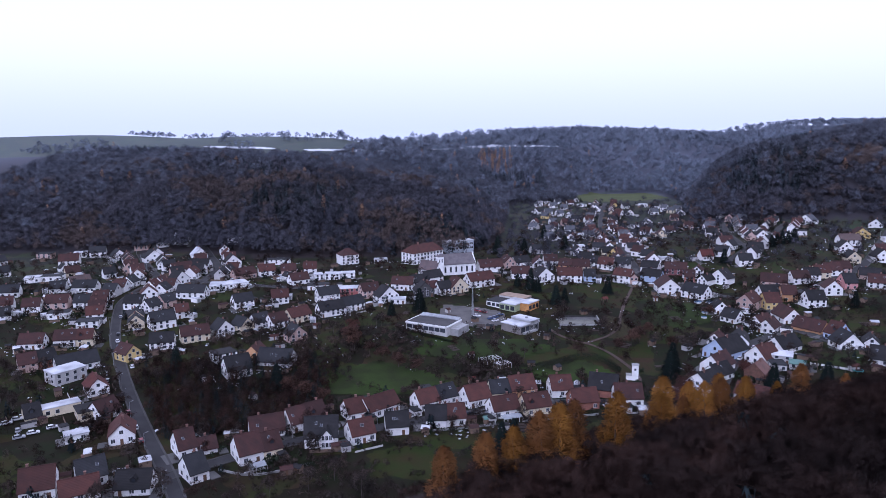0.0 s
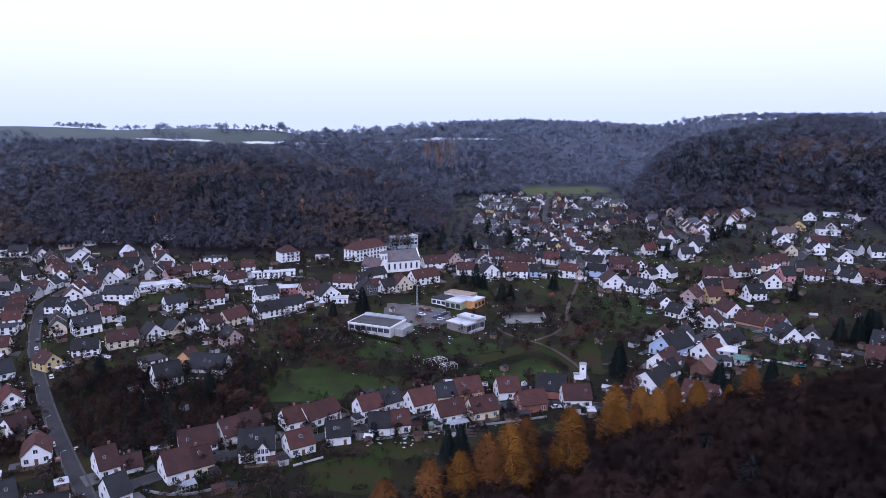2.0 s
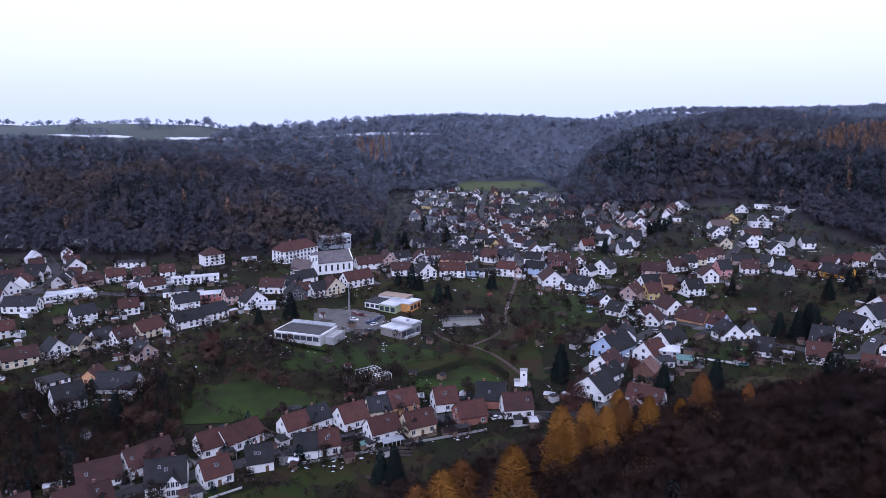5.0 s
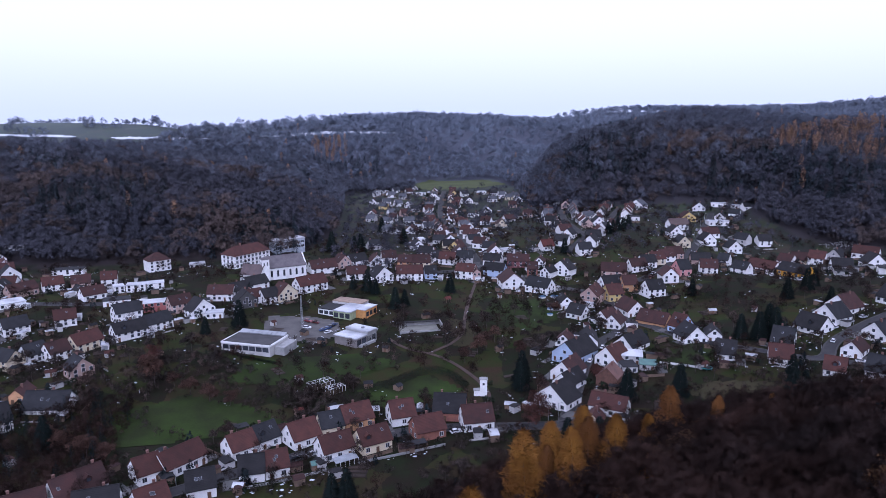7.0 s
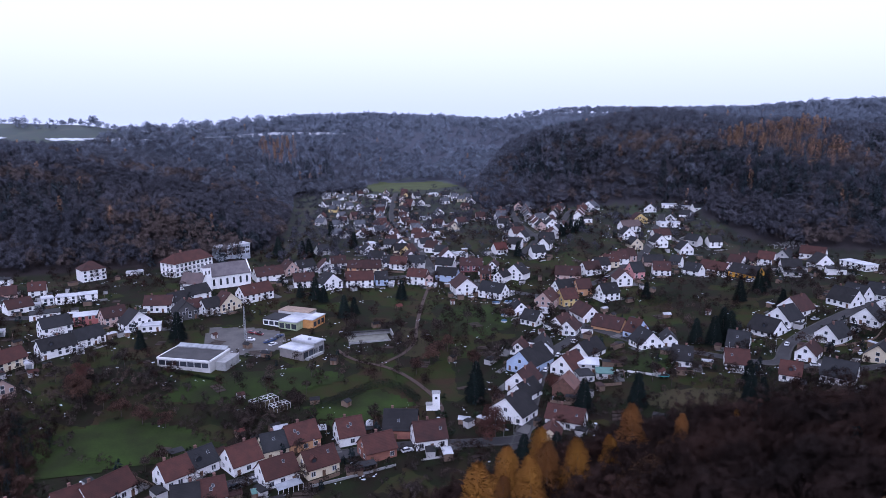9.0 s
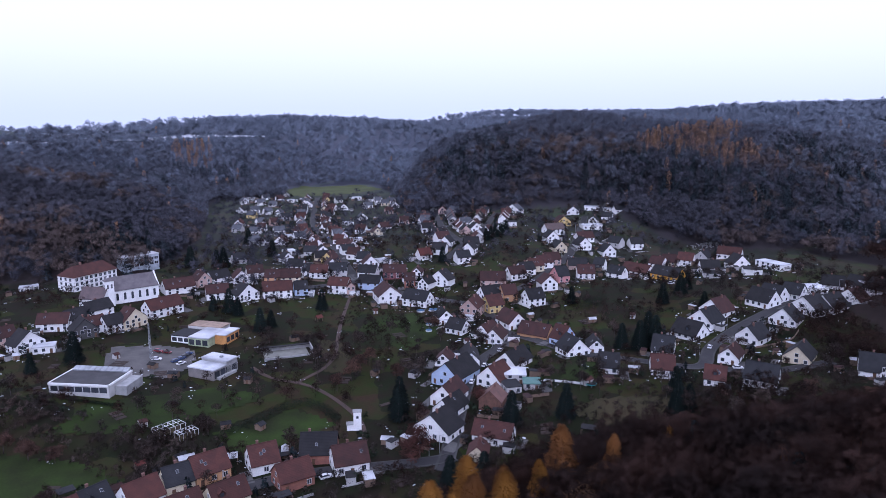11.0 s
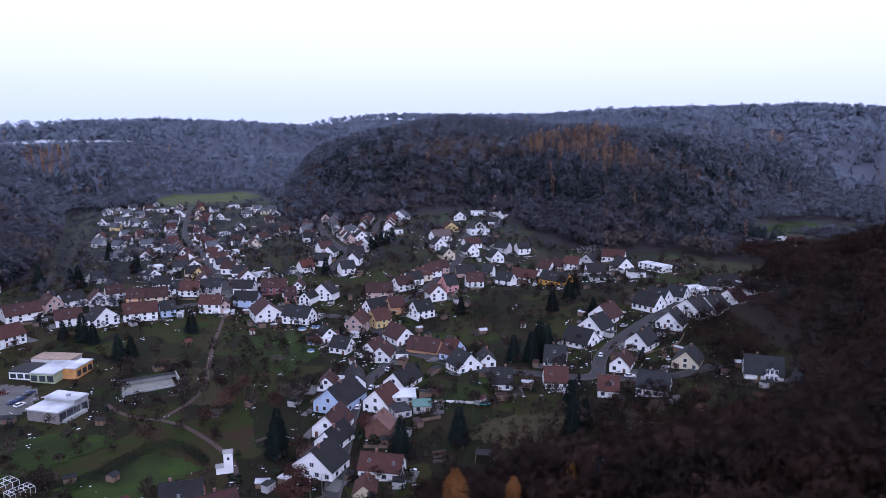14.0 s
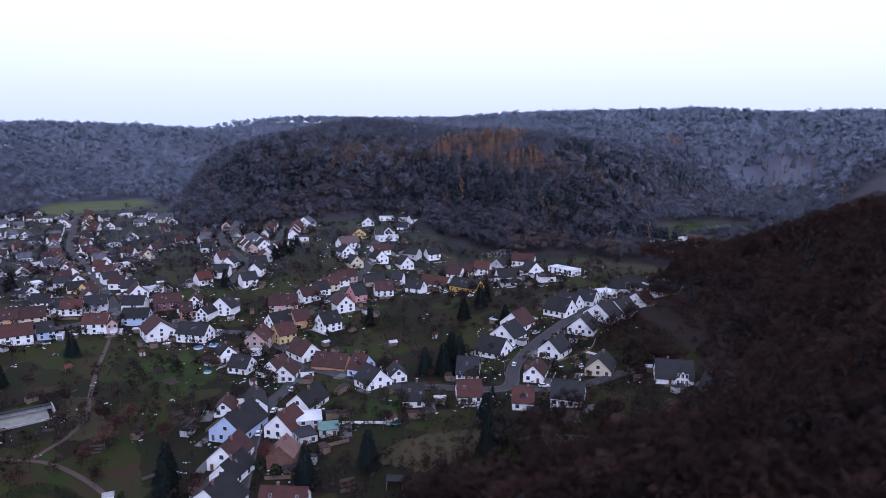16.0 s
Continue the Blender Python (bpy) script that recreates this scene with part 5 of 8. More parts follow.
village_house(159.2, 539.9, 16.7, -26, 8.9, 9.0, 4.0, 4.1, 'L', 'w', 'g')
village_house(159.8, 527.5, 15.5, -5, 10.9, 9.0, 4.0, 5.0, 'G', 'w', 'm')
village_house(187.4, 642.7, 20.5, -36, 9.7, 9.0, 4.3, 4.1, 'L', 'w', 'm')
village_house(206.9, 638.2, 22.8, 10, 10.9, 9.0, 3.5, 4.1, 'L', 'w', 'm')
village_house(229.7, 652.1, 23.9, -8, 8.7, 9.0, 4.3, 4.1, 'L', 'p', 'm')
village_house(282.1, 829.6, 14.4, -12, 10.7, 9.0, 4.0, 4.9, 'G', 'w', 'g')
village_house(288.6, 862.2, 16.3, -44, 10.2, 9.0, 4.0, 4.1, 'L', 'w', 'g')
village_house(293.8, 775.2, 21.5, -5, 9.9, 9.0, 4.0, 4.1, 'L', 'w', 'g')
village_house(285.8, 715.3, 25.5, -5, 10.4, 9.0, 4.0, 4.8, 'G', 'w', 'g')
village_house(286.4, 694.0, 25.8, -51, 10.1, 9.0, 4.0, 4.7, 'G', 'p', 'm')
village_house(290.7, 680.2, 27.2, -12, 9.3, 9.0, 4.3, 4.1, 'L', 'w', 'g')
village_house(230.0, 597.0, 26.0, -12, 10.1, 9.0, 4.3, 4.1, 'L', 'w', 'k')
village_house(240.4, 630.6, 26.3, 1, 9.4, 9.0, 3.5, 4.1, 'L', 'w', 'g')
village_house(224.9, 554.0, 24.8, 7, 10.7, 9.0, 4.0, 4.1, 'L', 'w', 'm')
village_house(213.3, 529.1, 21.3, -42, 9.8, 9.0, 4.0, 4.1, 'L', 'w', 'k')
village_house(264.8, 578.9, 27.0, -4, 10.8, 9.0, 3.5, 5.0, 'G', 'w', 'g')
village_house(265.6, 600.5, 28.1, -5, 10.3, 9.0, 4.3, 4.1, 'L', 'w', 'g')
village_house(220.2, 505.7, 18.9, -3, 9.8, 9.0, 4.3, 4.1, 'L', 'w', 'g')
village_house(239.0, 531.1, 24.0, -11, 10.4, 9.0, 3.5, 4.1, 'L', 'k', 'k')
village_house(199.3, 526.0, 19.2, 4, 9.0, 9.0, 3.5, 4.1, 'L', 'w', 'R')
village_house(106.3, 648.1, 15.0, -22, 9.0, 9.0, 3.5, 4.2, 'G', 'w', 'k')
village_house(118.6, 638.7, 15.8, -29, 11.0, 9.0, 3.5, 5.0, 'G', 'w', 'm')
village_house(118.6, 740.0, 12.2, -24, 8.8, 9.0, 4.3, 4.1, 'L', 'w', 'm')
village_house(134.3, 767.4, 12.6, 13, 8.6, 9.0, 4.3, 4.1, 'L', 'p', 'm')
village_house(149.0, 820.9, 14.2, -28, 10.0, 9.0, 4.0, 4.6, 'G', 'w', 'g')
village_house(122.1, 774.8, 12.7, 21, 8.5, 9.0, 4.0, 4.1, 'L', 'w', 'g')
village_house(135.2, 679.1, 13.7, 7, 10.7, 9.0, 3.2, 0.0, 'F', 'w', 'w')
village_house(96.4, 738.7, 12.2, -37, 10.0, 9.0, 4.3, 4.1, 'L', 'G', 'g')
village_house(116.2, 593.0, 16.8, 7, 9.3, 9.0, 3.2, 0.0, 'F', 'w', 'w')
village_house(192.4, 614.8, 22.6, -6, 9.5, 9.0, 3.5, 4.4, 'G', 'c', 'm')
village_house(199.9, 732.1, 14.1, 14, 10.0, 9.0, 3.2, 0.0, 'F', 'w', 'w')
village_house(171.3, 601.3, 20.8, -0, 10.0, 9.0, 3.2, 0.0, 'F', 'w', 'w')
village_house(275.7, 870.2, 16.3, -48, 8.5, 9.0, 4.3, 4.1, 'L', 'w', 'g')
village_house(127.4, 845.6, 15.5, 5, 9.8, 9.0, 4.3, 4.1, 'L', 'w', 'g')
village_house(138.8, 833.0, 14.9, 21, 9.4, 9.0, 4.0, 4.1, 'L', 'w', 'g')
village_house(155.2, 949.8, 17.1, 14, 9.2, 9.0, 3.5, 4.1, 'L', 'w', 'g')
village_house(138.7, 960.5, 17.1, 7, 10.0, 9.0, 4.0, 4.1, 'L', 'w', 'k')
village_house(168.4, 927.7, 17.1, 8, 9.7, 9.0, 4.0, 4.1, 'L', 'w', 'm')
village_house(133.0, 558.5, 16.5, -6, 9.7, 9.0, 3.5, 4.1, 'L', 'c', 'k')
village_house(170.8, 531.7, 16.7, 3, 8.8, 9.0, 3.2, 0.0, 'F', 'w', 'w')
village_house(137.0, 656.5, 15.4, 7, 10.5, 9.0, 4.3, 4.1, 'L', 'w', 'g')
village_house(130.2, 581.0, 17.3, -22, 9.9, 9.0, 3.5, 4.1, 'L', 'G', 'g')
village_house(265.0, 800.7, 12.9, -3, 9.1, 9.0, 4.3, 4.1, 'L', 'p', 'm')
village_house(130.3, 716.2, 12.3, 2, 11.0, 9.0, 4.0, 4.1, 'L', 'w', 'g')
village_house(109.7, 723.2, 12.2, -42, 9.8, 9.0, 3.5, 4.1, 'L', 'w', 'g')
village_house(99.2, 655.8, 14.5, 5, 9.3, 9.0, 4.3, 4.1, 'L', 'G', 'g')
village_house(77.5, 576.6, 15.8, 15, 9.8, 9.0, 4.3, 4.1, 'L', 'G', 'g')
village_house(419.9, 606.2, 37.0, -57, 10.4, 9.0, 4.0, 4.1, 'L', 'w', 'k')
village_house(425.3, 599.0, 39.3, -61, 9.9, 9.0, 3.2, 0.0, 'F', 'w', 'w')
village_house(407.3, 595.4, 33.9, -9, 9.0, 9.0, 3.2, 0.0, 'F', 'w', 'w')
village_house(409.4, 583.9, 33.8, -9, 10.0, 9.0, 4.0, 4.1, 'L', 'w', 'g')
village_house(388.4, 571.4, 30.0, -46, 9.7, 9.0, 4.0, 4.1, 'L', 'w', 'g')
village_house(356.0, 514.3, 19.3, -67, 10.6, 9.0, 3.5, 4.1, 'L', 'G', 'g')
village_house(369.6, 507.9, 17.8, -13, 10.2, 9.0, 4.3, 4.1, 'L', 'w', 'k')
village_house(134.3, 534.6, 15.3, -95, 8.8, 8.5, 4.0, 3.9, 'L', 'w', 'm')
village_house(160.9, 576.4, 19.6, -95, 8.8, 8.5, 4.3, 3.9, 'L', 'w', 'r')
village_house(140.1, 600.5, 18.3, -95, 8.8, 8.5, 4.3, 3.9, 'L', 'w', 'r')
village_house(165.1, 620.2, 20.0, -95, 8.8, 8.5, 4.3, 3.9, 'L', 'w', 'g')
village_house(166.1, 631.2, 19.5, -95, 8.8, 8.5, 4.3, 3.9, 'L', 'w', 'g')
village_house(143.2, 633.4, 17.6, -95, 8.8, 8.5, 3.6, 3.9, 'L', 'w', 'm')
village_house(144.3, 644.3, 17.0, -95, 8.8, 8.5, 4.3, 3.9, 'L', 'w', 'k')
village_house(168.4, 652.8, 18.2, -7, 8.8, 8.5, 4.3, 3.9, 'L', 'w', 'r')
village_house(146.8, 666.4, 15.4, -97, 8.8, 8.5, 3.6, 3.9, 'L', 'p', 'm')
village_house(171.0, 674.7, 16.5, -7, 8.8, 8.5, 3.6, 3.9, 'L', 'p', 'r')
village_house(148.1, 677.4, 14.6, -97, 8.8, 8.5, 3.6, 3.9, 'L', 'w', 'g')
village_house(172.2, 685.6, 15.7, -7, 8.8, 8.5, 4.0, 3.9, 'L', 'w', 'k')
village_house(149.4, 688.3, 13.9, -7, 8.8, 8.5, 3.6, 3.9, 'L', 'w', 'm')
village_house(173.5, 696.5, 15.0, -97, 8.8, 8.5, 3.6, 3.9, 'L', 'w', 'm')
village_house(153.3, 721.1, 12.9, -7, 8.8, 8.5, 3.6, 3.9, 'L', 'w', 'r')
village_house(177.4, 729.3, 13.8, -97, 8.8, 8.5, 3.6, 3.9, 'L', 'w', 'g')
village_house(154.5, 732.0, 12.8, -7, 8.8, 8.5, 4.3, 3.9, 'L', 'w', 'g')
village_house(155.8, 742.9, 12.9, -97, 8.8, 8.5, 3.6, 3.9, 'L', 'p', 'm')
village_house(157.9, 755.1, 13.0, 76, 8.8, 8.5, 4.3, 3.9, 'L', 'w', 'g')
village_house(182.8, 760.4, 13.2, 76, 8.8, 8.5, 3.6, 3.9, 'L', 'w', 'm')
village_house(160.5, 765.8, 13.1, 76, 8.8, 8.5, 4.3, 3.9, 'L', 'w', 'g')
village_house(185.4, 771.0, 13.0, 76, 8.8, 8.5, 4.3, 3.9, 'L', 'w', 'm')
village_house(168.3, 797.9, 13.4, -14, 8.8, 8.5, 4.0, 3.9, 'L', 'w', 'm')
village_house(193.3, 803.1, 12.9, -14, 8.8, 8.5, 3.6, 3.9, 'L', 'c', 'k')
village_house(176.1, 829.9, 14.1, -14, 8.8, 8.5, 4.3, 3.9, 'L', 'w', 'k')
village_house(201.1, 835.2, 13.7, 76, 8.8, 8.5, 4.3, 3.9, 'L', 'c', 'k')
village_house(203.7, 845.9, 14.2, 76, 8.8, 8.5, 3.6, 3.9, 'L', 'w', 'k')
village_house(181.3, 851.3, 15.0, -14, 8.8, 8.5, 4.0, 3.9, 'L', 'w', 'k')
village_house(206.3, 856.5, 14.8, 76, 8.8, 8.5, 3.6, 3.9, 'L', 'w', 'r')
village_house(183.9, 862.0, 15.5, 76, 8.8, 8.5, 3.6, 3.9, 'L', 'w', 'g')
village_house(209.0, 866.7, 15.4, 74, 8.8, 8.5, 4.3, 3.9, 'L', 'w', 'm')
village_house(212.1, 877.3, 15.9, 74, 8.8, 8.5, 4.3, 3.9, 'L', 'p', 'k')
village_house(190.0, 883.6, 16.4, 74, 8.8, 8.5, 3.6, 3.9, 'L', 'w', 'k')
village_house(193.0, 894.2, 16.7, -16, 8.8, 8.5, 3.6, 3.9, 'L', 'p', 'g')
village_house(196.0, 904.8, 17.0, 74, 8.8, 8.5, 4.3, 3.9, 'L', 'c', 'm')
village_house(221.2, 909.0, 17.5, -16, 8.8, 8.5, 3.6, 3.9, 'L', 'w', 'm')
village_house(199.1, 915.3, 17.3, 74, 8.8, 8.5, 3.6, 3.9, 'L', 'w', 'm')
village_house(224.2, 919.6, 18.0, -16, 8.8, 8.5, 4.3, 3.9, 'L', 'w', 'm')
village_house(202.1, 925.9, 17.6, 74, 8.8, 8.5, 4.0, 3.9, 'L', 'w', 'k')
village_house(231.6, 517.3, 22.2, 43, 8.8, 8.5, 4.3, 3.9, 'L', 'w', 'k')
village_house(224.1, 541.7, 24.2, 43, 8.8, 8.5, 3.6, 3.9, 'L', 'w', 'g')
village_house(248.1, 540.8, 25.6, -98, 8.8, 8.5, 3.6, 3.9, 'L', 'G', 'r')
village_house(228.4, 565.8, 25.7, -8, 8.8, 8.5, 3.6, 3.9, 'L', 'p', 'k')
village_house(252.9, 573.1, 26.5, -100, 8.8, 8.5, 4.3, 3.9, 'L', 'p', 'g')
village_house(230.2, 577.0, 26.0, -10, 8.8, 8.5, 3.6, 3.9, 'L', 'w', 'k')
village_house(254.7, 584.0, 26.8, -100, 8.8, 8.5, 4.3, 3.9, 'L', 'w', 'r')
village_house(232.0, 587.8, 26.2, -100, 8.8, 8.5, 3.6, 3.9, 'L', 'w', 'g')
village_house(256.6, 594.8, 27.3, -100, 8.8, 8.5, 4.3, 3.9, 'L', 'w', 'm')
village_house(235.7, 609.5, 26.5, -10, 8.8, 8.5, 3.6, 3.9, 'L', 'w', 'm')
village_house(260.7, 614.3, 28.4, -110, 8.8, 8.5, 4.0, 3.9, 'L', 'G', 'g')
village_house(264.4, 624.6, 28.7, -110, 8.8, 8.5, 3.6, 3.9, 'L', 'G', 'k')
village_house(268.2, 634.9, 28.7, -110, 8.8, 8.5, 4.0, 3.9, 'L', 'G', 'm')
village_house(246.5, 642.8, 26.5, -20, 8.8, 8.5, 3.6, 3.9, 'L', 'p', 'g')
village_house(271.9, 645.3, 28.4, -110, 8.8, 8.5, 4.3, 3.9, 'L', 'G', 'g')
village_house(250.3, 653.1, 26.1, -20, 8.8, 8.5, 3.6, 3.9, 'L', 'G', 'r')
village_house(275.6, 655.6, 27.9, -110, 8.8, 8.5, 3.6, 3.9, 'L', 'w', 'm')
village_house(254.0, 663.5, 25.4, -110, 8.8, 8.5, 4.0, 3.9, 'L', 'w', 'm')
village_house(279.4, 666.0, 27.2, -110, 8.8, 8.5, 4.3, 3.9, 'L', 'w', 'g')
village_house(257.7, 673.8, 24.5, -20, 8.8, 8.5, 4.0, 3.9, 'L', 'w', 'k')
village_house(261.5, 684.1, 23.5, -110, 8.8, 8.5, 4.3, 3.9, 'L', 'w', 'm')
village_house(-176.6, 413.7, 10.6, 61, 8.8, 8.5, 4.3, 3.9, 'L', 'w', 'g')
village_house(-171.3, 423.3, 11.4, 61, 8.8, 8.5, 4.0, 3.9, 'L', 'p', 'g')
village_house(-183.4, 449.6, 13.2, 85, 8.8, 8.5, 3.6, 3.9, 'L', 'w', 'g')
village_house(-182.4, 460.5, 13.7, -5, 8.8, 8.5, 3.6, 3.9, 'L', 'w', 'm')
village_house(-157.4, 491.3, 14.1, 85, 8.8, 8.5, 4.0, 3.9, 'L', 'G', 'g')
village_house(-179.3, 493.4, 14.4, 85, 8.8, 8.5, 4.3, 3.9, 'L', 'w', 'r')
village_house(-156.3, 502.3, 14.1, 85, 8.8, 8.5, 4.0, 3.9, 'L', 'w', 'k')
village_house(-178.2, 504.4, 14.6, -5, 8.8, 8.5, 4.3, 3.9, 'L', 'w', 'k')
village_house(-155.3, 513.2, 14.2, -5, 8.8, 8.5, 3.6, 3.9, 'L', 'w', 'r')
village_house(-169.1, 549.0, 15.4, 26, 8.8, 8.5, 4.0, 3.9, 'L', 'w', 'm')
village_house(-189.0, 539.5, 16.4, 26, 8.8, 8.5, 3.6, 3.9, 'L', 'w', 'm')
village_house(-173.9, 559.0, 15.9, -64, 8.8, 8.5, 4.3, 3.9, 'L', 'w', 'r')
village_house(257.4, 551.1, 26.3, 38, 8.8, 8.5, 3.6, 3.9, 'L', 'w', 'g')
village_house(266.1, 557.8, 26.8, 38, 8.8, 8.5, 4.0, 3.9, 'L', 'w', 'm')
village_house(269.4, 588.2, 28.2, 42, 8.8, 8.5, 4.3, 3.9, 'L', 'w', 'm')
village_house(292.3, 583.0, 31.7, 57, 8.8, 8.5, 4.3, 3.9, 'L', 'w', 'm')
village_house(298.2, 592.3, 32.9, 57, 8.8, 8.5, 4.0, 3.9, 'L', 'w', 'r')
village_house(279.7, 604.1, 30.6, 57, 8.8, 8.5, 4.0, 3.9, 'L', 'w', 'g')
village_house(304.2, 601.6, 33.1, 57, 8.8, 8.5, 4.0, 3.9, 'L', 'w', 'r')
village_house(285.6, 613.4, 31.3, 57, 8.8, 8.5, 3.6, 3.9, 'L', 'c', 'k')
village_house(310.1, 610.8, 32.5, -33, 8.8, 8.5, 4.0, 3.9, 'L', 'w', 'r')
village_house(291.5, 622.7, 31.3, -33, 8.8, 8.5, 3.6, 3.9, 'L', 'w', 'r')
village_house(316.0, 620.1, 31.7, 57, 8.8, 8.5, 4.0, 3.9, 'L', 'c', 'k')
village_house(297.4, 631.9, 31.0, 57, 8.8, 8.5, 4.0, 3.9, 'L', 'p', 'm')
village_house(321.9, 629.4, 31.0, 57, 8.8, 8.5, 4.0, 3.9, 'L', 'w', 'k')
village_house(303.3, 641.2, 30.5, -33, 8.8, 8.5, 4.3, 3.9, 'L', 'w', 'k')
village_house(309.3, 650.5, 29.9, 57, 8.8, 8.5, 4.0, 3.9, 'L', 'p', 'm')
village_house(-174.3, 386.8, 8.9, 113, 8.8, 8.5, 3.6, 3.9, 'L', 'c', 'g')
village_house(-178.6, 397.0, 9.4, 113, 8.8, 8.5, 3.6, 3.9, 'L', 'c', 'g')
village_house(-203.2, 398.5, 9.9, 23, 8.8, 8.5, 4.3, 3.9, 'L', 'w', 'r')
village_house(-207.2, 409.6, 10.7, 19, 8.8, 8.5, 4.3, 3.9, 'L', 'p', 'm')
village_house(-210.8, 420.0, 11.4, 19, 8.8, 8.5, 4.0, 3.9, 'L', 'w', 'm')
village_house(-214.3, 430.4, 12.2, 19, 8.8, 8.5, 4.0, 3.9, 'L', 'w', 'm')
village_house(-215.0, 446.0, 13.2, -7, 8.8, 8.5, 4.0, 3.9, 'L', 'G', 'g')
village_house(-191.8, 454.3, 13.5, 83, 8.8, 8.5, 4.3, 3.9, 'L', 'w', 'r')
village_house(-213.7, 456.9, 13.8, -7, 8.8, 8.5, 3.6, 3.9, 'L', 'w', 'm')
village_house(-190.5, 465.2, 13.9, 83, 8.8, 8.5, 4.0, 3.9, 'L', 'w', 'm')
village_house(-212.4, 467.9, 14.3, 83, 8.8, 8.5, 3.6, 3.9, 'L', 'w', 'g')
village_house(-190.8, 494.4, 14.8, 35, 8.8, 8.5, 4.0, 3.9, 'L', 'p', 'k')
village_house(-203.4, 512.5, 15.9, 35, 8.8, 8.5, 4.3, 3.9, 'L', 'w', 'g')
village_house(-221.4, 499.9, 15.5, 35, 8.8, 8.5, 4.0, 3.9, 'L', 'w', 'm')
village_house(-214.7, 529.7, 16.9, -62, 8.8, 8.5, 4.0, 3.9, 'L', 'w', 'k')
village_house(-234.1, 519.4, 15.8, 28, 8.8, 8.5, 3.6, 3.9, 'L', 'w', 'm')
village_house(-239.3, 529.2, 15.9, 118, 8.8, 8.5, 3.6, 3.9, 'L', 'w', 'k')
village_house(-244.4, 538.9, 16.0, 118, 8.8, 8.5, 4.3, 3.9, 'L', 'p', 'k')
village_house(-230.1, 558.9, 17.7, -62, 8.8, 8.5, 4.0, 3.9, 'L', 'w', 'g')
village_house(-249.6, 548.6, 16.2, 118, 8.8, 8.5, 4.3, 3.9, 'L', 'w', 'm')
village_house(249.6, 692.1, 21.3, -50, 8.1, 8.5, 3.6, 3.9, 'L', 'G', 'k')
village_house(102.0, 770.9, 12.7, -33, 8.7, 8.5, 4.0, 4.0, 'G', 'w', 'r')
village_house(277.7, 851.6, 15.4, -30, 9.9, 8.5, 4.3, 3.9, 'L', 'c', 'g')
village_house(-238.5, 492.6, 15.2, 38, 8.2, 8.5, 3.6, 3.9, 'L', 'w', 'k')
village_house(-318.7, 369.8, 10.2, 37, 8.4, 8.5, 4.3, 3.9, 'G', 'G', 'g')
village_house(-292.2, 425.7, 12.5, 29, 9.3, 8.5, 3.6, 4.3, 'G', 'G', 'k')
village_house(150.7, 792.8, 13.5, -0, 9.5, 8.5, 4.3, 3.9, 'L', 'G', 'k')
village_house(109.4, 567.4, 16.2, 14, 9.5, 8.5, 3.6, 4.4, 'G', 'w', 'g')

# ---- the public buildings ----
def block(parent, name, x0, x1, y0, y1, z0, z1, material, label="", turn=0):
    return part(name, Solid().box(x0, x1, y0, y1, z0, z1).mesh(name, material), parent, label)


def sports_hall():
    """The flat-roofed hall with its band of windows and a ribbed rooflight at the back."""
    ob = thing("sports_hall", -5.5, 369, level(-6, 368), -29, "low white sports hall with dark flat roof", "hall")
    block(ob, "wall", -12.5, 12.5, -8, 9, -2, 4.8, surface("weathered_pale_panel", (0.50, 0.49, 0.47), (0.38, 0.37, 0.36), 0.3, 4))
    block(ob, "roof", -12.2, 12.2, -7.7, 8.7, 4.8, 4.98, surface("dark_roof_felt", (0.050, 0.048, 0.050), (0.075, 0.073, 0.073), 0.2, 3), "dark felt roof")
    for a in ((-12.7, 12.7, -8.2, -7.7), (-12.7, 12.7, 8.7, 9.2), (-12.7, -12.2, -8.2, 9.2), (12.2, 12.7, -8.2, 9.2)):
        block(ob, "parapet", *a, 4.3, 5.05, WALLS["w"])
    for i in range(7):
        u = -11.7 + i * 3.4
        block(ob, "window_panel", u, u + 3.0, -8.08, -7.9, 1.7, 3.8, PANE, "dark window panel")
    for i in range(10):
        u = -11.6 + i * 2.4
        p = [(u, 6, 4.95), (u + 2.2, 6, 4.95), (u + 2.2, 8.6, 4.95), (u, 8.6, 4.95), (u, 6, 5.4), (u + 2.2, 6, 5.4), (u + 2.2, 8.6, 6.3), (u, 8.6, 6.3)]
        part("rooflight", Solid().add(p, [(3, 2, 1, 0), (4, 5, 6, 7), (0, 1, 5, 4), (1, 2, 6, 5), (2, 3, 7, 6), (3, 0, 4, 7)]).mesh("rooflight", METAL), ob, "pale ribbed rooflight")
    block(ob, "annexe", 12.7, 17.5, -4, 8, -2, 3.2, CONCRETE, "grey concrete annexe")
    HOUSES.append((-5, 369, 17))


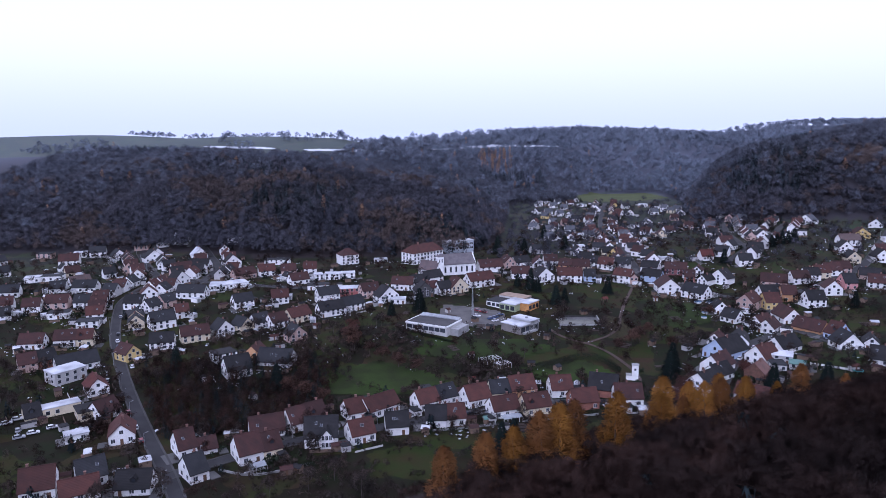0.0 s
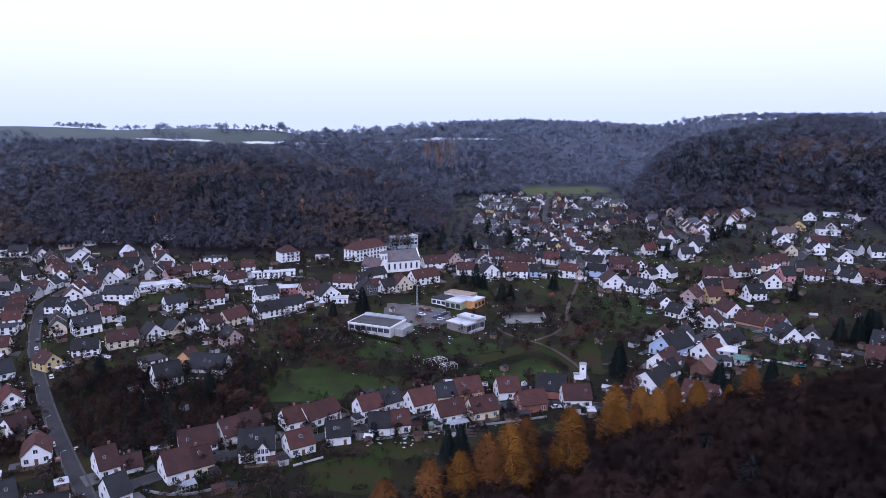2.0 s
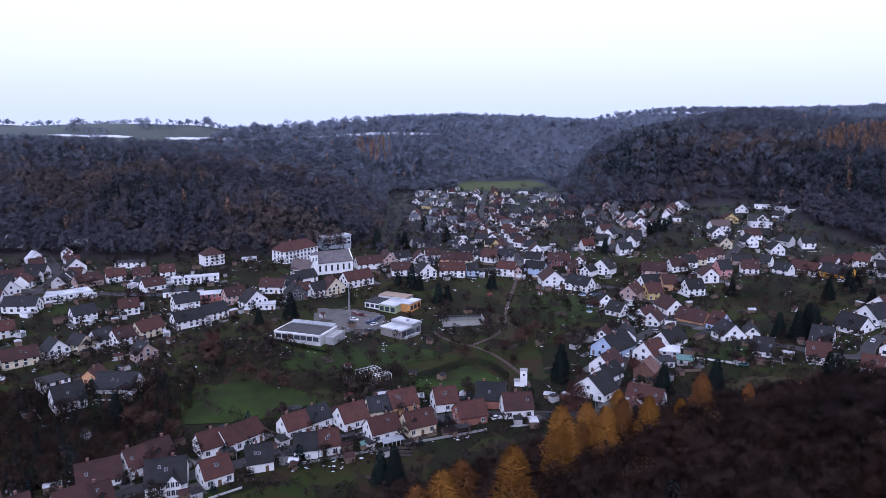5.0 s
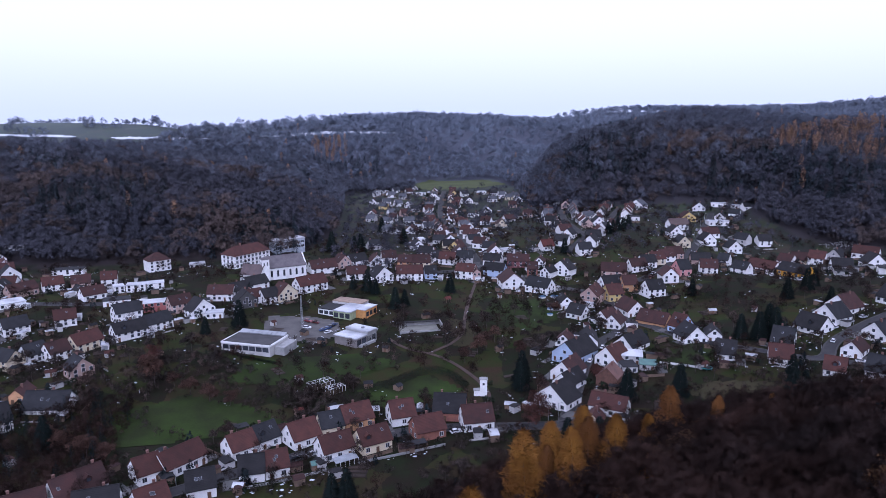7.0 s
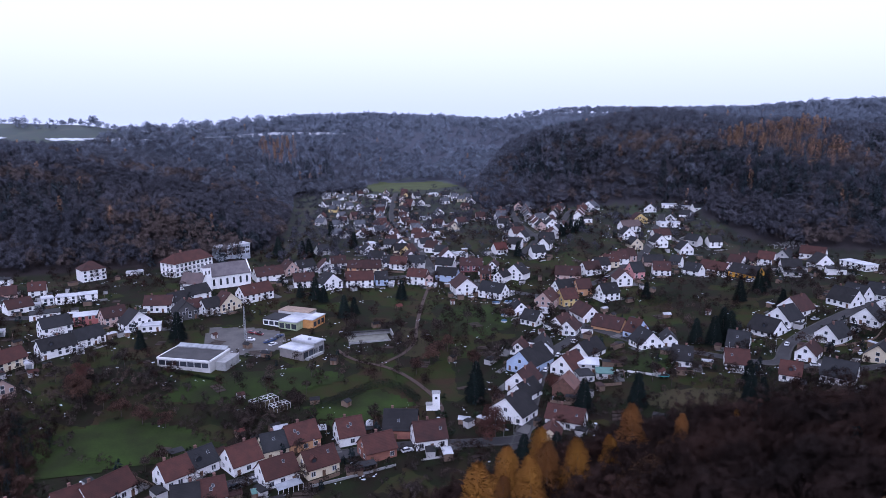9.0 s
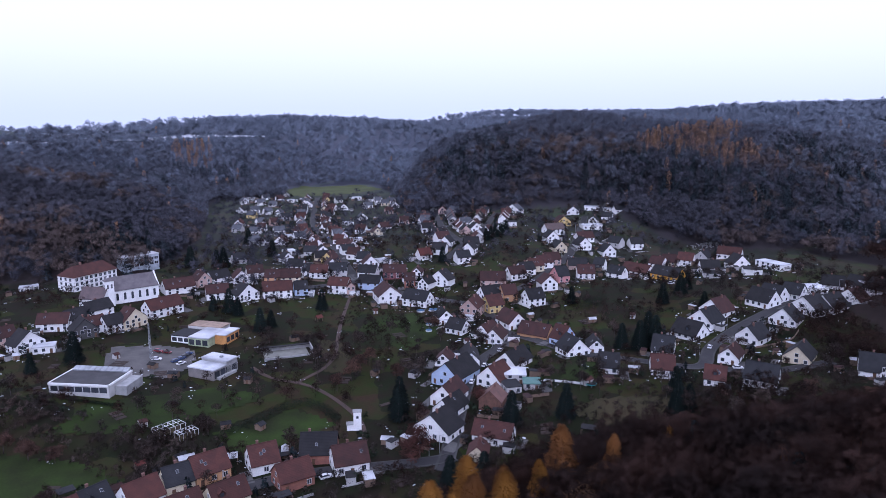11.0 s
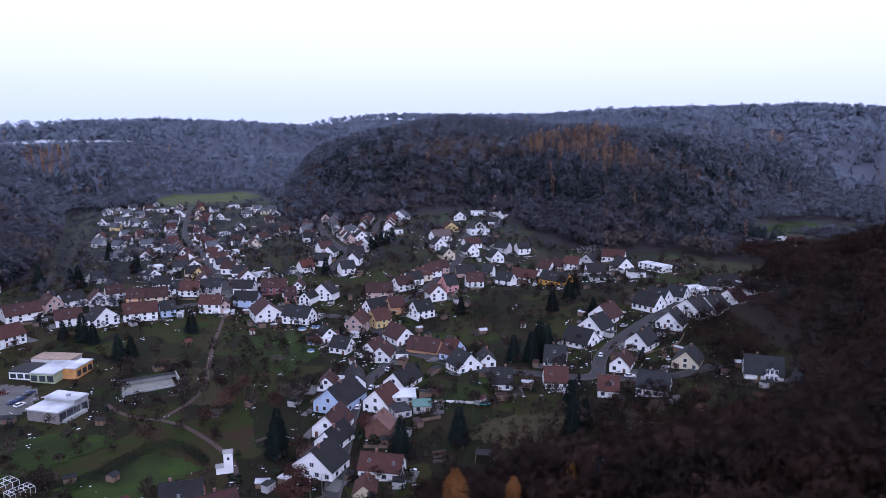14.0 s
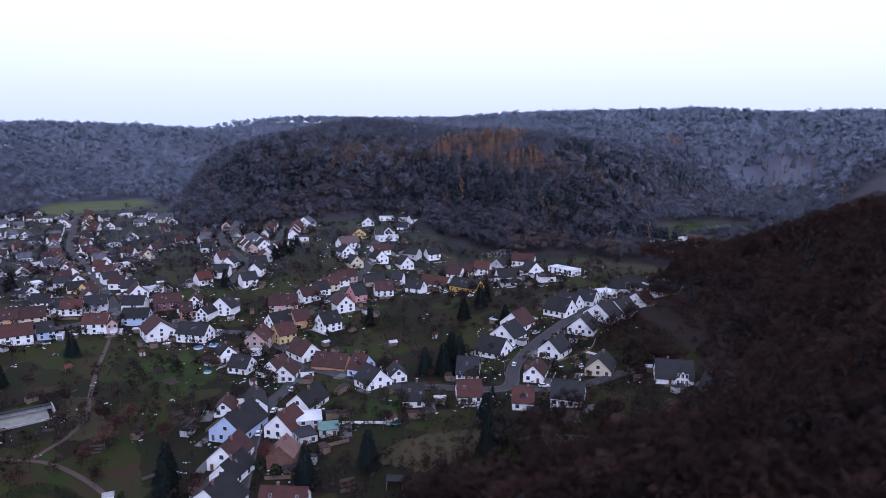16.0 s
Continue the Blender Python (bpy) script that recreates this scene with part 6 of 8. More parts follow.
def school_gym():
    ob = thing("school_gym", 41, 371, level(41, 370), -46, "grey concrete school block with white flat roofs", "school")
    block(ob, "front_block", -6.8, 6.8, -6.6, 1.5, -2, 4.2, surface("ribbed_grey_concrete", (0.21, 0.19, 0.18), (0.16, 0.15, 0.14), 0.3, 4))
    block(ob, "rear_block", -6.6, 6.9, 1.5, 8.5, -2, 5.6, CONCRETE)
    block(ob, "front_roof", -7.1, 7.1, -6.9, 1.5, 4.2, 4.7, ROOFS["w"], "frosted white flat roof")
    block(ob, "rear_roof", -6.9, 7.2, 1.5, 8.8, 5.6, 6.1, ROOFS["w"], "frosted white flat roof")
    for i in range(4):
        block(ob, "window_panel", 6.78, 6.9, -6 + i * 3.6, -3 + i * 3.6, 0.6, 3.6, PANE, "dark glass wall panel")
    block(ob, "plinth", 6.8, 8.4, -5, 6, -2, 1.0, CONCRETE, "dark concrete plinth")
    block(ob, "roof_vent", 1, 2.2, 4, 5.2, 6.1, 6.9, METAL, "metal roof vent")
    HOUSES.append((41, 370, 11))


def kindergarten():
    ob = thing("kindergarten", 40, 415, level(40, 414), -38, "low white kindergarten with green and orange frames", "kindergarten")
    green, orange = surface("green_panel", (0.42, 0.48, 0.30)), surface("orange_panel", (0.60, 0.30, 0.10))
    block(ob, "west_wing", -14, -3.5, -4, 7, -2, 3.6, WALLS["w"])
    block(ob, "west_roof", -14.3, -3.2, -4.4, 7.3, 3.6, 4.0, ROOFS["g"], "grey flat roof")
    block(ob, "middle_wing", -3.5, 7.5, -5.5, 10, -2, 3.9, green)
    block(ob, "middle_roof", -3.2, 7.9, -6, 10.3, 3.9, 4.4, ROOFS["w"], "frosted white flat roof")
    block(ob, "east_wing", 7.5, 13.5, 0, 12, -2, 4.4, orange, "orange rendered wing")
    block(ob, "east_roof", 7.9, 13.8, -0.3, 12.3, 4.4, 4.8, ROOFS["w"], "frosted white flat roof")
    block(ob, "rear_wing", -14, 4, 10, 19, -2, 4.2, WALLS["G"])
    block(ob, "rear_roof", -14.3, 4.3, 10.3, 19.3, 4.2, 4.6, surface("tan_gravel_roof", (0.36, 0.27, 0.20)), "tan gravel roof")
    for i in range(3):
        u = -2.9 + i * 3.6
        block(ob, "frame", u - 0.2, u + 3.1, -5.65, -5.52, 0.2, 3.4, green, "pale green frame")
        block(ob, "window_panel", u + 0.1, u + 2.8, -5.72, -5.66, 0.5, 3.1, PANE, "dark window panel")
    for i in range(3):
        block(ob, "window_panel", -13.4 + i * 3.3, -10.9 + i * 3.3, -4.1, -3.98, 0.9, 2.8, PANE, "dark window panel")
        block(ob, "window_panel", 13.48, 13.6, 0.8 + i * 3.8, 3.4 + i * 3.8, 0.8, 3.2, PANE, "dark window panel")
    HOUSES.append((38, 416, 19))


def old_school():
    ob = thing("old_school", -16, 536, level(-14, 532), 42, "three-storey white school with red hipped roof", "school")
    w, d, e = 30, 14, 8.6
    block(ob, "wall", -w / 2, w / 2, -d / 2, d / 2, -3, e, WALLS["w"])
    p = [(-w / 2 - 0.8, -d / 2 - 0.8, e), (w / 2 + 0.8, -d / 2 - 0.8, e), (w / 2 + 0.8, d / 2 + 0.8, e), (-w / 2 - 0.8, d / 2 + 0.8, e), (-w / 2 + 5, 0, e + 5.5), (w / 2 - 4, 0, e + 5.5)]
    part("roof", Solid().add(p, [(3, 2, 1, 0), (0, 1, 5, 4), (1, 2, 5), (2, 3, 4, 5), (3, 0, 4)]).mesh("roof", ROOFS["r"]), ob, "red tiled hipped roof")
    block(ob, "chimney", -5, -4, -0.5, 0.5, e + 4, e + 7, BRICK)
    for z in (3.7, 6.45):
        block(ob, "cornice", -w / 2 - 0.12, w / 2 + 0.12, -d / 2 - 0.12, d / 2 + 0.12, z - 0.95, z - 0.75, WALLS["G"])
    for r in range(3):
        for c in range(9):
            window(ob, -13 + c * 3.25, -d / 2, 0.7 + r * 2.75, 0, 1.7, 1.8)
        for c in range(3):
            window(ob, -w / 2, -4 + c * 4, 0.7 + r * 2.75, -90, 1.7, 1.8)
    HOUSES.append((-16, 536, 18))


def council_block():
    ob = thing("flat_roofed_block", 12, 566, level(12, 563) + 1, 28, "long pale flat-roofed building with window bands", "building")
    block(ob, "wall", -12, 12, -5, 5, -3, 7.6, surface("pale_blue_grey_panel", (0.55, 0.60, 0.66)))
    block(ob, "roof", -12.4, 12.4, -5.4, 5.4, 7.6, 8.1, ROOFS["w"], "white flat roof")
    for r in range(2):
        for c in range(7):
            window(ob, -10.3 + c * 3.4, -5, 1.2 + r * 3.2, 0, 2.6, 1.7)
    HOUSES.append((12, 566, 13))


def church():
    tan = tiled("weathered_slate_roof", (0.13, 0.115, 0.118), (0.09, 0.08, 0.085))
    ob = thing("church", 9, 494, level(8, 490), 18, "white church with squat tower and grey-brown roofs", "church")
    part("nave_wall", gable_wall(25, 14, 7.6, 6.0, True).mesh("nave_wall", WALLS["w"]), ob)
    part("nave_roof", gable_roof(25, 14, 7.6, 6.0, 0.5, 0.3, 0.0).mesh("nave_roof", tan), ob, "weathered slate roof")
    for s in (-12.5, 12.5):
        g = Solid().add([(s - 0.35, -7.3, 7.4), (s + 0.35, -7.3, 7.4), (s + 0.35, 0, 14.6), (s - 0.35, 0, 14.6), (s - 0.35, 7.3, 7.4), (s + 0.35, 7.3, 7.4),
                         (s - 0.35, 0, 7.4), (s + 0.35, 0, 7.4)], [(0, 1, 2, 3), (3, 2, 5, 4), (0, 3, 6), (6, 3, 4), (1, 7, 2), (7, 5, 2), (0, 6, 7, 1), (6, 4, 5, 7)])
        part("gable", g.mesh("gable", WALLS["w"]), ob, "raised white gable")
    for i in range(6):
        u = -10 + i * 4.0
        s = Solid().box(u - 0.65, u + 0.65, -7.06, -6.94, 1.8, 5.2)
        ring = [(u + 0.65 * math.cos(math.pi * k / 6), -7.06, 5.2 + 0.65 * math.sin(math.pi * k / 6)) for k in range(7)]
        s.add(ring, [tuple(range(7))])
        part("arched_window", s.mesh("arched_window", PANE), ob, "dark round-arched window")
    for i in range(7):
        u = -12 + i * 4.0
        block(ob, "buttress", u - 0.3, u + 0.3, -7.5, -7.0, -2, 6.8, WALLS["w"])
    t = part("tower", Solid().box(-16.5, -12.0, -9.5, -5.0, -2, 13.8).mesh("tower", WALLS["w"]), ob, "white square tower")
    p = [(-16.8, -9.8, 13.8), (-11.7, -9.8, 13.8), (-11.7, -4.7, 13.8), (-16.8, -4.7, 13.8), (-14.25, -7.25, 15.4)]
    part("tower_roof", Solid().add(p, [(3, 2, 1, 0), (0, 1, 4), (1, 2, 4), (2, 3, 4), (3, 0, 4)]).mesh("tower_roof", tan), ob)
    for a in (-1.0, 1.0):
        window(ob, -14.2 + a, -9.5, 9.8, 0, 0.8, 2.2)
        window(ob, -16.5, -7.2 + a, 9.8, -90, 0.8, 2.2)
    part("west_wing", gable_wall(14, 10, 5.2, 5.2, True).mesh("west_wing", WALLS["w"]), ob, at=pose(-20, -4, 0, 0, 0, -48))
    part("west_roof", gable_roof(14, 10, 5.2, 5.2).mesh("west_roof", tiled("brown_grey_tiles", (0.11, 0.08, 0.078), (0.075, 0.06, 0.06))), ob, "brown-grey roof", at=pose(-20, -4, 0, 0, 0, -48))
    for i in range(5):
        q = pose(-20, -4, 0, 0, 0, -48) @ pose(-5 + i * 2.5, -5, 1.4)
        f, pn = window_meshes(0.8, 2.0)
        part("pane", pn, part("window", f, ob, at=q))
    HOUSES.append((6, 492, 19))


def transformer_tower():
    ob = thing("transformer_tower", 84.5, 297, level(84, 297), -15, "slim white transformer tower with grey cap", "tower")
    block(ob, "shaft", -1.4, 1.4, -1.4, 1.4, -2, 6.9, WALLS["w"])
    p = [(-1.65, -1.65, 6.9), (1.65, -1.65, 6.9), (1.65, 1.65, 6.9), (-1.65, 1.65, 6.9), (-0.5, 0, 7.6), (0.5, 0, 7.6)]
    part("cap", Solid().add(p, [(3, 2, 1, 0), (0, 1, 5, 4), (1, 2, 5), (2, 3, 4, 5), (3, 0, 4)]).mesh("cap", CONCRETE), ob, "grey roof cap")
    block(ob, "vent", -0.4, 0.4, -1.48, -1.38, 4.6, 5.5, PANE, "dark vent opening")
    block(ob, "annexe", -3.8, -1.4, -1.2, 1.2, -2, 2.2, WALLS["w"])
    block(ob, "annexe_roof", -4.0, -1.4, -1.4, 1.4, 2.2, 2.4, CONCRETE)
    HOUSES.append((84, 297, 5))


def radio_mast():
    ob = thing("lattice_mast", 17, 399, level(17, 399), 20, "slim pale lattice mast beside the car park", "mast")
    for i in range(3):
        a = 2 * math.pi * i / 3
        c, s = math.cos(a), math.sin(a)
        part("leg", Solid().tube((0.7 * c, 0.7 * s, -0.5), (0.25 * c, 0.25 * s, 17), 0.10, 0.07, 5).mesh("leg", METAL), ob)
    for k in range(12):
        h0, h1 = k * 1.4, (k + 1) * 1.4
        r0, r1 = 0.7 - 0.45 * h0 / 17, 0.7 - 0.45 * h1 / 17
        for i in range(3):
            a, b = 2 * math.pi * i / 3, 2 * math.pi * (i + 1) / 3
            part("brace", Solid().tube((r0 * math.cos(a), r0 * math.sin(a), h0), (r1 * math.cos(b), r1 * math.sin(b), h1), 0.05, 0.05, 4).mesh("brace", METAL), ob)


def walled_court():
    ob = thing("walled_court", 75, 383, level(75, 383), -3, "pale low-walled court with a lean-to roof", "court")
    block(ob, "slab", -10, 10, -5, 6, -1.2, 0.35, surface("pale_sand_slab", (0.20, 0.20, 0.17), (0.14, 0.14, 0.12), 0.3, 3))
    block(ob, "back_wall", -11, 12, 6, 6.4, -1.2, 2.4, CONCRETE)
    block(ob, "side_wall", 11.6, 12, -5, 6, -1.2, 3.0, CONCRETE)
    block(ob, "front_wall", -10.4, 10.4, -5.4, -5, -1.2, 0.8, CONCRETE, "grey front wall")
    block(ob, "lean_to", -11, 12, 4.2, 6.4, 2.4, 2.6, ROOFS["k"], "dark lean-to roof")
    HOUSES.append((75, 383, 12))


def greenhouse(x, y, turn, w, d, h=2.2):
    ob = thing("greenhouse", x, y, level(x, y), turn, "white-framed garden greenhouse with open panes", "greenhouse", "garden greenhouses")
    for i in range(6):
        u = -w / 2 + w * i / 5
        for v in (-d / 2, d / 2):
            block(ob, "post", u - 0.08, u + 0.08, v - 0.08, v + 0.08, -0.5, h, FRAME)
        block(ob, "rafter", u - 0.09, u + 0.09, -d / 2, d / 2, h, h + 0.12, FRAME)
    for v in (-d / 2, 0, d / 2):
        block(ob, "rail", -w / 2, w / 2, v - 0.09, v + 0.09, h + 0.12, h + 0.24, FRAME)
    block(ob, "bed", -w / 2, w / 2, -d / 2, d / 2, -0.5, 0.3, DRY)


sports_hall()
school_gym()
kindergarten()
old_school()
council_block()
church()
transformer_tower()
radio_mast()
walled_court()
greenhouse(22, 321, 28, 10, 5)
greenhouse(27.5, 315, 25, 7, 4)

# ---- vegetation ----
def unit(v):
    return v / (np.linalg.norm(v, axis=-1, keepdims=True) + 1e-9)


def sprays(rng, n, shape, length, width, rise, droop=0.0, loose=0.35, shell=0.5):
    """n thin twig sprays: shape(u) gives height and greatest radius for u from 0 to 1. Gives corners, faces and the crown's way out at each corner."""
    u = rng.random(n)
    h, r = shape(u)
    a, s = rng.random(n) * 2 * np.pi, rng.random(n) ** shell
    out = np.stack([np.cos(a), np.sin(a), 0 * a], 1)
    base = out * (r * s)[:, None] + np.stack([0 * h, 0 * h, h], 1)
    way = unit(out * (0.55 + 0.5 * s)[:, None] + np.array([0, 0, rise]) + rng.normal(0, loose, (n, 3)) - np.array([0, 0, droop]))
    side = unit(np.cross(way, rng.normal(0, 1, (n, 3))))
    ln, wd = length * rng.uniform(0.6, 1.3, n)[:, None], width * rng.uniform(0.6, 1.4, n)[:, None]
    v = np.stack([base - side * wd / 2, base + side * wd / 2, base + way * ln], 1).reshape(-1, 3)
    return v, np.arange(3 * n).reshape(-1, 3), np.repeat(unit(out + np.array([0, 0, 0.45])), 3, 0)


def lobes(rng, count, h, r, low=0.45):
    """Rounded masses of one crown: their centres and radii."""
    a = np.arange(count) * 2.4 + rng.random() * 6
    d = r * 0.62 * np.sqrt((np.arange(count) + 0.3) / count)
    z = h * (low + (0.86 - low) * rng.random(count) * (1 - 0.35 * d / r))
    c = np.stack([d * np.cos(a), d * np.sin(a), z], 1)
    c[0] = (0, 0, h * 0.8)
    q = r * rng.uniform(0.38, 0.58, count)
    return c, np.stack([q, q, q * rng.uniform(0.8, 1.15, count)], 1)


def clumps(rng, n, masses, leaf, stretch=1.0, loose=0.5, lift=0.0, deep=0.45):
    """n small facets over rounded masses: twig tips or leaf tufts. stretch draws them out along their growth."""
    c, r = masses
    w = r[:, 0] ** 2
    k = rng.choice(len(c), n, p=w / w.sum())
    d = unit(rng.normal(0, 1, (n, 3)))
    d[:, 2] = np.where((d[:, 2] < -0.3) & (rng.random(n) < 0.75), -d[:, 2], d[:, 2])
    base = c[k] + d * r[k] * (rng.random((n, 1)) ** deep * 0.95 + 0.1)
    heart = np.array([0, 0, c[:, 2].mean() * 0.8])
    if stretch > 2:
        e1 = unit(d + np.array([0, 0, lift]) + rng.normal(0, loose, (n, 3)))
        e2 = unit(np.cross(e1, rng.normal(0, 1, (n, 3))))
    else:
        flat = unit(d + rng.normal(0, loose, (n, 3)))
        e1 = unit(np.cross(flat, rng.normal(0, 1, (n, 3))))
        e2 = np.cross(flat, e1)
    s = leaf * rng.uniform(0.55, 1.35, (n, 1))
    v = np.stack([base + e1 * s * stretch, base - e1 * s * 0.5 * min(stretch, 1.2) + e2 * s * 0.8, base - e1 * s * 0.4 * min(stretch, 1.2) - e2 * s * 0.75], 1)
    out = unit(0.6 * d + 0.6 * unit(base - heart) + np.array([0, 0, 0.75]))
    return v.reshape(-1, 3), np.arange(3 * n).reshape(-1, 3), np.repeat(out, 3, 0)


def together(*pieces):
    v, f, n, k = [], [], [], 0
    for a, b, c in pieces:
        v.append(a)
        f.append(b + k)
        n.append(c)
        k += len(a)
    return np.concatenate(v), np.concatenate(f), np.concatenate(n)


def stem(rng, height, radius, limbs, spread):
    """A tapered trunk that leans a little, with rising limbs."""
    s = Solid()
    p = [(0, 0, -0.6), (rng.normal(0, 0.1), rng.normal(0, 0.1), height * 0.35), (rng.normal(0, 0.25), rng.normal(0, 0.25), height * 0.72), (rng.normal(0, 0.4), rng.normal(0, 0.4), height)]
    for k, (a, b) in enumerate(((1.25, 0.8), (0.8, 0.5), (0.5, 0.12))):
        s.tube(p[k], p[k + 1], radius * a, radius * b, 6)
    for i in range(limbs):
        u, a = rng.uniform(0.1, 0.8), rng.uniform(0, 2 * math.pi)
        c = Vector(p[1]).lerp(Vector(p[3]), u)
        e = c + Vector((math.cos(a) * spread * rng.uniform(0.6, 1), math.sin(a) * spread * rng.uniform(0.6, 1), height * rng.uniform(0.12, 0.3)))
        s.tube(c, e, radius * 0.5 * (1 - 0.5 * u), radius * 0.12, 4)
    return s


def cone_shape(h, r, low=0.06):
    return lambda u: (h * (low + (0.96 - low) * (1 - np.sqrt(1 - u * 0.985))), r * np.sqrt(1 - u * 0.985) * (0.82 + 0.18 * np.sin(u * 61)))


def egg_shape(h, r):
    return lambda u: (h * (0.05 + 0.93 * u), r * (1 - u) ** 0.52 * np.clip(0.4 + 1.5 * u, 0, 1) * (0.86 + 0.14 * np.sin(u * 23 + 1)))


def tree_kind(kind, seed, fine):
    """Crown arrays and trunk for a tree of unit kind: 12 m bare tree, 15 m fir, 22 m larch, 3 m shrub."""
    rng = np.random.default_rng(seed)
    if kind == "bare":
        mass = lobes(rng, 7 if fine < 150 else 9, 12, 5.2 if fine < 150 else 4.4)
        if fine < 150:
            big = 2.0 if fine < 50 else 1.45
            crown = clumps(rng, fine, mass, big, 1.0, 0.35, 0, 0.3)
        else:
            big = 0.8 if fine > 300 else 1.0
            crown = together(clumps(rng, int(fine * 0.8), mass, big, 1.0, 0.7), clumps(rng, int(fine * 0.2), mass, 0.03, 38, 0.5, 0.7))
        trunk = stem(rng, 10, 0.15, 5 if fine > 150 else 0, 2.8)
    elif kind == "leafy":
        crown = clumps(rng, fine, lobes(rng, 10, 12, 4.6, 0.35), 0.2, 1.0, 0.9)
        trunk = stem(rng, 9.5, 0.14, 4, 2.6)
    elif kind == "fir":
        crown = sprays(rng, fine, cone_shape(15, 3.4), 0.9 if fine > 300 else 1.7, 0.26 if fine > 300 else 1.5, 0.0, 0.5, 0.3, 0.4)
        trunk = stem(rng, 13, 0.2, 0, 1)
    elif kind == "larch":
        crown = sprays(rng, fine, egg_shape(22, 4.5), 0.8 if fine > 300 else 1.8, 0.12 if fine > 300 else 1.3, 0.4, 0.0, 0.9, 0.6)
        trunk = stem(rng, 20.5, 0.2, 0, 2.6)
    else:
        mass = lobes(rng, 5, 2.6, 1.9, 0.25)
        crown = together(clumps(rng, fine // 2, mass, 0.6, 1.0, 0.4, 0, 0.25), clumps(rng, fine // 2, mass, 0.45, 1.4, 0.6, 0.5))
        trunk = Solid()
    return crown, trunk


def leafed(me, out, tint=None):
    """Gives a crown's mesh the way out at each corner, and a shade of its own for each tree."""
    me.attributes.new("way_out", "FLOAT_VECTOR", "POINT").data.foreach_set("vector", np.ascontiguousarray(out, np.float32).ravel())
    if tint is not None:
        me.attributes.new("tree_shade", "FLOAT", "POINT").data.foreach_set("value", np.ascontiguousarray(tint, np.float32))
    return me


def woods(name, kinds, x, y, size, material, label, category, seed, trunks=False):
    """A stand of many trees as one mesh."""
    rng = np.random.default_rng(seed)
    z, verts, faces, outs, tints, k = ground_height(x, y), [], [], [], [], 0
    pick, yaw, shade = rng.integers(0, len(kinds), len(x)), rng.random(len(x)) * 2 * np.pi, rng.random(len(x))
    for n, ((v, f, o), trunk) in enumerate(kinds):
        if trunks and trunk.v:
            tv = np.array(trunk.v)
            tf = np.array([t for q in trunk.f for t in ((q[0], q[1], q[2]),) + (((q[0], q[2], q[3]),) if len(q) == 4 else ())])
            f = np.concatenate([f, tf + len(v)])
            v = np.concatenate([v, tv])
            o = np.concatenate([o, unit(tv * np.array([1, 1, 0]) + np.array([0, 0, 0.02]))])
        i = np.flatnonzero(pick == n)
        c, s = np.cos(yaw[i])[:, None], np.sin(yaw[i])[:, None]
        sx = size[i][:, None] * rng.uniform(0.85, 1.2, len(i))[:, None]
        p = np.stack([(v[:, 0] * c - v[:, 1] * s) * sx + x[i][:, None], (v[:, 0] * s + v[:, 1] * c) * sx + y[i][:, None], v[:, 2] * size[i][:, None] + z[i][:, None]], -1)
        verts.append(p.reshape(-1, 3))
        outs.append(np.stack([o[:, 0] * c - o[:, 1] * s, o[:, 0] * s + o[:, 1] * c, 0 * c + o[:, 2]], -1).reshape(-1, 3))
        tints.append(np.repeat(shade[i], len(v)))
        faces.append((f[None] + (np.arange(len(i)) * len(v))[:, None, None] + k).reshape(-1, 3))
        k += len(i) * len(v)
    me = leafed(triangles(name, np.concatenate(verts), np.concatenate(faces), material), np.concatenate(outs), np.concatenate(tints))
    return tagged(new(name, me), label, category, kind="stuff")


def scatter(rng, x0, x1, y0, y1, gap):
    """Places on a jittered grid."""
    gx, gy = np.meshgrid(np.arange(x0, x1, gap), np.arange(y0, y1, gap))
    gx, gy = gx.ravel() + rng.uniform(-0.5, 0.5, gx.size) * gap, gy.ravel() + rng.uniform(-0.5, 0.5, gx.size) * gap
    return gx, gy


def blotch(x, y, s, k):
    return np.sin(x / s + k) * np.cos(y / (0.8 * s) + 2 * k) + 0.5 * np.sin((x + y) / (0.45 * s) + 3 * k)


def near_spot(x, y, spots):
    """Whether places lie in one of the ovals (x, y, half width, half depth)."""
    return np.any([np.hypot((x - a) / p, (y - b) / q) < 1 for a, b, p, q in spots], 0)


rng = np.random.default_rng(11)
BARE_FAR = [tree_kind("bare", s, 84) for s in range(6)]
BARE_FARTHEST = [tree_kind("bare", s, 48) for s in range(90, 94)]
BARE_NEAR = [tree_kind("bare", s, 340) for s in range(10, 15)]
BARE_MID = [tree_kind("bare", s, 160) for s in range(70, 74)]
FIR_FAR = [tree_kind("fir", s, 90) for s in range(3)]
LARCH_FAR_KIND = [tree_kind("larch", s, 110) for s in range(3)]

# Woods on the far hills: bare crowns, with stands of firs and rusty larches.
fx, fy = scatter(rng, -480, 900, 400, 1150, 7.6)
gx, gy = scatter(rng, -450, 1500, 1150, 1750, 15)
hx, hy = scatter(rng, 900, 1700, 150, 1150, 13)
ex, ey = scatter(rng, -450, 700, 400, 1000, 7.0)
rim = edge_distance(ex, ey, VALLEY_NORTH) < 70
ex, ey = ex[rim], ey[rim]
kx, ky = scatter(rng, 250, 1500, 1750, 2350, 24)
far_off = np.concatenate([np.zeros(len(fx) + len(ex), bool), np.ones(len(gx) + len(hx) + len(kx), bool)])
fx, fy = np.concatenate([fx, ex, gx, hx, kx]), np.concatenate([fy, ey, gy, hy, ky])
keep = wooded(fx, fy) & ((edge_distance(fx, fy, VALLEY_NORTH) < edge_distance(fx, fy, VALLEY_SOUTH)) | (fx > 560) | (in_valley(fx, fy)))
fx, fy, far_off = fx[keep], fy[keep], far_off[keep]
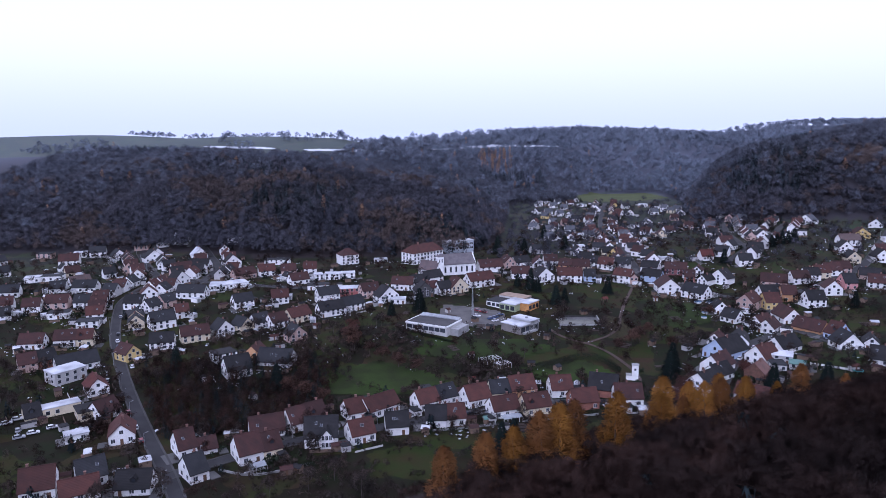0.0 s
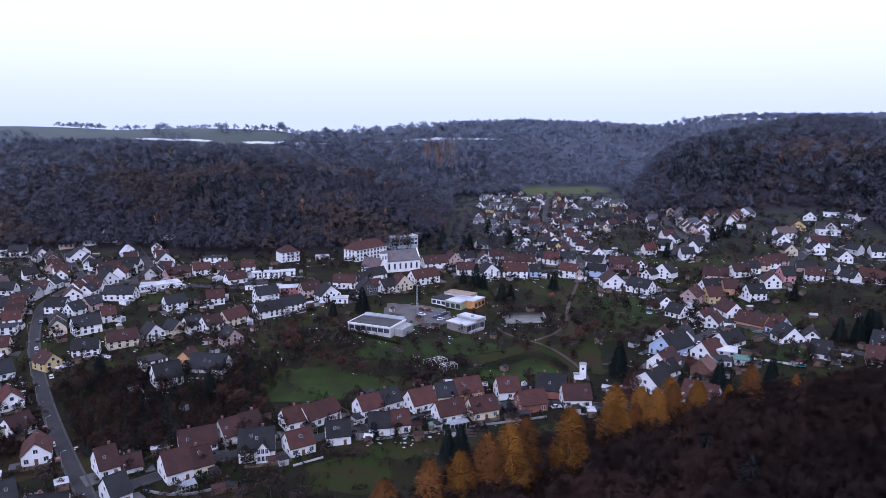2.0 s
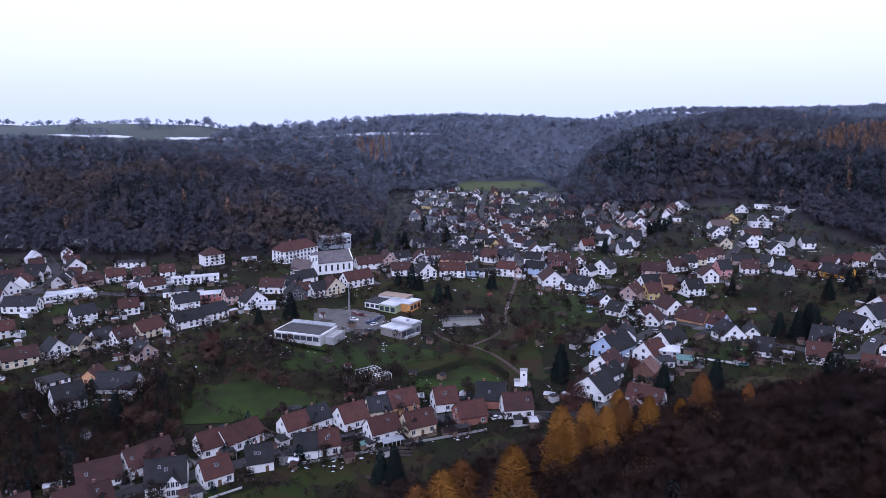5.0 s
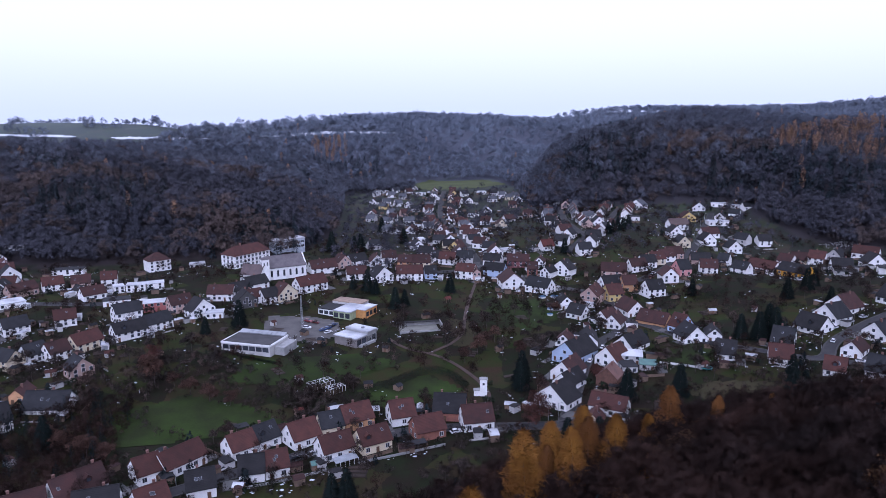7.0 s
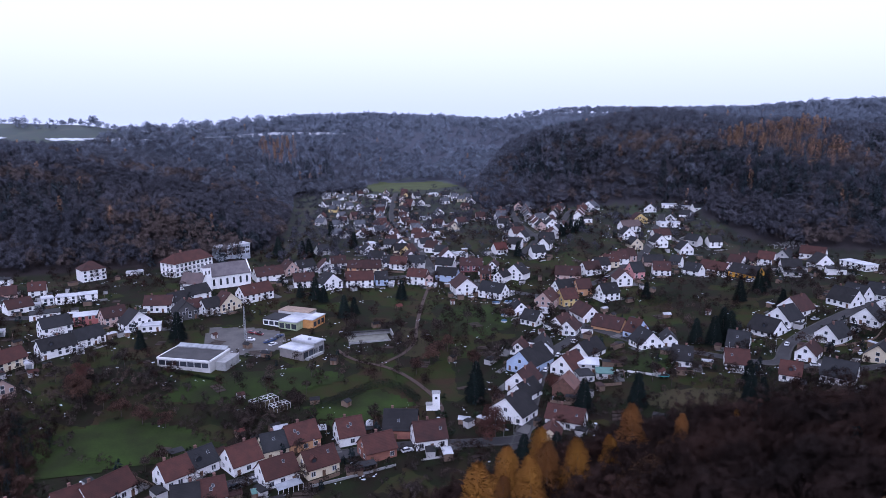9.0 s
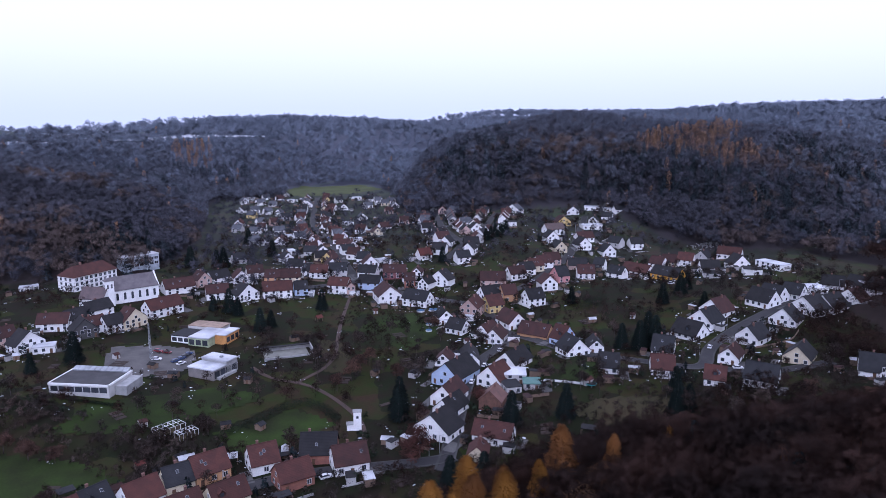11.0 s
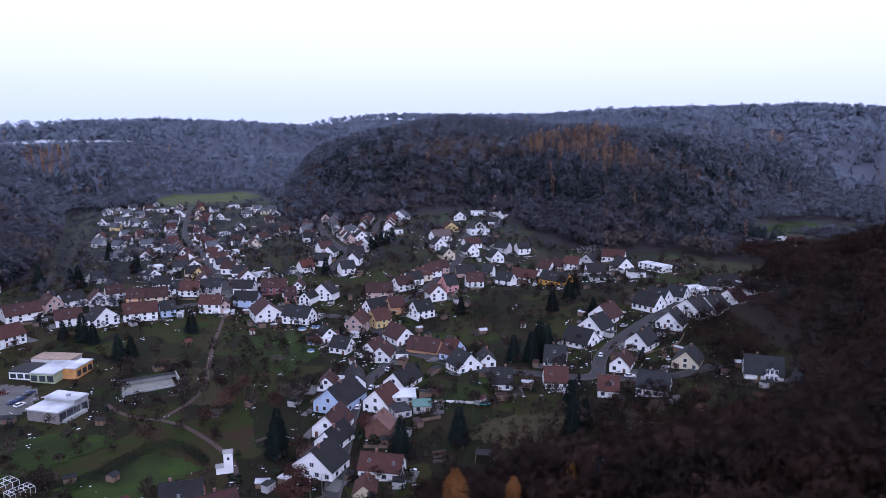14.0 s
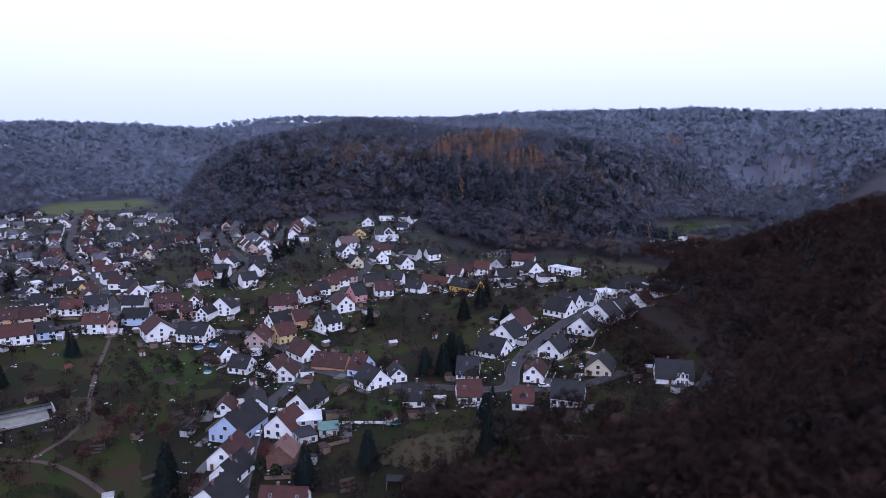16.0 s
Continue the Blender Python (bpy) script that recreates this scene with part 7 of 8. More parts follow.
chance = rng.random(len(fx))
is_larch = near_spot(fx, fy, ((545, 650, 62, 38), (530, 575, 34, 22), (985, 525, 55, 35), (83, 1090, 28, 40), (900, 640, 20, 16))) & (chance < 0.75) | (chance < 0.006)
firs = near_spot(fx, fy, ((345, 735, 40, 60), (400, 830, 26, 50), (455, 620, 60, 40), (535, 475, 85, 60), (470, 540, 45, 40), (110, 1040, 60, 40), (20, 600, 40, 26), (-130, 640, 55, 30), (640, 560, 70, 40), (760, 560, 50, 30)))
crest_firs = near_spot(fx, fy, ((520, 880, 70, 26), (600, 860, 60, 30)))
is_fir = ~is_larch & ((firs & (rng.random(len(fx)) < 0.6)) | (crest_firs & (rng.random(len(fx)) < 0.4)) | (blotch(fx, fy, 70, 1.0) + rng.normal(0, 0.35, len(fx)) > 1.2) & (fy < 1000))
# paler, bluer crowns by distance from the flight: haze put into the colour
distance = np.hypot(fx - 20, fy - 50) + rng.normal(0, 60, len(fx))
hazed = ~is_larch & ~is_fir & (distance > 1020)
is_pale = ~is_larch & ~is_fir & ~hazed & (distance > 760)
is_tan = ~is_larch & ~is_fir & ~is_pale & ~hazed & (blotch(fx, fy, 48, 2.2) + rng.normal(0, 0.4, len(fx)) > 0.45)
is_grey = ~is_larch & ~is_fir & ~is_tan & ~is_pale & ~hazed
scale = rng.uniform(0.8, 1.3, len(fx)) * np.where(far_off, np.where(fy > 1750, 1.6, 1.45), 1.0)
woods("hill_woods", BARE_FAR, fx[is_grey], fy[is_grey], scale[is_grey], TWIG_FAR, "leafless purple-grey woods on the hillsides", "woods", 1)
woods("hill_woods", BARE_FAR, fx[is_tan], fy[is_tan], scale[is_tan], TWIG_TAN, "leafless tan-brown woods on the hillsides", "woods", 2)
woods("ridge_woods", BARE_FAR, fx[is_pale], fy[is_pale], scale[is_pale], TWIG_PALE, "leafless woods on the ridge, paled for haze", "woods", 15)
for which, kinds, seed in ((hazed & ~far_off, BARE_FAR, 25), (hazed & far_off, BARE_FARTHEST, 26)):
    woods("frosted_woods", kinds, fx[which], fy[which], scale[which], TWIG_HAZE, "blue-grey woods on the plateau, coloured for haze", "woods", seed)
for which, material, words, seed in ((is_fir & (distance < 760), NEEDLE_FAR, "dark fir stands among the bare woods", 3), (is_fir & (distance >= 760), NEEDLE_HAZE, "grey-green fir stands on the heights, paled for haze", 27)):
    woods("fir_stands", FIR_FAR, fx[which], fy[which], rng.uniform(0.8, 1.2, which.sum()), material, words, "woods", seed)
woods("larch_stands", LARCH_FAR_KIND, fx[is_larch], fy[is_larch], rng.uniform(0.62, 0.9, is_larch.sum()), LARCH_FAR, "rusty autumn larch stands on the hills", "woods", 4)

# Hedges and trees along the skyline of the plateau and on its fields.
px_, py_ = scatter(rng, -600, 420, 860, 1480, 8)
clear = ~wooded(px_, py_) & ~in_valley(px_, py_) & (blotch(px_, py_, 38, 0.4) + 0.5 * blotch(px_, py_ * 3, 55, 1.1) + rng.normal(0, 0.15, len(px_)) > 0.55)
woods("plateau_trees", BARE_FAR, px_[clear], py_[clear], rng.uniform(0.35, 0.85, clear.sum()), TWIG_HAZE, "bare trees and hedges across the plateau fields", "trees", 5)
for x, y, h in ((-95, 1148, 1.5), (-160, 1128, 1.3), (-330, 1090, 1.4), (-250, 1105, 1.2), (40, 1235, 1.5), (1183, 797, 1.9), (1190, 812, 1.6)):
    gx, gy = x + rng.normal(0, 5, 5), y + rng.normal(0, 5, 5)
    woods("tree_group", BARE_FAR, gx, gy, h * rng.uniform(0.7, 1.05, 5), TWIG_HAZE, "tall bare trees standing out on the skyline", "trees", int(abs(x)))

# The slope under the flight: close, dark woods with visible twigs.
nx, ny = scatter(rng, -330, 560, 20, 420, 5.6)
south = edge_distance(nx, ny, VALLEY_SOUTH)
keep = wooded(nx, ny) & (south < edge_distance(nx, ny, VALLEY_NORTH)) & (south > 2) & (south < 190)
keep &= (nx > -140) & ((ny > 45) | (np.abs(nx) < 120))
keep &= ~((np.hypot(nx - 262, ny - 240) < 15) | (np.hypot(nx - 249, ny - 230) < 15) | (np.hypot(nx, ny) < 30))
nx, ny, south = nx[keep], ny[keep], south[keep]
scale = rng.uniform(0.8, 1.2, len(nx)) * np.interp(south, [0, 30], [0.6, 1])
thin = nx < 2 + 0.2 * (ny - 100)
keep = ~thin | (rng.random(len(nx)) < 0.3)
scale = np.where(thin, 0.5, 0.95 + 0.1 * smooth_step(60, 130, nx)) * scale
nx, ny, scale, south = nx[keep], ny[keep], scale[keep], south[keep]
# coarser crowns only where the slope lies outside the camera's view
away = ((ny < 66 + 0.33 * nx) & (ny < 1.4 * nx - 5)) | (nx < -0.68 * ny - 12) | (ny < 30)
close = (np.hypot(nx - 70, ny - 110) < 165) & ~away
dark = (rng.random(len(nx)) < 0.02) & ~away
leafy = ~dark & close & (blotch(nx, ny, 11, 0.7) + rng.normal(0, 0.3, len(nx)) > 1.1) & (nx < 105) & (ny > 75 + 0.2 * nx)
LEAFY = [tree_kind("leafy", s, 1500) for s in (16, 17, 18)]
woods("oak_crowns", LEAFY, nx[leafy], ny[leafy], scale[leafy], OAK, "brown oaks still holding leaves on the slope", "woods", 16, True)
bare = close & ~leafy & ~dark
woods("slope_woods", BARE_NEAR, nx[bare], ny[bare], scale[bare], TWIG_NEAR, "dark leafless russet woods on the near slope", "woods", 6, True)
mid = ~close & ~dark & ~leafy & ~away
away &= ~dark & ~leafy
woods("slope_woods", BARE_MID, nx[mid], ny[mid], scale[mid], TWIG_NEAR, "dark leafless russet woods up the slope", "woods", 7)
woods("slope_woods", BARE_FAR, nx[away], ny[away], scale[away], TWIG_NEAR, "dark leafless woods on top of the slope", "woods", 17)
woods("slope_firs", [tree_kind("fir", s, 700) for s in (5, 6)], nx[dark], ny[dark], scale[dark] * 0.9, NEEDLE, "dark firs among the near woods", "woods", 8, True)


def tree_makers(kind, seeds, fine, material):
    out = []
    for s in seeds:
        (v, f, o), trunk = tree_kind(kind, s, fine)
        out.append((leafed(triangles("crown", v, f, material), o), trunk.mesh("trunk", BARK, True)))
    return out


LARCHES = [m for k in (0, 1, 2) for m in tree_makers("larch", (20 + k,), 6500, LARCH) + tree_makers("larch", (23 + k,), 6500, LARCH_RUST if k != 1 else LARCH)]
FIRS = tree_makers("fir", range(30, 34), 2600, foliage("garden_fir_needles", (0.018, 0.027, 0.024), (0.013, 0.019, 0.018), 0.05, 0.2, 0.25, True))
BARES = tree_makers("bare", range(40, 46), 420, GARDEN_TWIG)
RUSSETS = tree_makers("leafy", range(50, 53), 3000, foliage("russet_beech_leaves", (0.105, 0.046, 0.036), (0.075, 0.036, 0.03), 0.1, 0.2, 0.3, True))


def tree(makers, x, y, size, name, label, category, group, girth=1.0):
    k = int(abs(x * 3 + y * 5)) % len(makers)
    crown, trunk = makers[k]
    ob = thing(name, x, y, level(x, y) - 0.1, (x * 37 + y * 11) % 360, label, category, group)
    ob.scale = (size * girth, size * girth, size)
    part("trunk", trunk, ob)
    part("crown", crown, ob)
    return ob


for x, y, h in ((53, 162, 26), (33, 127, 24), (21, 121, 24), (25, 128, 24), (17, 118, 23), (12, 114, 21), (7, 112, 21), (0, 107, 20), (78, 190, 24), (82, 181, 20), (87, 175, 18),
                (101, 190, 23), (67, 183, 23), (109, 182, 17), (122, 180, 14), (147, 171, 13), (155, 161, 12), (144, 203, 12), (74, 184, 18), (61, 170, 19), (93, 186, 17),
                (65, 167, 22), (73, 176, 22), (77, 171, 21), (49, 151, 22)):
    tree(LARCHES, x, y, h / 25, "larch", "golden autumn larch at the wood's edge", "tree", "larches", 1.38 if h > 19 else 1.15)
for x, y, h in ((103, 304, 15), (58, 457, 15), (69, 420, 14), (-14, 403, 16), (66, 563, 16), (45, 572, 17), (95, 656, 15), (103, 587, 14), (107, 447, 13), (230, 319, 16), (219, 311, 15),
                (226, 309, 17), (214, 317, 13), (290, 366, 14), (272, 359, 13), (276, 333, 12), (236, 392, 11), (134, 273, 14), (-124, 313, 13), (-71, 286, 14), (96, 240, 14), (106, 238, 13),
                (127, 213, 13), (122, 196, 12), (100, 297, 13), (152, 266, 14), (186, 248, 13), (190, 247, 12), (24, 227, 14), (182, 245, 12), (208, 512, 12), (262, 545, 11),
                (268, 549, 12), (274, 552, 11), (281, 556, 12), (256, 541, 11), (62, 451, 11), (75, 424, 11), (50, 462, 10), (197, 262, 12), (300, 372, 11), (-30, 396, 10), (20, 229, 12), (62, 571, 13)):
    tree(FIRS, x, y, h / 13.5, "fir", "dark green fir standing among the gardens", "tree", "garden firs", 1.2)
for x, y, h in ((92, 262, 11), (97, 267, 12), (-48, 351, 12), (131, 293, 9)):
    tree(RUSSETS, x, y, h / 12, "beech", "russet beech still holding withered leaves", "tree", "beeches", 1.15)

BROWNS = tree_makers("bare", range(54, 58), 900, foliage("warm_brown_twigs", (0.088, 0.050, 0.036), (0.056, 0.034, 0.027), 0.08, 0.25, 0.15, True, gaps=6.0, cover=0.45))
for x, y, h, g in ((-45, 334, 14, 1.1), (-29, 322, 8, 1.5), (-21, 315, 7.5, 1.5), (-13, 311, 6.5, 1.4), (-57, 280, 8, 1.7), (-65, 285, 8, 1.5), (-72, 292, 7.5, 1.4), (-50, 275, 6.5, 1.5), (-36, 330, 7, 1.4), (94, 339, 10, 1.1),
                   (100, 346, 9, 1.1), (86, 332, 8, 1.2), (106, 352, 9, 1.0), (150, 384, 8, 1.2), (111, 330, 9, 1.1), (231, 233, 9, 1.3), (238, 214, 9, 1.3), (222, 226, 8, 1.3)):
    tree(BROWNS, x, y, h / 12, "bare_tree", "large warm-brown leafless tree standing in the meadow", "tree", "meadow trees", g)

# Bare trees and shrubs of the gardens and meadows, clear of houses and streets.
lines = [(np.array(l), h) for l, h in ROADS.values()]


def free(x, y, room=2.5):
    ok = in_valley(x, y)
    for hx_, hy_, r in HOUSES:
        ok &= np.hypot(x - hx_, y - hy_) > r + room - 1.5
    for l, h in lines:
        ok &= edge_distance(x, y, l.tolist()) > h + 1.5
    return ok


gx, gy = scatter(rng, -330, 420, 190, 660, 12)
ok = free(gx, gy, 3) & (blotch(gx, gy, 33, 0.9) + rng.normal(0, 0.5, len(gx)) > 0.3)
ok &= ~((np.abs(gx - 57) < 22) & (np.abs(gy - 307) < 16)) & ~((np.abs(gx + 28) < 34) & (np.abs(gy - 303) < 20)) & ~((np.abs(gx - 18) < 20) & (np.abs(gy - 392) < 24))
gx, gy = gx[ok], gy[ok]
for x, y in list(zip(gx, gy))[:260]:
    tree(BARES, float(x), float(y), float(rng.uniform(0.45, 0.85)), "bare_tree", "leafless brown garden tree with fine twigs", "tree", "bare garden trees")
SHRUBS = [tree_kind("shrub", s, 44) for s in range(60, 65)]
gx, gy = scatter(rng, -330, 420, 190, 680, 4.8)
ok = free(gx, gy, 1.5) & (blotch(gx, gy, 26, 1.9) + 0.5 * blotch(gx, gy, 9, 0.3) + rng.normal(0, 0.5, len(gx)) > 0.3)
ok &= ~((np.abs(gx - 57) < 22) & (np.abs(gy - 307) < 15)) & ~((np.abs(gx + 22) < 19) & (np.abs(gy - 299) < 8)) & ~((np.abs(gx - 20) < 22) & (np.abs(gy - 342) < 9)) & ~((np.abs(gx - 18) < 20) & (np.abs(gy - 392) < 24))
woods("garden_shrubs", SHRUBS, gx[ok], gy[ok], rng.uniform(0.5, 1.3, ok.sum()), SHRUB, "brown leafless shrubs between the gardens", "shrubs", 9, True)
gx, gy = scatter(rng, 40, 420, 500, 1000, 10)
ok = free(gx, gy, 2) & ~((gx > 170) & (gy > 938)) & (rng.random(len(gx)) < np.where(gx < 118 + 0.02 * (gy - 600), 0.8, 0.5))
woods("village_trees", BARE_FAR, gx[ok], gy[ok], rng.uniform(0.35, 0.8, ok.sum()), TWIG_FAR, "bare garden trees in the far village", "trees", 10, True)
gx, gy = scatter(rng, -120, 40, 290, 365, 6)
ok = free(gx, gy, 1) & ~((np.abs(gx + 28) < 32) & (np.abs(gy - 303) < 18)) & (gx * 0.4 + gy > 295) & (blotch(gx, gy, 16, 0.5) > -0.3) & ~((gx > -10) & (gy > 325))
woods("brushwood", SHRUBS, gx[ok], gy[ok], rng.uniform(0.9, 2.2, ok.sum()), SHRUB, "tall leafless thicket beside the meadow", "shrubs", 12, True)


# The dark thicket of firs and scrub below the old houses.
gx, gy = scatter(rng, -136, -50, 244, 318, 3.3)
ok = free(gx, gy, 1.5)
gx, gy = gx[ok], gy[ok]
few = rng.random(len(gx)) < 0.24
woods("thicket", [tree_kind("fir", 7, 340), tree_kind("fir", 8, 340)], gx[few], gy[few], rng.uniform(0.3, 0.75, few.sum()), NEEDLE, "dark evergreens between the streets", "trees", 13, True)
woods("thicket", SHRUBS, gx[~few], gy[~few], rng.uniform(0.7, 2.0, (~few).sum()), TWIG_NEAR, "dark leafless thicket between the streets", "shrubs", 20, True)
tall = ~few & (rng.random(len(gx)) < 0.3)
woods("thicket", BARE_MID, gx[tall], gy[tall], rng.uniform(0.4, 0.75, tall.sum()), TWIG_NEAR, "dark bare trees standing in the thicket", "trees", 21, True)

gx, gy = scatter(rng, 150, 430, 200, 340, 5.0)
ok = free(gx, gy, 2.5) & (edge_distance(gx, gy, VALLEY_SOUTH) < 30 - 14 * (gx < 200)) & (np.hypot(gx - 250, gy - 234) > 20)
woods("edge_woods", BARE_MID, gx[ok], gy[ok], rng.uniform(0.5, 0.9, ok.sum()), TWIG_NEAR, "dark leafless trees along the wood's edge", "woods", 18, True)
gx, gy = scatter(rng, -330, 420, 195, 680, 9)
ok = free(gx, gy, 1.5) & (blotch(gx, gy, 24, 2.7) + rng.normal(0, 0.4, len(gx)) > np.where((gx > 66) & (gx < 124) & (gy > 318) & (gy < 440), 0.0, 0.5))
ok &= ~((np.abs(gx - 57) < 22) & (np.abs(gy - 307) < 15)) & ~((np.abs(gx + 22) < 19) & (np.abs(gy - 299) < 8)) & ~((np.abs(gx - 20) < 22) & (np.abs(gy - 342) < 9)) & ~((np.abs(gx - 18) < 20) & (np.abs(gy - 392) < 24))
woods("copses", BARE_MID, gx[ok], gy[ok], rng.uniform(0.4, 0.8, ok.sum()), TWIG_NEAR, "dark leafless copses between the gardens", "trees", 19, True)
gx, gy = scatter(rng, -70, 340, 190, 275, 3.4)
ok = free(gx, gy, 1) & (blotch(gx, gy, 14, 1.4) + rng.normal(0, 0.5, len(gx)) + 0.6 * (gx > 150) > 0.0)
woods("slope_scrub", SHRUBS, gx[ok], gy[ok], rng.uniform(0.4, 1.1, ok.sum()), SHRUB, "brown scrub at the foot of the slope", "shrubs", 14, True)


def hedge(line, width, height):
    q, side = along(line, 0.5)
    r = np.random.default_rng(int(abs(q[0, 0])))
    n = len(q) * 40
    i = r.integers(0, len(q), n)
    u = r.uniform(-1, 1, n) * width / 2
    base = np.stack([q[i, 0] + side[i, 0] * u, q[i, 1] + side[i, 1] * u, ground_height(q[i, 0], q[i, 1]) + height * r.random(n) ** 0.6], 1)
    a, b = r.normal(0, 0.22, (n, 3)), r.normal(0, 0.22, (n, 3))
    v = np.stack([base, base + a, base + b], 1).reshape(-1, 3)
    out = unit(np.concatenate([side[i] * (u / width)[:, None] * 1.6, np.full((n, 1), 0.6)], 1))
    me = leafed(triangles("hedge", v, np.arange(3 * n).reshape(-1, 3), HEDGE), np.repeat(out, 3, 0), np.full(3 * n, r.random()))
    return tagged(new("hedge", me), "dense dark green clipped hedge", "hedge", "hedges")


hedge([(38, 309), (51, 314), (62, 322), (70, 325), (77, 316), (79, 303)], 3.0, 3.2)
hedge([(232, 378), (243, 382), (253, 386)], 6.0, 4.0)
hedge([(-20, 366), (-4, 352), (6, 346)], 1.2, 1.2)
hedge([(208, 250), (200, 262)], 1.5, 1.6)
hedge([(266, 296), (275, 292), (284, 286)], 1.2, 1.5)
hedge([(-60, 216), (-45, 221), (-35, 226)], 1.2, 1.4)


# ---- cars ----
CAR_PAINTS = {"white": (0.75, 0.75, 0.76), "silver": (0.40, 0.41, 0.43), "black": (0.02, 0.02, 0.022), "dark blue": (0.03, 0.06, 0.16), "dark red": (0.22, 0.02, 0.025)}
TYRE = surface("black_rubber", (0.02, 0.02, 0.02), bump=0)
CARS = {}


def car(x, y, turn, colour):
    """A small hatchback: body, glass cabin, roof, wheels with rims, lights."""
    if colour not in CARS:
        paint = surface("car_paint_" + colour.replace(" ", "_"), CAR_PAINTS[colour], rough=0.3, bump=0, spec=0.6, vary=0.05)
        prof = [(-2.1, 0.35), (-2.15, 0.75), (-2.0, 0.92), (0.95, 0.92), (1.95, 0.78), (2.1, 0.55), (2.08, 0.3), (-2.05, 0.3)]
        body = Solid()
        n = len(prof)
        body.add([(a, -0.86, b) for a, b in prof] + [(a, 0.86, b) for a, b in prof], [tuple(range(n)), tuple(range(2 * n - 1, n - 1, -1))] + [(i, n + i, n + (i + 1) % n, (i + 1) % n) for i in range(n)])
        cabin = Solid().add([(-1.95, -0.8, 0.92), (0.95, -0.8, 0.92), (0.95, 0.8, 0.92), (-1.95, 0.8, 0.92), (-1.5, -0.64, 1.42), (0.2, -0.64, 1.42), (0.2, 0.64, 1.42), (-1.5, 0.64, 1.42)],
                            [(0, 1, 5, 4), (1, 2, 6, 5), (2, 3, 7, 6), (3, 0, 4, 7), (4, 5, 6, 7)])
        CARS[colour] = [body.mesh("body", paint), cabin.mesh("cabin_glass", PANE), Solid().box(-1.5, 0.2, -0.64, 0.64, 1.42, 1.48, 0.04).mesh("roof", paint),
                        Solid().tube((0, -0.1, 0), (0, 0.1, 0), 0.31, 0.31, 10).mesh("wheel", TYRE), Solid().tube((0, -0.105, 0), (0, 0.105, 0), 0.19, 0.19, 8).mesh("rim", METAL),
                        Solid().box(-0.04, 0.04, -0.18, 0.18, -0.07, 0.07).mesh("headlight", FRAME)]
    m = CARS[colour]
    ob = thing("car", x, y, level(x, y) + 0.22, turn, f"parked {colour} hatchback beside the street", "car", "parked cars")
    part("body", m[0], ob)
    part("cabin_glass", m[1], ob, "dark glass")
    part("roof", m[2], ob)
    for a in (-1.3, 1.3):
        for b in (-0.8, 0.8):
            part("rim", m[4], part("wheel", m[3], ob, "black tyre", at=pose(a, b, 0.31)))
    for b in (-0.55, 0.55):
        part("headlight", m[5], ob, at=pose(2.07, b, 0.62))
    return ob


for x, y, turn, colour in ((19.5, 396, -20, "white"), (27.2, 391.2, 35, "dark blue"), (29.8, 393.5, 35, "dark blue"), (31.6, 396.3, 35, "black"), (33.2, 398.8, 35, "dark blue"), (29.5, 387, 35, "white"),
                           (24, 404, -40, "dark red"), (20.5, 407, -40, "dark red"), (-117, 251.8, 120, "white"), (-126, 266, 120, "dark red"), (-110, 240, 120, "dark red"), (-101.5, 226, 120, "dark blue"),
                           (-168, 255, 30, "white"), (-166, 259, 30, "white"), (-156, 243, 30, "silver"), (-153, 247, 30, "white"), (-148.5, 252, 30, "white"), (-160, 249, 120, "silver"),
                           (259.6, 311, 200, "white"), (247, 297.5, 40, "white"), (270, 313, 20, "silver"), (238, 272, -30, "white"), (278, 314, 10, "silver"), (281, 305, 10, "black"), (263, 275, 60, "white"), (242, 256, 60, "silver"),
                           (138, 314.5, 55, "white"), (165, 341, 40, "white"), (150, 327, 50, "white"), (114, 276.6, 60, "silver"), (183, 386, 85, "black"), (-12.8, 261, 30, "white"), (10.5, 262.8, 20, "black"),
                           (16, 264, 20, "silver"), (65.8, 267, 10, "white"), (241.5, 445, 30, "white"), (252.5, 450, 30, "silver"), (236, 438, 30, "dark red"), (308, 417, 20, "white"), (305, 391, 10, "white"),
                           (-150, 300, 118, "silver"), (-158.5, 333, 118, "silver"), (-163, 341, 118, "black"), (-168, 350, 118, "dark blue"), (-172.5, 359, 118, "white"), (-147, 318, 118, "white"), (-178, 372, 117, "black"), (-190, 402, 117, "silver"), (146, 570, 85, "silver"), (150, 600, 85, "white"), (158, 640, 85, "dark blue"),
                           (164, 690, 83, "white"), (148, 540, 85, "black"), (171, 735, 80, "silver"), (243, 590, 80, "white"), (262, 566, 40, "silver"), (330, 536, 50, "white"), (360, 566, 50, "silver"), (300, 490, 45, "white")):
    car(x, y, turn, colour)


# ---- sheds, snow and fences in the gardens ----
def shed(x, y, turn, w, d, wall, roof):
    ob = thing("garden_shed", x, y, level(x, y), turn, f"small {ROOF_WORDS[roof]} garden shed", "shed", "garden sheds")
    part("wall", gable_wall(w, d, 2.0, 0.7, True).mesh("wall", wall), ob)
    part("roof", gable_roof(w, d, 2.0, 0.7, 0.25, 0.1, 0.2).mesh("roof", ROOFS[roof]), ob)
    part("door", Solid().box(-0.4, 0.4, -d / 2 - 0.04, -d / 2 + 0.01, 0, 1.8).mesh("door", DOOR), ob)


WOODEN = surface("weathered_boards", (0.20, 0.14, 0.10), (0.14, 0.10, 0.075), 0.5, 5)
gx, gy = scatter(rng, -300, 400, 200, 620, 21)
ok = free(gx, gy, 4) & (rng.random(len(gx)) < 0.22)
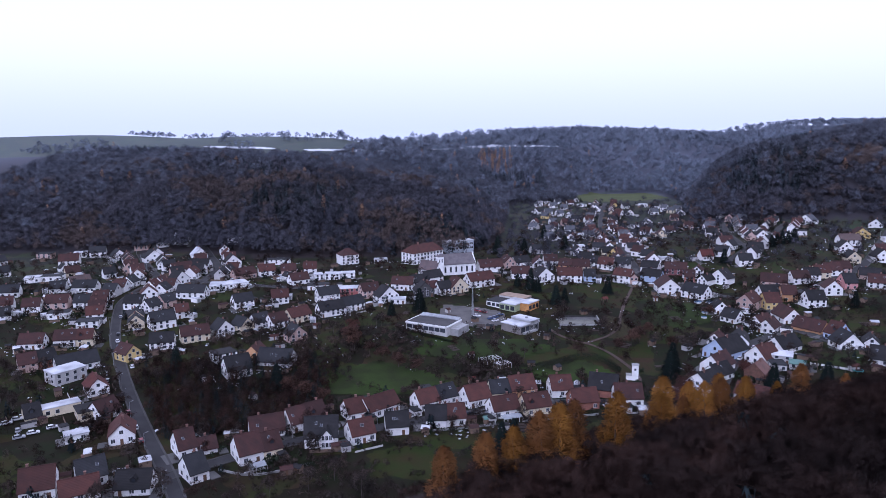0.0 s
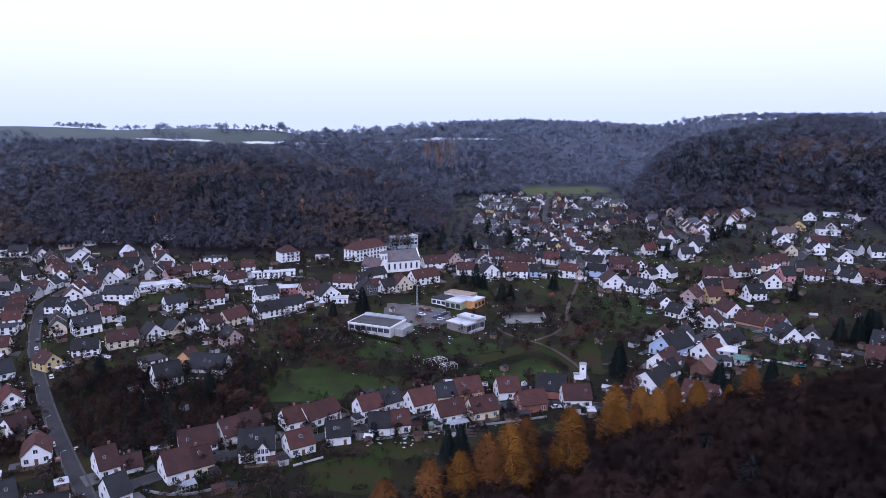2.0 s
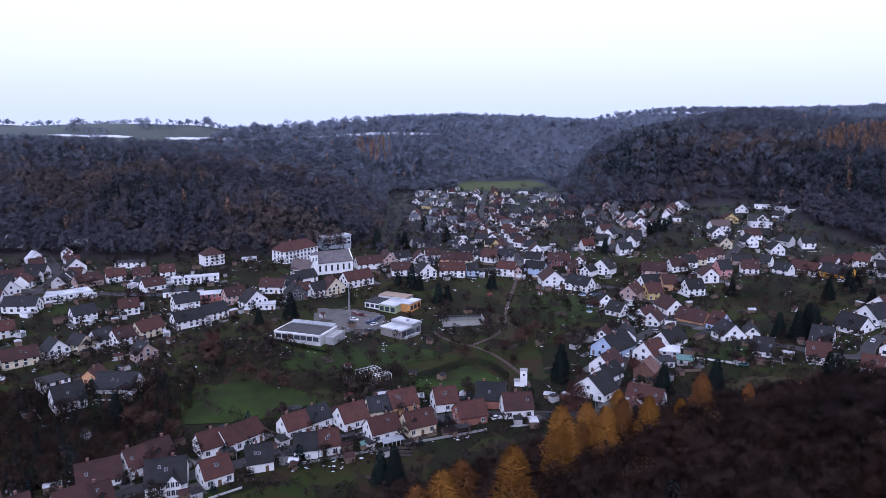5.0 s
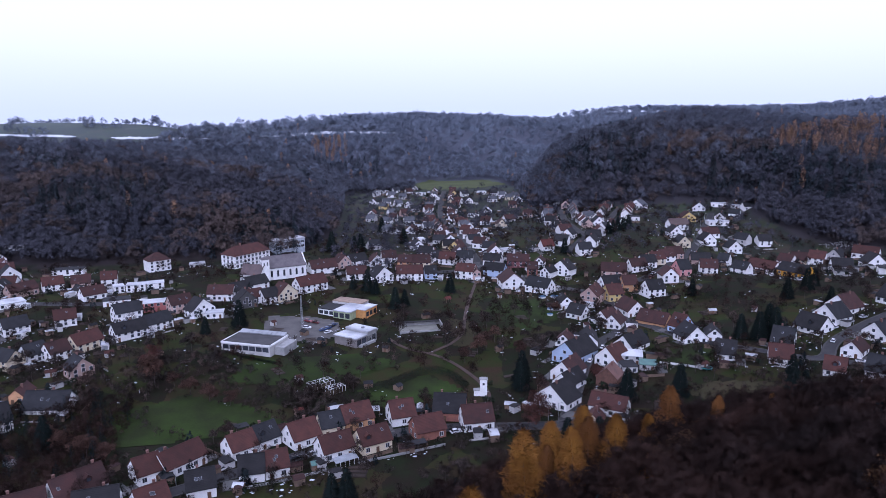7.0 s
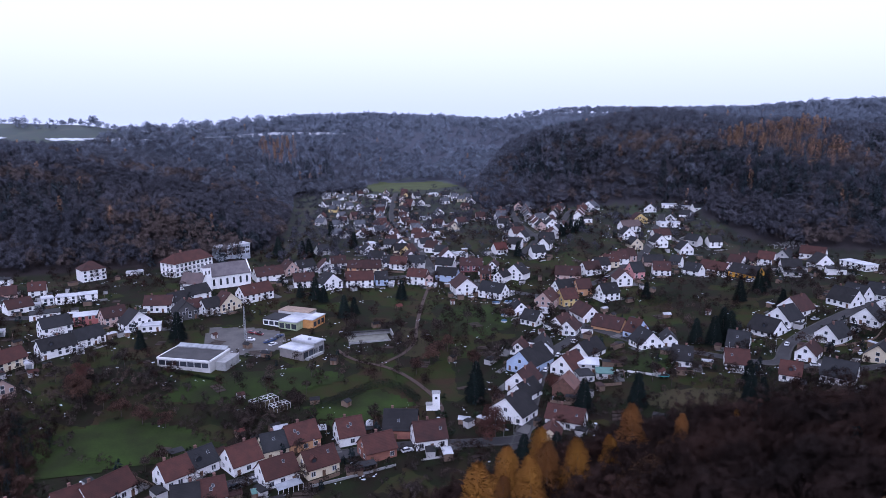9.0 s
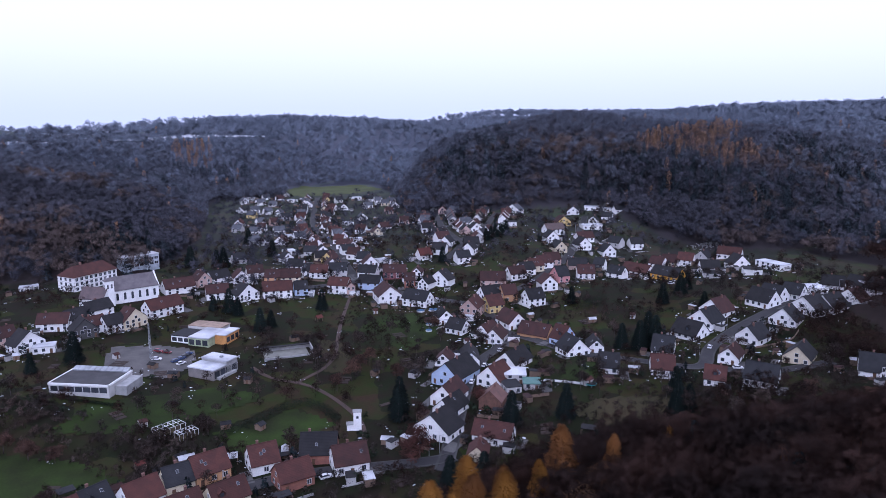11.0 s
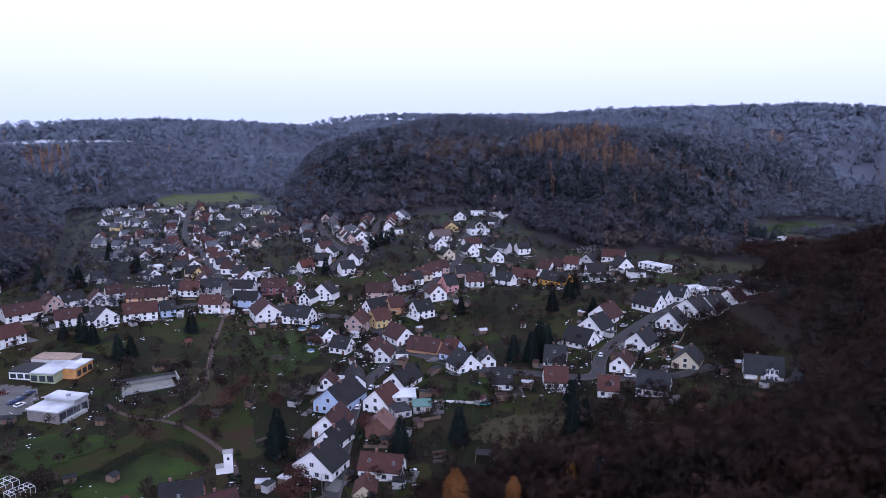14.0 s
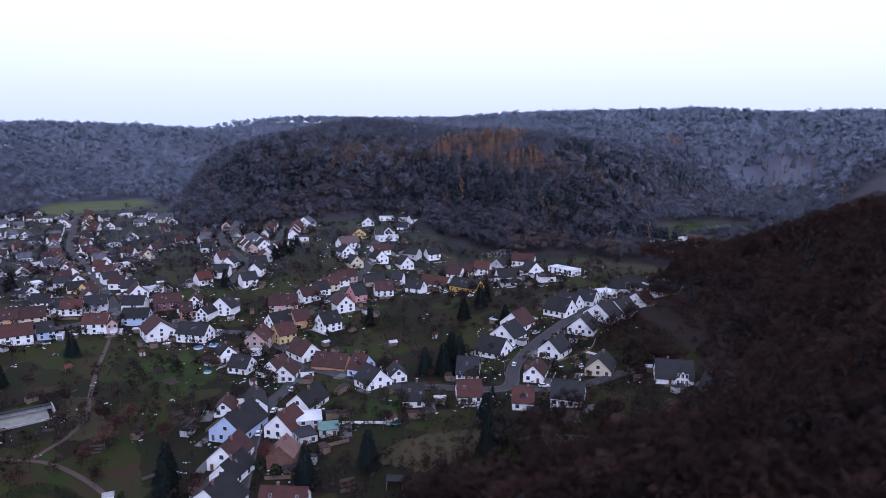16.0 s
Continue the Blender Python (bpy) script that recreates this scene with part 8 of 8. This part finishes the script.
for k, (x, y) in enumerate(zip(gx[ok][:55], gy[ok][:55])):
    shed(float(x), float(y), float(rng.uniform(-50, 50)), float(rng.uniform(2.4, 4.2)), float(rng.uniform(2.2, 3.0)), (WOODEN, WOODEN, WALLS["G"])[k % 3], "kgmkwr"[k % 6])


def snow_patches():
    """Thin leftovers of snow and pale litter in the gardens, as low uneven flakes."""
    x, y = scatter(rng, -330, 430, 195, 700, 7.5)
    near = np.min([np.hypot(x - a, y - b) - r for a, b, r in HOUSES], 0)
    ok = free(x, y, 0.5) & (rng.random(len(x)) < np.where(near < 8, 0.55, 0.05)) & (y > 240)
    x, y = np.repeat(x[ok], 3), np.repeat(y[ok], 3)
    x, y = x + rng.normal(0, 1.6, len(x)), y + rng.normal(0, 1.6, len(x))
    n, sides = len(x), 7
    a = np.linspace(0, 2 * np.pi, sides, endpoint=False)
    r = rng.uniform(0.1, 0.6, (n, 1)) * rng.uniform(0.5, 1.2, (n, sides))
    rx, ry = x[:, None] + r * np.cos(a) * 1.5, y[:, None] + r * np.sin(a)
    z = ground_height(x, y)
    ring = np.stack([rx, ry, np.repeat(z[:, None] + 0.1, sides, 1)], -1)
    top = np.stack([x, y, z + 0.32], -1)[:, None]
    v = np.concatenate([ring, top], 1)
    f = np.array([(i, (i + 1) % sides, sides) for i in range(sides)])
    f = f[None] + (np.arange(n) * (sides + 1))[:, None, None]
    me = triangles("snow_patches", v.reshape(-1, 3), f.reshape(-1, 3), SNOW)
    return tagged(new("snow_patches", me), "thin leftover snow patches in the gardens", "snow", kind="stuff")


snow_patches()


# ---- small things that the gardens show ----
TEAL = surface("teal_plastic", (0.03, 0.22, 0.24), rough=0.5, bump=0)
POOL_BLUE = surface("blue_pool_cover", (0.05, 0.14, 0.26), rough=0.5, bump=0.05)
STONE = surface("pale_stone", (0.26, 0.26, 0.255), (0.15, 0.15, 0.15), 0.8, 4, bump=0.4)


def ring_mesh(name, radius, tube, z, material, sides=20):
    v, f = [], []
    for i in range(sides):
        a = 2 * math.pi * i / sides
        for j in range(6):
            b = 2 * math.pi * j / 6
            v.append(((radius + tube * math.cos(b)) * math.cos(a), (radius + tube * math.cos(b)) * math.sin(a), z + tube * math.sin(b)))
            f.append((i * 6 + j, ((i + 1) % sides) * 6 + j, ((i + 1) % sides) * 6 + (j + 1) % 6, i * 6 + (j + 1) % 6))
    return mesh_of(name, v, f, material, True)


def trampoline(x, y):
    ob = thing("trampoline", x, y, level(x, y), 0, "round garden trampoline with a teal rim", "trampoline")
    part("rim", ring_mesh("rim", 2.1, 0.16, 0.8, TEAL), ob, "teal padded rim")
    part("mat", Solid().tube((0, 0, 0.72), (0, 0, 0.76), 2.0, 2.0, 20).mesh("mat", TYRE), ob, "black jumping mat")
    for i in range(6):
        a = math.pi * i / 3
        part("leg", Solid().tube((2 * math.cos(a), 2 * math.sin(a), -0.2), (2 * math.cos(a), 2 * math.sin(a), 0.75), 0.05, 0.05, 5).mesh("leg", METAL), ob)


def garden_pool(x, y, r):
    ob = thing("garden_pool", x, y, level(x, y), 0, "round above-ground pool with blue cover", "pool", "garden pools")
    part("wall", Solid().tube((0, 0, -0.4), (0, 0, 0.9), r, r, 18).mesh("wall", FRAME), ob)
    part("cover", Solid().tube((0, 0, 0.9), (0, 0, 0.98), r * 1.02, r * 0.96, 18).mesh("cover", POOL_BLUE), ob, "blue pool cover")


def pavilion(x, y):
    ob = thing("garden_pavilion", x, y, level(x, y), 20, "small open pavilion with red roof", "pavilion")
    for a in (-1.4, 1.4):
        for b in (-1.2, 1.2):
            block(ob, "post", a - 0.08, a + 0.08, b - 0.08, b + 0.08, -0.5, 2.1, WOODEN)
    part("roof", gable_roof(3.2, 2.8, 2.1, 0.9, 0.4, 0.1, 0.3).mesh("roof", ROOFS["R"]), ob, "red pavilion roof")


def garden_wall(line, height, material, label):
    q, side = along(line, 3.0)
    s = Solid()
    for i in range(len(q) - 1):
        a, b, n = q[i], q[i + 1], side[i] * 0.15
        z0, z1 = level(*a), level(*b)
        p = [(a[0] - n[0], a[1] - n[1], z0 - 0.5), (b[0] - n[0], b[1] - n[1], z1 - 0.5), (b[0] + n[0], b[1] + n[1], z1 - 0.5), (a[0] + n[0], a[1] + n[1], z0 - 0.5)]
        p += [(u, v, (z0, z1, z1, z0)[k] + height) for k, (u, v, w) in enumerate(p)]
        s.add(p, [(3, 2, 1, 0), (4, 5, 6, 7), (0, 1, 5, 4), (1, 2, 6, 5), (2, 3, 7, 6), (3, 0, 4, 7)])
    return tagged(new("garden_wall", s.mesh("garden_wall", material)), label, "wall", "garden walls")


def carport(x, y, turn, w, d, roof):
    ob = thing("carport", x, y, level(x, y), turn, f"open carport with {ROOF_WORDS[roof]} flat roof", "carport", "carports")
    for a in (-w / 2 + 0.15, w / 2 - 0.15):
        for b in (-d / 2 + 0.15, d / 2 - 0.15):
            block(ob, "post", a - 0.09, a + 0.09, b - 0.09, b + 0.09, -0.6, 2.4, WOODEN)
    block(ob, "roof", -w / 2, w / 2, -d / 2, d / 2, 2.4, 2.6, ROOFS[roof], "flat roof sheet")


def glass_porch(x, y, turn, w, d):
    ob = thing("glass_porch", x, y, level(x, y), turn, "lean-to glass porch with white frame", "porch", "glass porches")
    p = [(-w / 2, -d / 2, 2.0), (w / 2, -d / 2, 2.0), (w / 2, d / 2, 2.7), (-w / 2, d / 2, 2.7)]
    p += [(a, b, c + 0.08) for a, b, c in p]
    part("roof", Solid().add(p, [(3, 2, 1, 0), (4, 5, 6, 7), (0, 1, 5, 4), (1, 2, 6, 5), (2, 3, 7, 6), (3, 0, 4, 7)]).mesh("roof", surface("grey_glazing", (0.30, 0.32, 0.34), rough=0.2, bump=0)), ob, "grey glazed roof")
    for i in range(6):
        u = -w / 2 + w * i / 5
        block(ob, "bar", u - 0.06, u + 0.06, -d / 2 - 0.02, -d / 2 + 0.06, -0.3, 2.05, FRAME)


def rubble(name, ring, count, low, high, material, label, category):
    """Loose stones inside an outline, each an uneven lump."""
    r = np.random.default_rng(count)
    ring = np.array(ring, float)
    w = r.dirichlet(np.ones(len(ring)) * 0.8, count)
    c = w @ ring
    size = r.uniform(low, high, count)
    unit = np.array([(1, 0, 0), (0, 1, 0), (-1, 0, 0), (0, -1, 0), (0, 0, 1), (0, 0, -1)], float)
    f = np.array([(0, 1, 4), (1, 2, 4), (2, 3, 4), (3, 0, 4), (1, 0, 5), (2, 1, 5), (3, 2, 5), (0, 3, 5)])
    v = unit[None] * size[:, None, None] * r.uniform(0.6, 1.3, (count, 6, 1)) * np.array([1, 1, 0.6])
    v += np.stack([c[:, 0], c[:, 1], ground_height(c[:, 0], c[:, 1]) + size * 0.3], 1)[:, None]
    me = triangles(name, v.reshape(-1, 3), (f[None] + 6 * np.arange(count)[:, None, None]).reshape(-1, 3), material)
    return tagged(new(name, me), label, category, kind="stuff")


trampoline(173.9, 282.5)
for x, y, r in ((157.4, 423.5, 2.2), (164.6, 421.9, 2.4), (151.1, 395.2, 1.6), (147.1, 385, 1.6)):
    garden_pool(x, y, r)
pavilion(100.6, 427.3)
for line, h, m, words in (([(161.9, 297.8), (171.3, 285.6)], 0.9, WALLS["w"], "low white garden wall"),
                          ([(211.5, 407.9), (212.3, 394.7)], 1.6, WALLS["w"], "white stepped garden wall beside the house"),
                          ([(205.4, 242.9), (215.1, 231)], 0.8, STONE, "pale dry-stone terrace wall"),
                          ([(-8, 247), (6, 249), (20, 252)], 0.8, CONCRETE, "grey concrete garden wall"),
                          ([(30, 254), (44, 256), (60, 259)], 0.8, CONCRETE, "grey concrete garden wall"),
                          ([(-75, 218), (-62, 213), (-45, 222)], 0.8, CONCRETE, "grey concrete garden wall"),
                          ([(240, 268), (247, 262), (256, 268)], 0.7, WALLS["w"], "low white garden wall"),
                          ([(262, 286), (280, 283), (292, 290)], 0.8, WOODEN, "brown board fence round a garden")):
    garden_wall(line, h, m, words)
rubble("terrace_stones", [(204.7, 242.4), (216, 230.6), (208.1, 225.8), (198.4, 235.4)], 130, 0.12, 0.5, STONE, "pale stones scattered over a terraced garden", "stones")
rubble("rock_scar", [(404, 492), (418, 486), (424, 474), (420, 464), (400, 472)], 150, 0.3, 1.0, STONE, "pale broken rock on the cut slope", "rocks")
rubble("rubble", [(150, 296), (166, 301), (170, 292), (158, 286)], 60, 0.1, 0.4, STONE, "pale rubble beside the glasshouses", "stones")
carport(57, 285, 2, 6, 5, "g")
carport(39.5, 290, -5, 5, 4.5, "w")
carport(-8, 289, 20, 5, 4, "g")
carport(50, 259, 8, 7, 3.5, "g")
carport(152, 252, -40, 5, 4, "k")
glass_porch(26, 254.6, 20, 8, 3)
glass_porch(-62, 217.5, 33, 6, 2.6)
for x, y, t, w, d, r in ((10.3, 255.5, 10, 4, 2.8, "m"), (16.6, 254.5, 10, 3, 2.5, "t"), (12.6, 298, 20, 3, 2.4, "R"), (26.4, 296, 10, 5, 3, "w"), (5.5, 286, 30, 4, 3, "m"), (46.5, 258, 0, 5, 3, "m"), (-84, 232, 30, 3, 2.5, "k"), (-38, 233, 20, 3.5, 2.5, "m"), (-52, 216, 20, 4, 3, "m")):
    shed(x, y, t, w, d, WOODEN, r)


def vegetable_beds():
    """Dug beds in the gardens, as low heaped rectangles."""
    r = np.random.default_rng(77)
    x, y = scatter(r, -300, 330, 230, 560, 17)
    ok = free(x, y, 3) & (r.random(len(x)) < 0.15)
    s = Solid()
    for a, b in zip(x[ok], y[ok]):
        w, d, t = r.uniform(3, 7), r.uniform(1.2, 2.4), r.uniform(-0.6, 0.6)
        for k in range(r.integers(1, 4)):
            o = k * (d + 0.7)
            ca, sa = math.cos(t), math.sin(t)
            p = [(a + ca * u - sa * (v + o), b + sa * u + ca * (v + o)) for u, v in ((-w / 2, -d / 2), (w / 2, -d / 2), (w / 2, d / 2), (-w / 2, d / 2))]
            z = [level(*q) for q in p]
            s.add([(q[0], q[1], h - 0.2) for q, h in zip(p, z)] + [(0.9 * q[0] + 0.1 * a, 0.9 * q[1] + 0.1 * b, h + 0.32) for q, h in zip(p, z)],
                  [(3, 2, 1, 0), (4, 5, 6, 7), (0, 1, 5, 4), (1, 2, 6, 5), (2, 3, 7, 6), (3, 0, 4, 7)])
    return tagged(new("vegetable_beds", s.mesh("vegetable_beds", surface("dug_earth", (0.045, 0.030, 0.022), (0.03, 0.022, 0.018), 0.4, 4, bump=0.5))), "dug brown vegetable beds in the gardens", "garden beds", kind="stuff")


vegetable_beds()


# ---- street lamps ----
def street_lamp(x, y, turn):
    if "lamp" not in SHARED:
        SHARED["lamp"] = (Solid().tube((0, 0, -0.4), (0, 0, 6.2), 0.09, 0.06, 6).mesh("pole", METAL), Solid().tube((0, 0, 6.1), (1.1, 0, 6.5), 0.05, 0.04, 5).mesh("arm", METAL),
                          Solid().box(0.9, 1.6, -0.14, 0.14, 6.42, 6.56, 0.04).mesh("lantern", CONCRETE))
    ob = thing("street_lamp", x, y, level(x, y), turn, "grey metal street lamp with curved arm", "street lamp", "street lamps")
    for n, m in zip(("pole", "arm", "lantern"), SHARED["lamp"]):
        part(n, m, ob)


for key, gap in (("main", 34), ("row", 32), ("village", 34), ("east", 34)):
    q, side = along(ROADS[key][0], 2.0)
    half = ROADS[key][1] + 0.8
    for i in range(6, len(q), gap // 2):
        street_lamp(float(q[i, 0] + side[i, 0] * half), float(q[i, 1] + side[i, 1] * half), math.degrees(math.atan2(-side[i, 1], -side[i, 0])))


# ---- garages beside the houses of the far village ----
def garage(x, y, turn, roof):
    if "garage" not in SHARED:
        SHARED["garage"] = (Solid().box(-1.6, 1.6, -2.8, 2.8, -1.2, 2.5).mesh("wall", WALLS["w"]), Solid().box(-0.02, 0.06, -1.15, 1.15, 0, 2.1).mesh("garage_door", METAL),
                            {r: Solid().box(-1.75, 1.75, -2.95, 2.95, 2.5, 2.68).mesh("roof", ROOFS[r]) for r in "wg"})
    wall, door, roofs = SHARED["garage"]
    ob = thing("garage", x, y, level(x, y), turn, f"small white garage with {ROOF_WORDS[roof]} flat roof", "garage", "garages")
    part("wall", wall, ob)
    part("roof", roofs[roof], ob)
    part("garage_door", door, ob, "metal garage door", at=pose(0, -2.82, 0, 0, 0, -90))


pick, built = random.Random(5), 0
for hx_, hy_, r in list(HOUSES):
    a = pick.uniform(0, 2 * math.pi)
    x, y = hx_ + (r + 1.5) * math.cos(a), hy_ + (r + 1.5) * math.sin(a)
    if y > 330 and built < 58 and bool(free(np.array([x]), np.array([y]), 2.6)[0]) and pick.random() < 0.7:
        garage(x, y, pick.choice((-20, 10, 30, 60)), pick.choice("wwg"))
        built += 1

# ---- hedges, fences, yards and shrubs round the houses ----
def plot_lines(seed, share, low, high, room=1.2):
    """Short lines along the borders of the house plots: two ends each, clear of houses and streets."""
    r, ends = random.Random(seed), []
    for x, y, turn, w, d in PLOTS:
        a = math.radians(turn)
        for (ux, uy), off in (((1, 0), d), ((1, 0), -d), ((0, 1), w), ((0, 1), -w)):
            if r.random() > share:
                continue
            o = off / 2 + math.copysign(r.uniform(2.5, 7.0), off)
            m, ln = r.uniform(-2, 2), r.uniform(low, high)
            for k in (-0.5, 0, 0.5):
                lx, ly = (ux * (m + k * ln), o) if uy == 0 else (o, uy * (m + k * ln))
                ends.append((x + lx * math.cos(a) - ly * math.sin(a), y + lx * math.sin(a) + ly * math.cos(a)))
    q = np.array(ends)
    ok = free(q[:, 0], q[:, 1], room).reshape(-1, 3).all(1)
    return [(q[3 * i], q[3 * i + 2]) for i in np.flatnonzero(ok)]


def border_hedges():
    """Clipped and grown-out hedges on the plot borders."""
    r = np.random.default_rng(31)
    v, outs, tints = [], [], []
    for (ax, ay), (bx, by) in plot_lines(3, 0.6, 5, 14):
        ln = math.hypot(bx - ax, by - ay)
        n = int(ln * 20)
        u, wide, high = r.random(n), r.uniform(0.8, 1.6), r.uniform(1.0, 2.3)
        t, h = r.uniform(-1, 1, n), r.random(n) ** 0.6
        side = np.array([-(by - ay), bx - ax]) / ln
        x, y = ax + (bx - ax) * u + side[0] * t * wide / 2, ay + (by - ay) * u + side[1] * t * wide / 2
        base = np.stack([x, y, level(ax, ay) * (1 - u) + level(bx, by) * u + high * h * (0.9 + 0.1 * np.sin(u * 19))], 1)
        v.append(np.stack([base, base + r.normal(0, 0.24, (n, 3)), base + r.normal(0, 0.24, (n, 3))], 1).reshape(-1, 3))
        outs.append(np.repeat(unit(np.stack([side[0] * t, side[1] * t, 0.25 + 0.6 * h], 1)), 3, 0))
        tints.append(np.full(3 * n, r.random()))
    v = np.concatenate(v)
    me = leafed(triangles("border_hedges", v, np.arange(len(v)).reshape(-1, 3), HEDGE), np.concatenate(outs), np.concatenate(tints))
    return tagged(new("border_hedges", me), "dark hedges along the borders of the gardens", "hedges", kind="stuff")


def border_fences(seed, share, material, high, label):
    s = Solid()
    for (ax, ay), (bx, by) in plot_lines(seed, share, 4, 11, 1.0):
        ln = math.hypot(bx - ax, by - ay)
        nx_, ny_ = -(by - ay) / ln * 0.06, (bx - ax) / ln * 0.06
        z0, z1 = level(ax, ay), level(bx, by)
        p = [(ax - nx_, ay - ny_, z0 - 0.4), (bx - nx_, by - ny_, z1 - 0.4), (bx + nx_, by + ny_, z1 - 0.4), (ax + nx_, ay + ny_, z0 - 0.4)]
        p += [(a, b, (z0, z1, z1, z0)[k] + high) for k, (a, b, c) in enumerate(p)]
        s.add(p, [(3, 2, 1, 0), (4, 5, 6, 7), (0, 1, 5, 4), (1, 2, 6, 5), (2, 3, 7, 6), (3, 0, 4, 7)])
    return tagged(new("garden_fences", s.mesh("garden_fences", material)), label, "fences", kind="stuff")


def paved_yards():
    """Paved yards and drives beside the houses, low slabs that follow the slope."""
    r, s = random.Random(8), Solid()
    for x, y, turn, w, d in PLOTS:
        if r.random() < 0.75:
            a, side = math.radians(turn), r.choice((-1, 1))
            lw, ld = r.uniform(2.5, 5), r.uniform(4, 9)
            cx, cy = side * (w / 2 + lw / 2 + 0.2), -d / 2 + r.uniform(-2, 3)
            p = []
            for u, v in ((-1, -1), (1, -1), (1, 1), (-1, 1)):
                lx, ly = cx + u * lw / 2, cy + v * ld / 2
                p.append((x + lx * math.cos(a) - ly * math.sin(a), y + lx * math.sin(a) + ly * math.cos(a)))
            z = [level(*q) for q in p]
            s.add([(q[0], q[1], h - 0.4) for q, h in zip(p, z)] + [(q[0], q[1], h + 0.26) for q, h in zip(p, z)], [(3, 2, 1, 0), (4, 5, 6, 7), (0, 1, 5, 4), (1, 2, 6, 5), (2, 3, 7, 6), (3, 0, 4, 7)])
    m = surface("wet_paving_slabs", (0.11, 0.105, 0.10), (0.06, 0.06, 0.06), 0.15, 2.5, 0.6, vary=0, island=0.4)
    return tagged(new("paved_yards", s.mesh("paved_yards", m)), "grey paved yards and drives beside the houses", "yards", kind="stuff")


def house_shrubs():
    """Shrubs and small trees close round the houses."""
    r = np.random.default_rng(44)
    x = np.concatenate([a + (h + r.uniform(0.3, 6, 11)) * np.cos(t) for a, b, h in HOUSES for t in (r.random(11) * 2 * np.pi,)])
    r = np.random.default_rng(44)
    y = np.concatenate([b + (h + r.uniform(0.3, 6, 11)) * np.sin(t) for a, b, h in HOUSES for t in (r.random(11) * 2 * np.pi,)])
    ok = free(x, y, 1.6)
    x, y = x[ok], y[ok]
    size, kind = r.uniform(0.35, 1.0, len(x)), r.random(len(x))
    brown = kind < 0.5
    woods("house_shrubs", SHRUBS, x[brown], y[brown], size[brown], SHRUB, "brown leafless shrubs close round the houses", "shrubs", 31)
    green = (kind >= 0.5) & (kind < 0.82)
    woods("house_shrubs", SHRUBS, x[green], y[green], size[green], HEDGE, "dark evergreen shrubs close round the houses", "shrubs", 32)
    conifer = (kind >= 0.82) & (kind < 0.9)
    woods("house_conifers", FIR_FAR, x[conifer], y[conifer], r.uniform(0.2, 0.6, conifer.sum()), NEEDLE, "small dark conifers in the house gardens", "trees", 33)
    tall = kind >= 0.9
    woods("house_trees", BARE_FAR, x[tall], y[tall], r.uniform(0.35, 0.6, tall.sum()), SHRUB, "small bare trees in the house gardens", "trees", 34)


border_hedges()
border_fences(5, 0.22, WOODEN, 1.2, "brown board fences between the gardens")
border_fences(6, 0.14, WALLS["G"], 0.7, "low grey garden walls between the plots")
paved_yards()
house_shrubs()

def outbuildings(seed, share, roof, words):
    """Sheds, lean-tos and small garages in the gardens behind the houses."""
    r, spots = random.Random(seed), []
    for x, y, turn, w, d in PLOTS:
        for k in range(2):
            if r.random() < share:
                a, t = r.uniform(0, 2 * math.pi), math.radians(turn + r.choice((0, 90)) + r.uniform(-8, 8))
                o = 0.5 * math.hypot(w, d) + r.uniform(1.5, 9)
                spots.append((x + o * math.cos(a), y + o * math.sin(a), t, r.uniform(1.2, 2.6), r.uniform(1.0, 1.9), r.uniform(1.9, 2.6), r.choice((0.05, 0.05, 0.6))))
    q = np.array(spots)
    body, top = Solid(), Solid()
    for x, y, t, w, d, h, rise in q[free(q[:, 0], q[:, 1], 2.2)]:
        z, c, s = level(x, y), math.cos(t), math.sin(t)

        def at(u, v, k):
            return x + u * c - v * s, y + u * s + v * c, z + k
        body.add([at(u, v, -0.5) for u, v in ((-w, -d), (w, -d), (w, d), (-w, d))] + [at(u, v, h) for u, v in ((-w, -d), (w, -d), (w, d), (-w, d))],
                 [(3, 2, 1, 0), (4, 5, 6, 7), (0, 1, 5, 4), (1, 2, 6, 5), (2, 3, 7, 6), (3, 0, 4, 7)])
        e, f = w + 0.2, d + 0.2
        top.add([at(u, v, h + 0.02) for u, v in ((-e, -f), (e, -f), (e, f), (-e, f))] + [at(-e, 0, h + 0.15 + rise), at(e, 0, h + 0.15 + rise)],
                [(3, 2, 1, 0), (0, 1, 5, 4), (2, 3, 4, 5), (1, 2, 5), (3, 0, 4)])
    k = len(body.f)
    me = Solid().add(body.v, body.f).add(top.v, top.f).mesh("outbuildings", r.choice((WOODEN, WALLS["G"])))
    me.materials.append(roof)
    me.polygons.foreach_set("material_index", [0] * k + [1] * (len(me.polygons) - k))
    return tagged(new("outbuildings", me), words, "sheds", kind="stuff")


for seed, roof, words in ((21, "k", "small sheds with black felt roofs in the gardens"), (22, "m", "small sheds with brown-red roofs in the gardens"),
                          (23, "w", "small sheds with frosted pale roofs in the gardens"), (24, "g", "small sheds with grey roofs in the gardens")):
    outbuildings(seed, 0.22, ROOFS[roof], words)
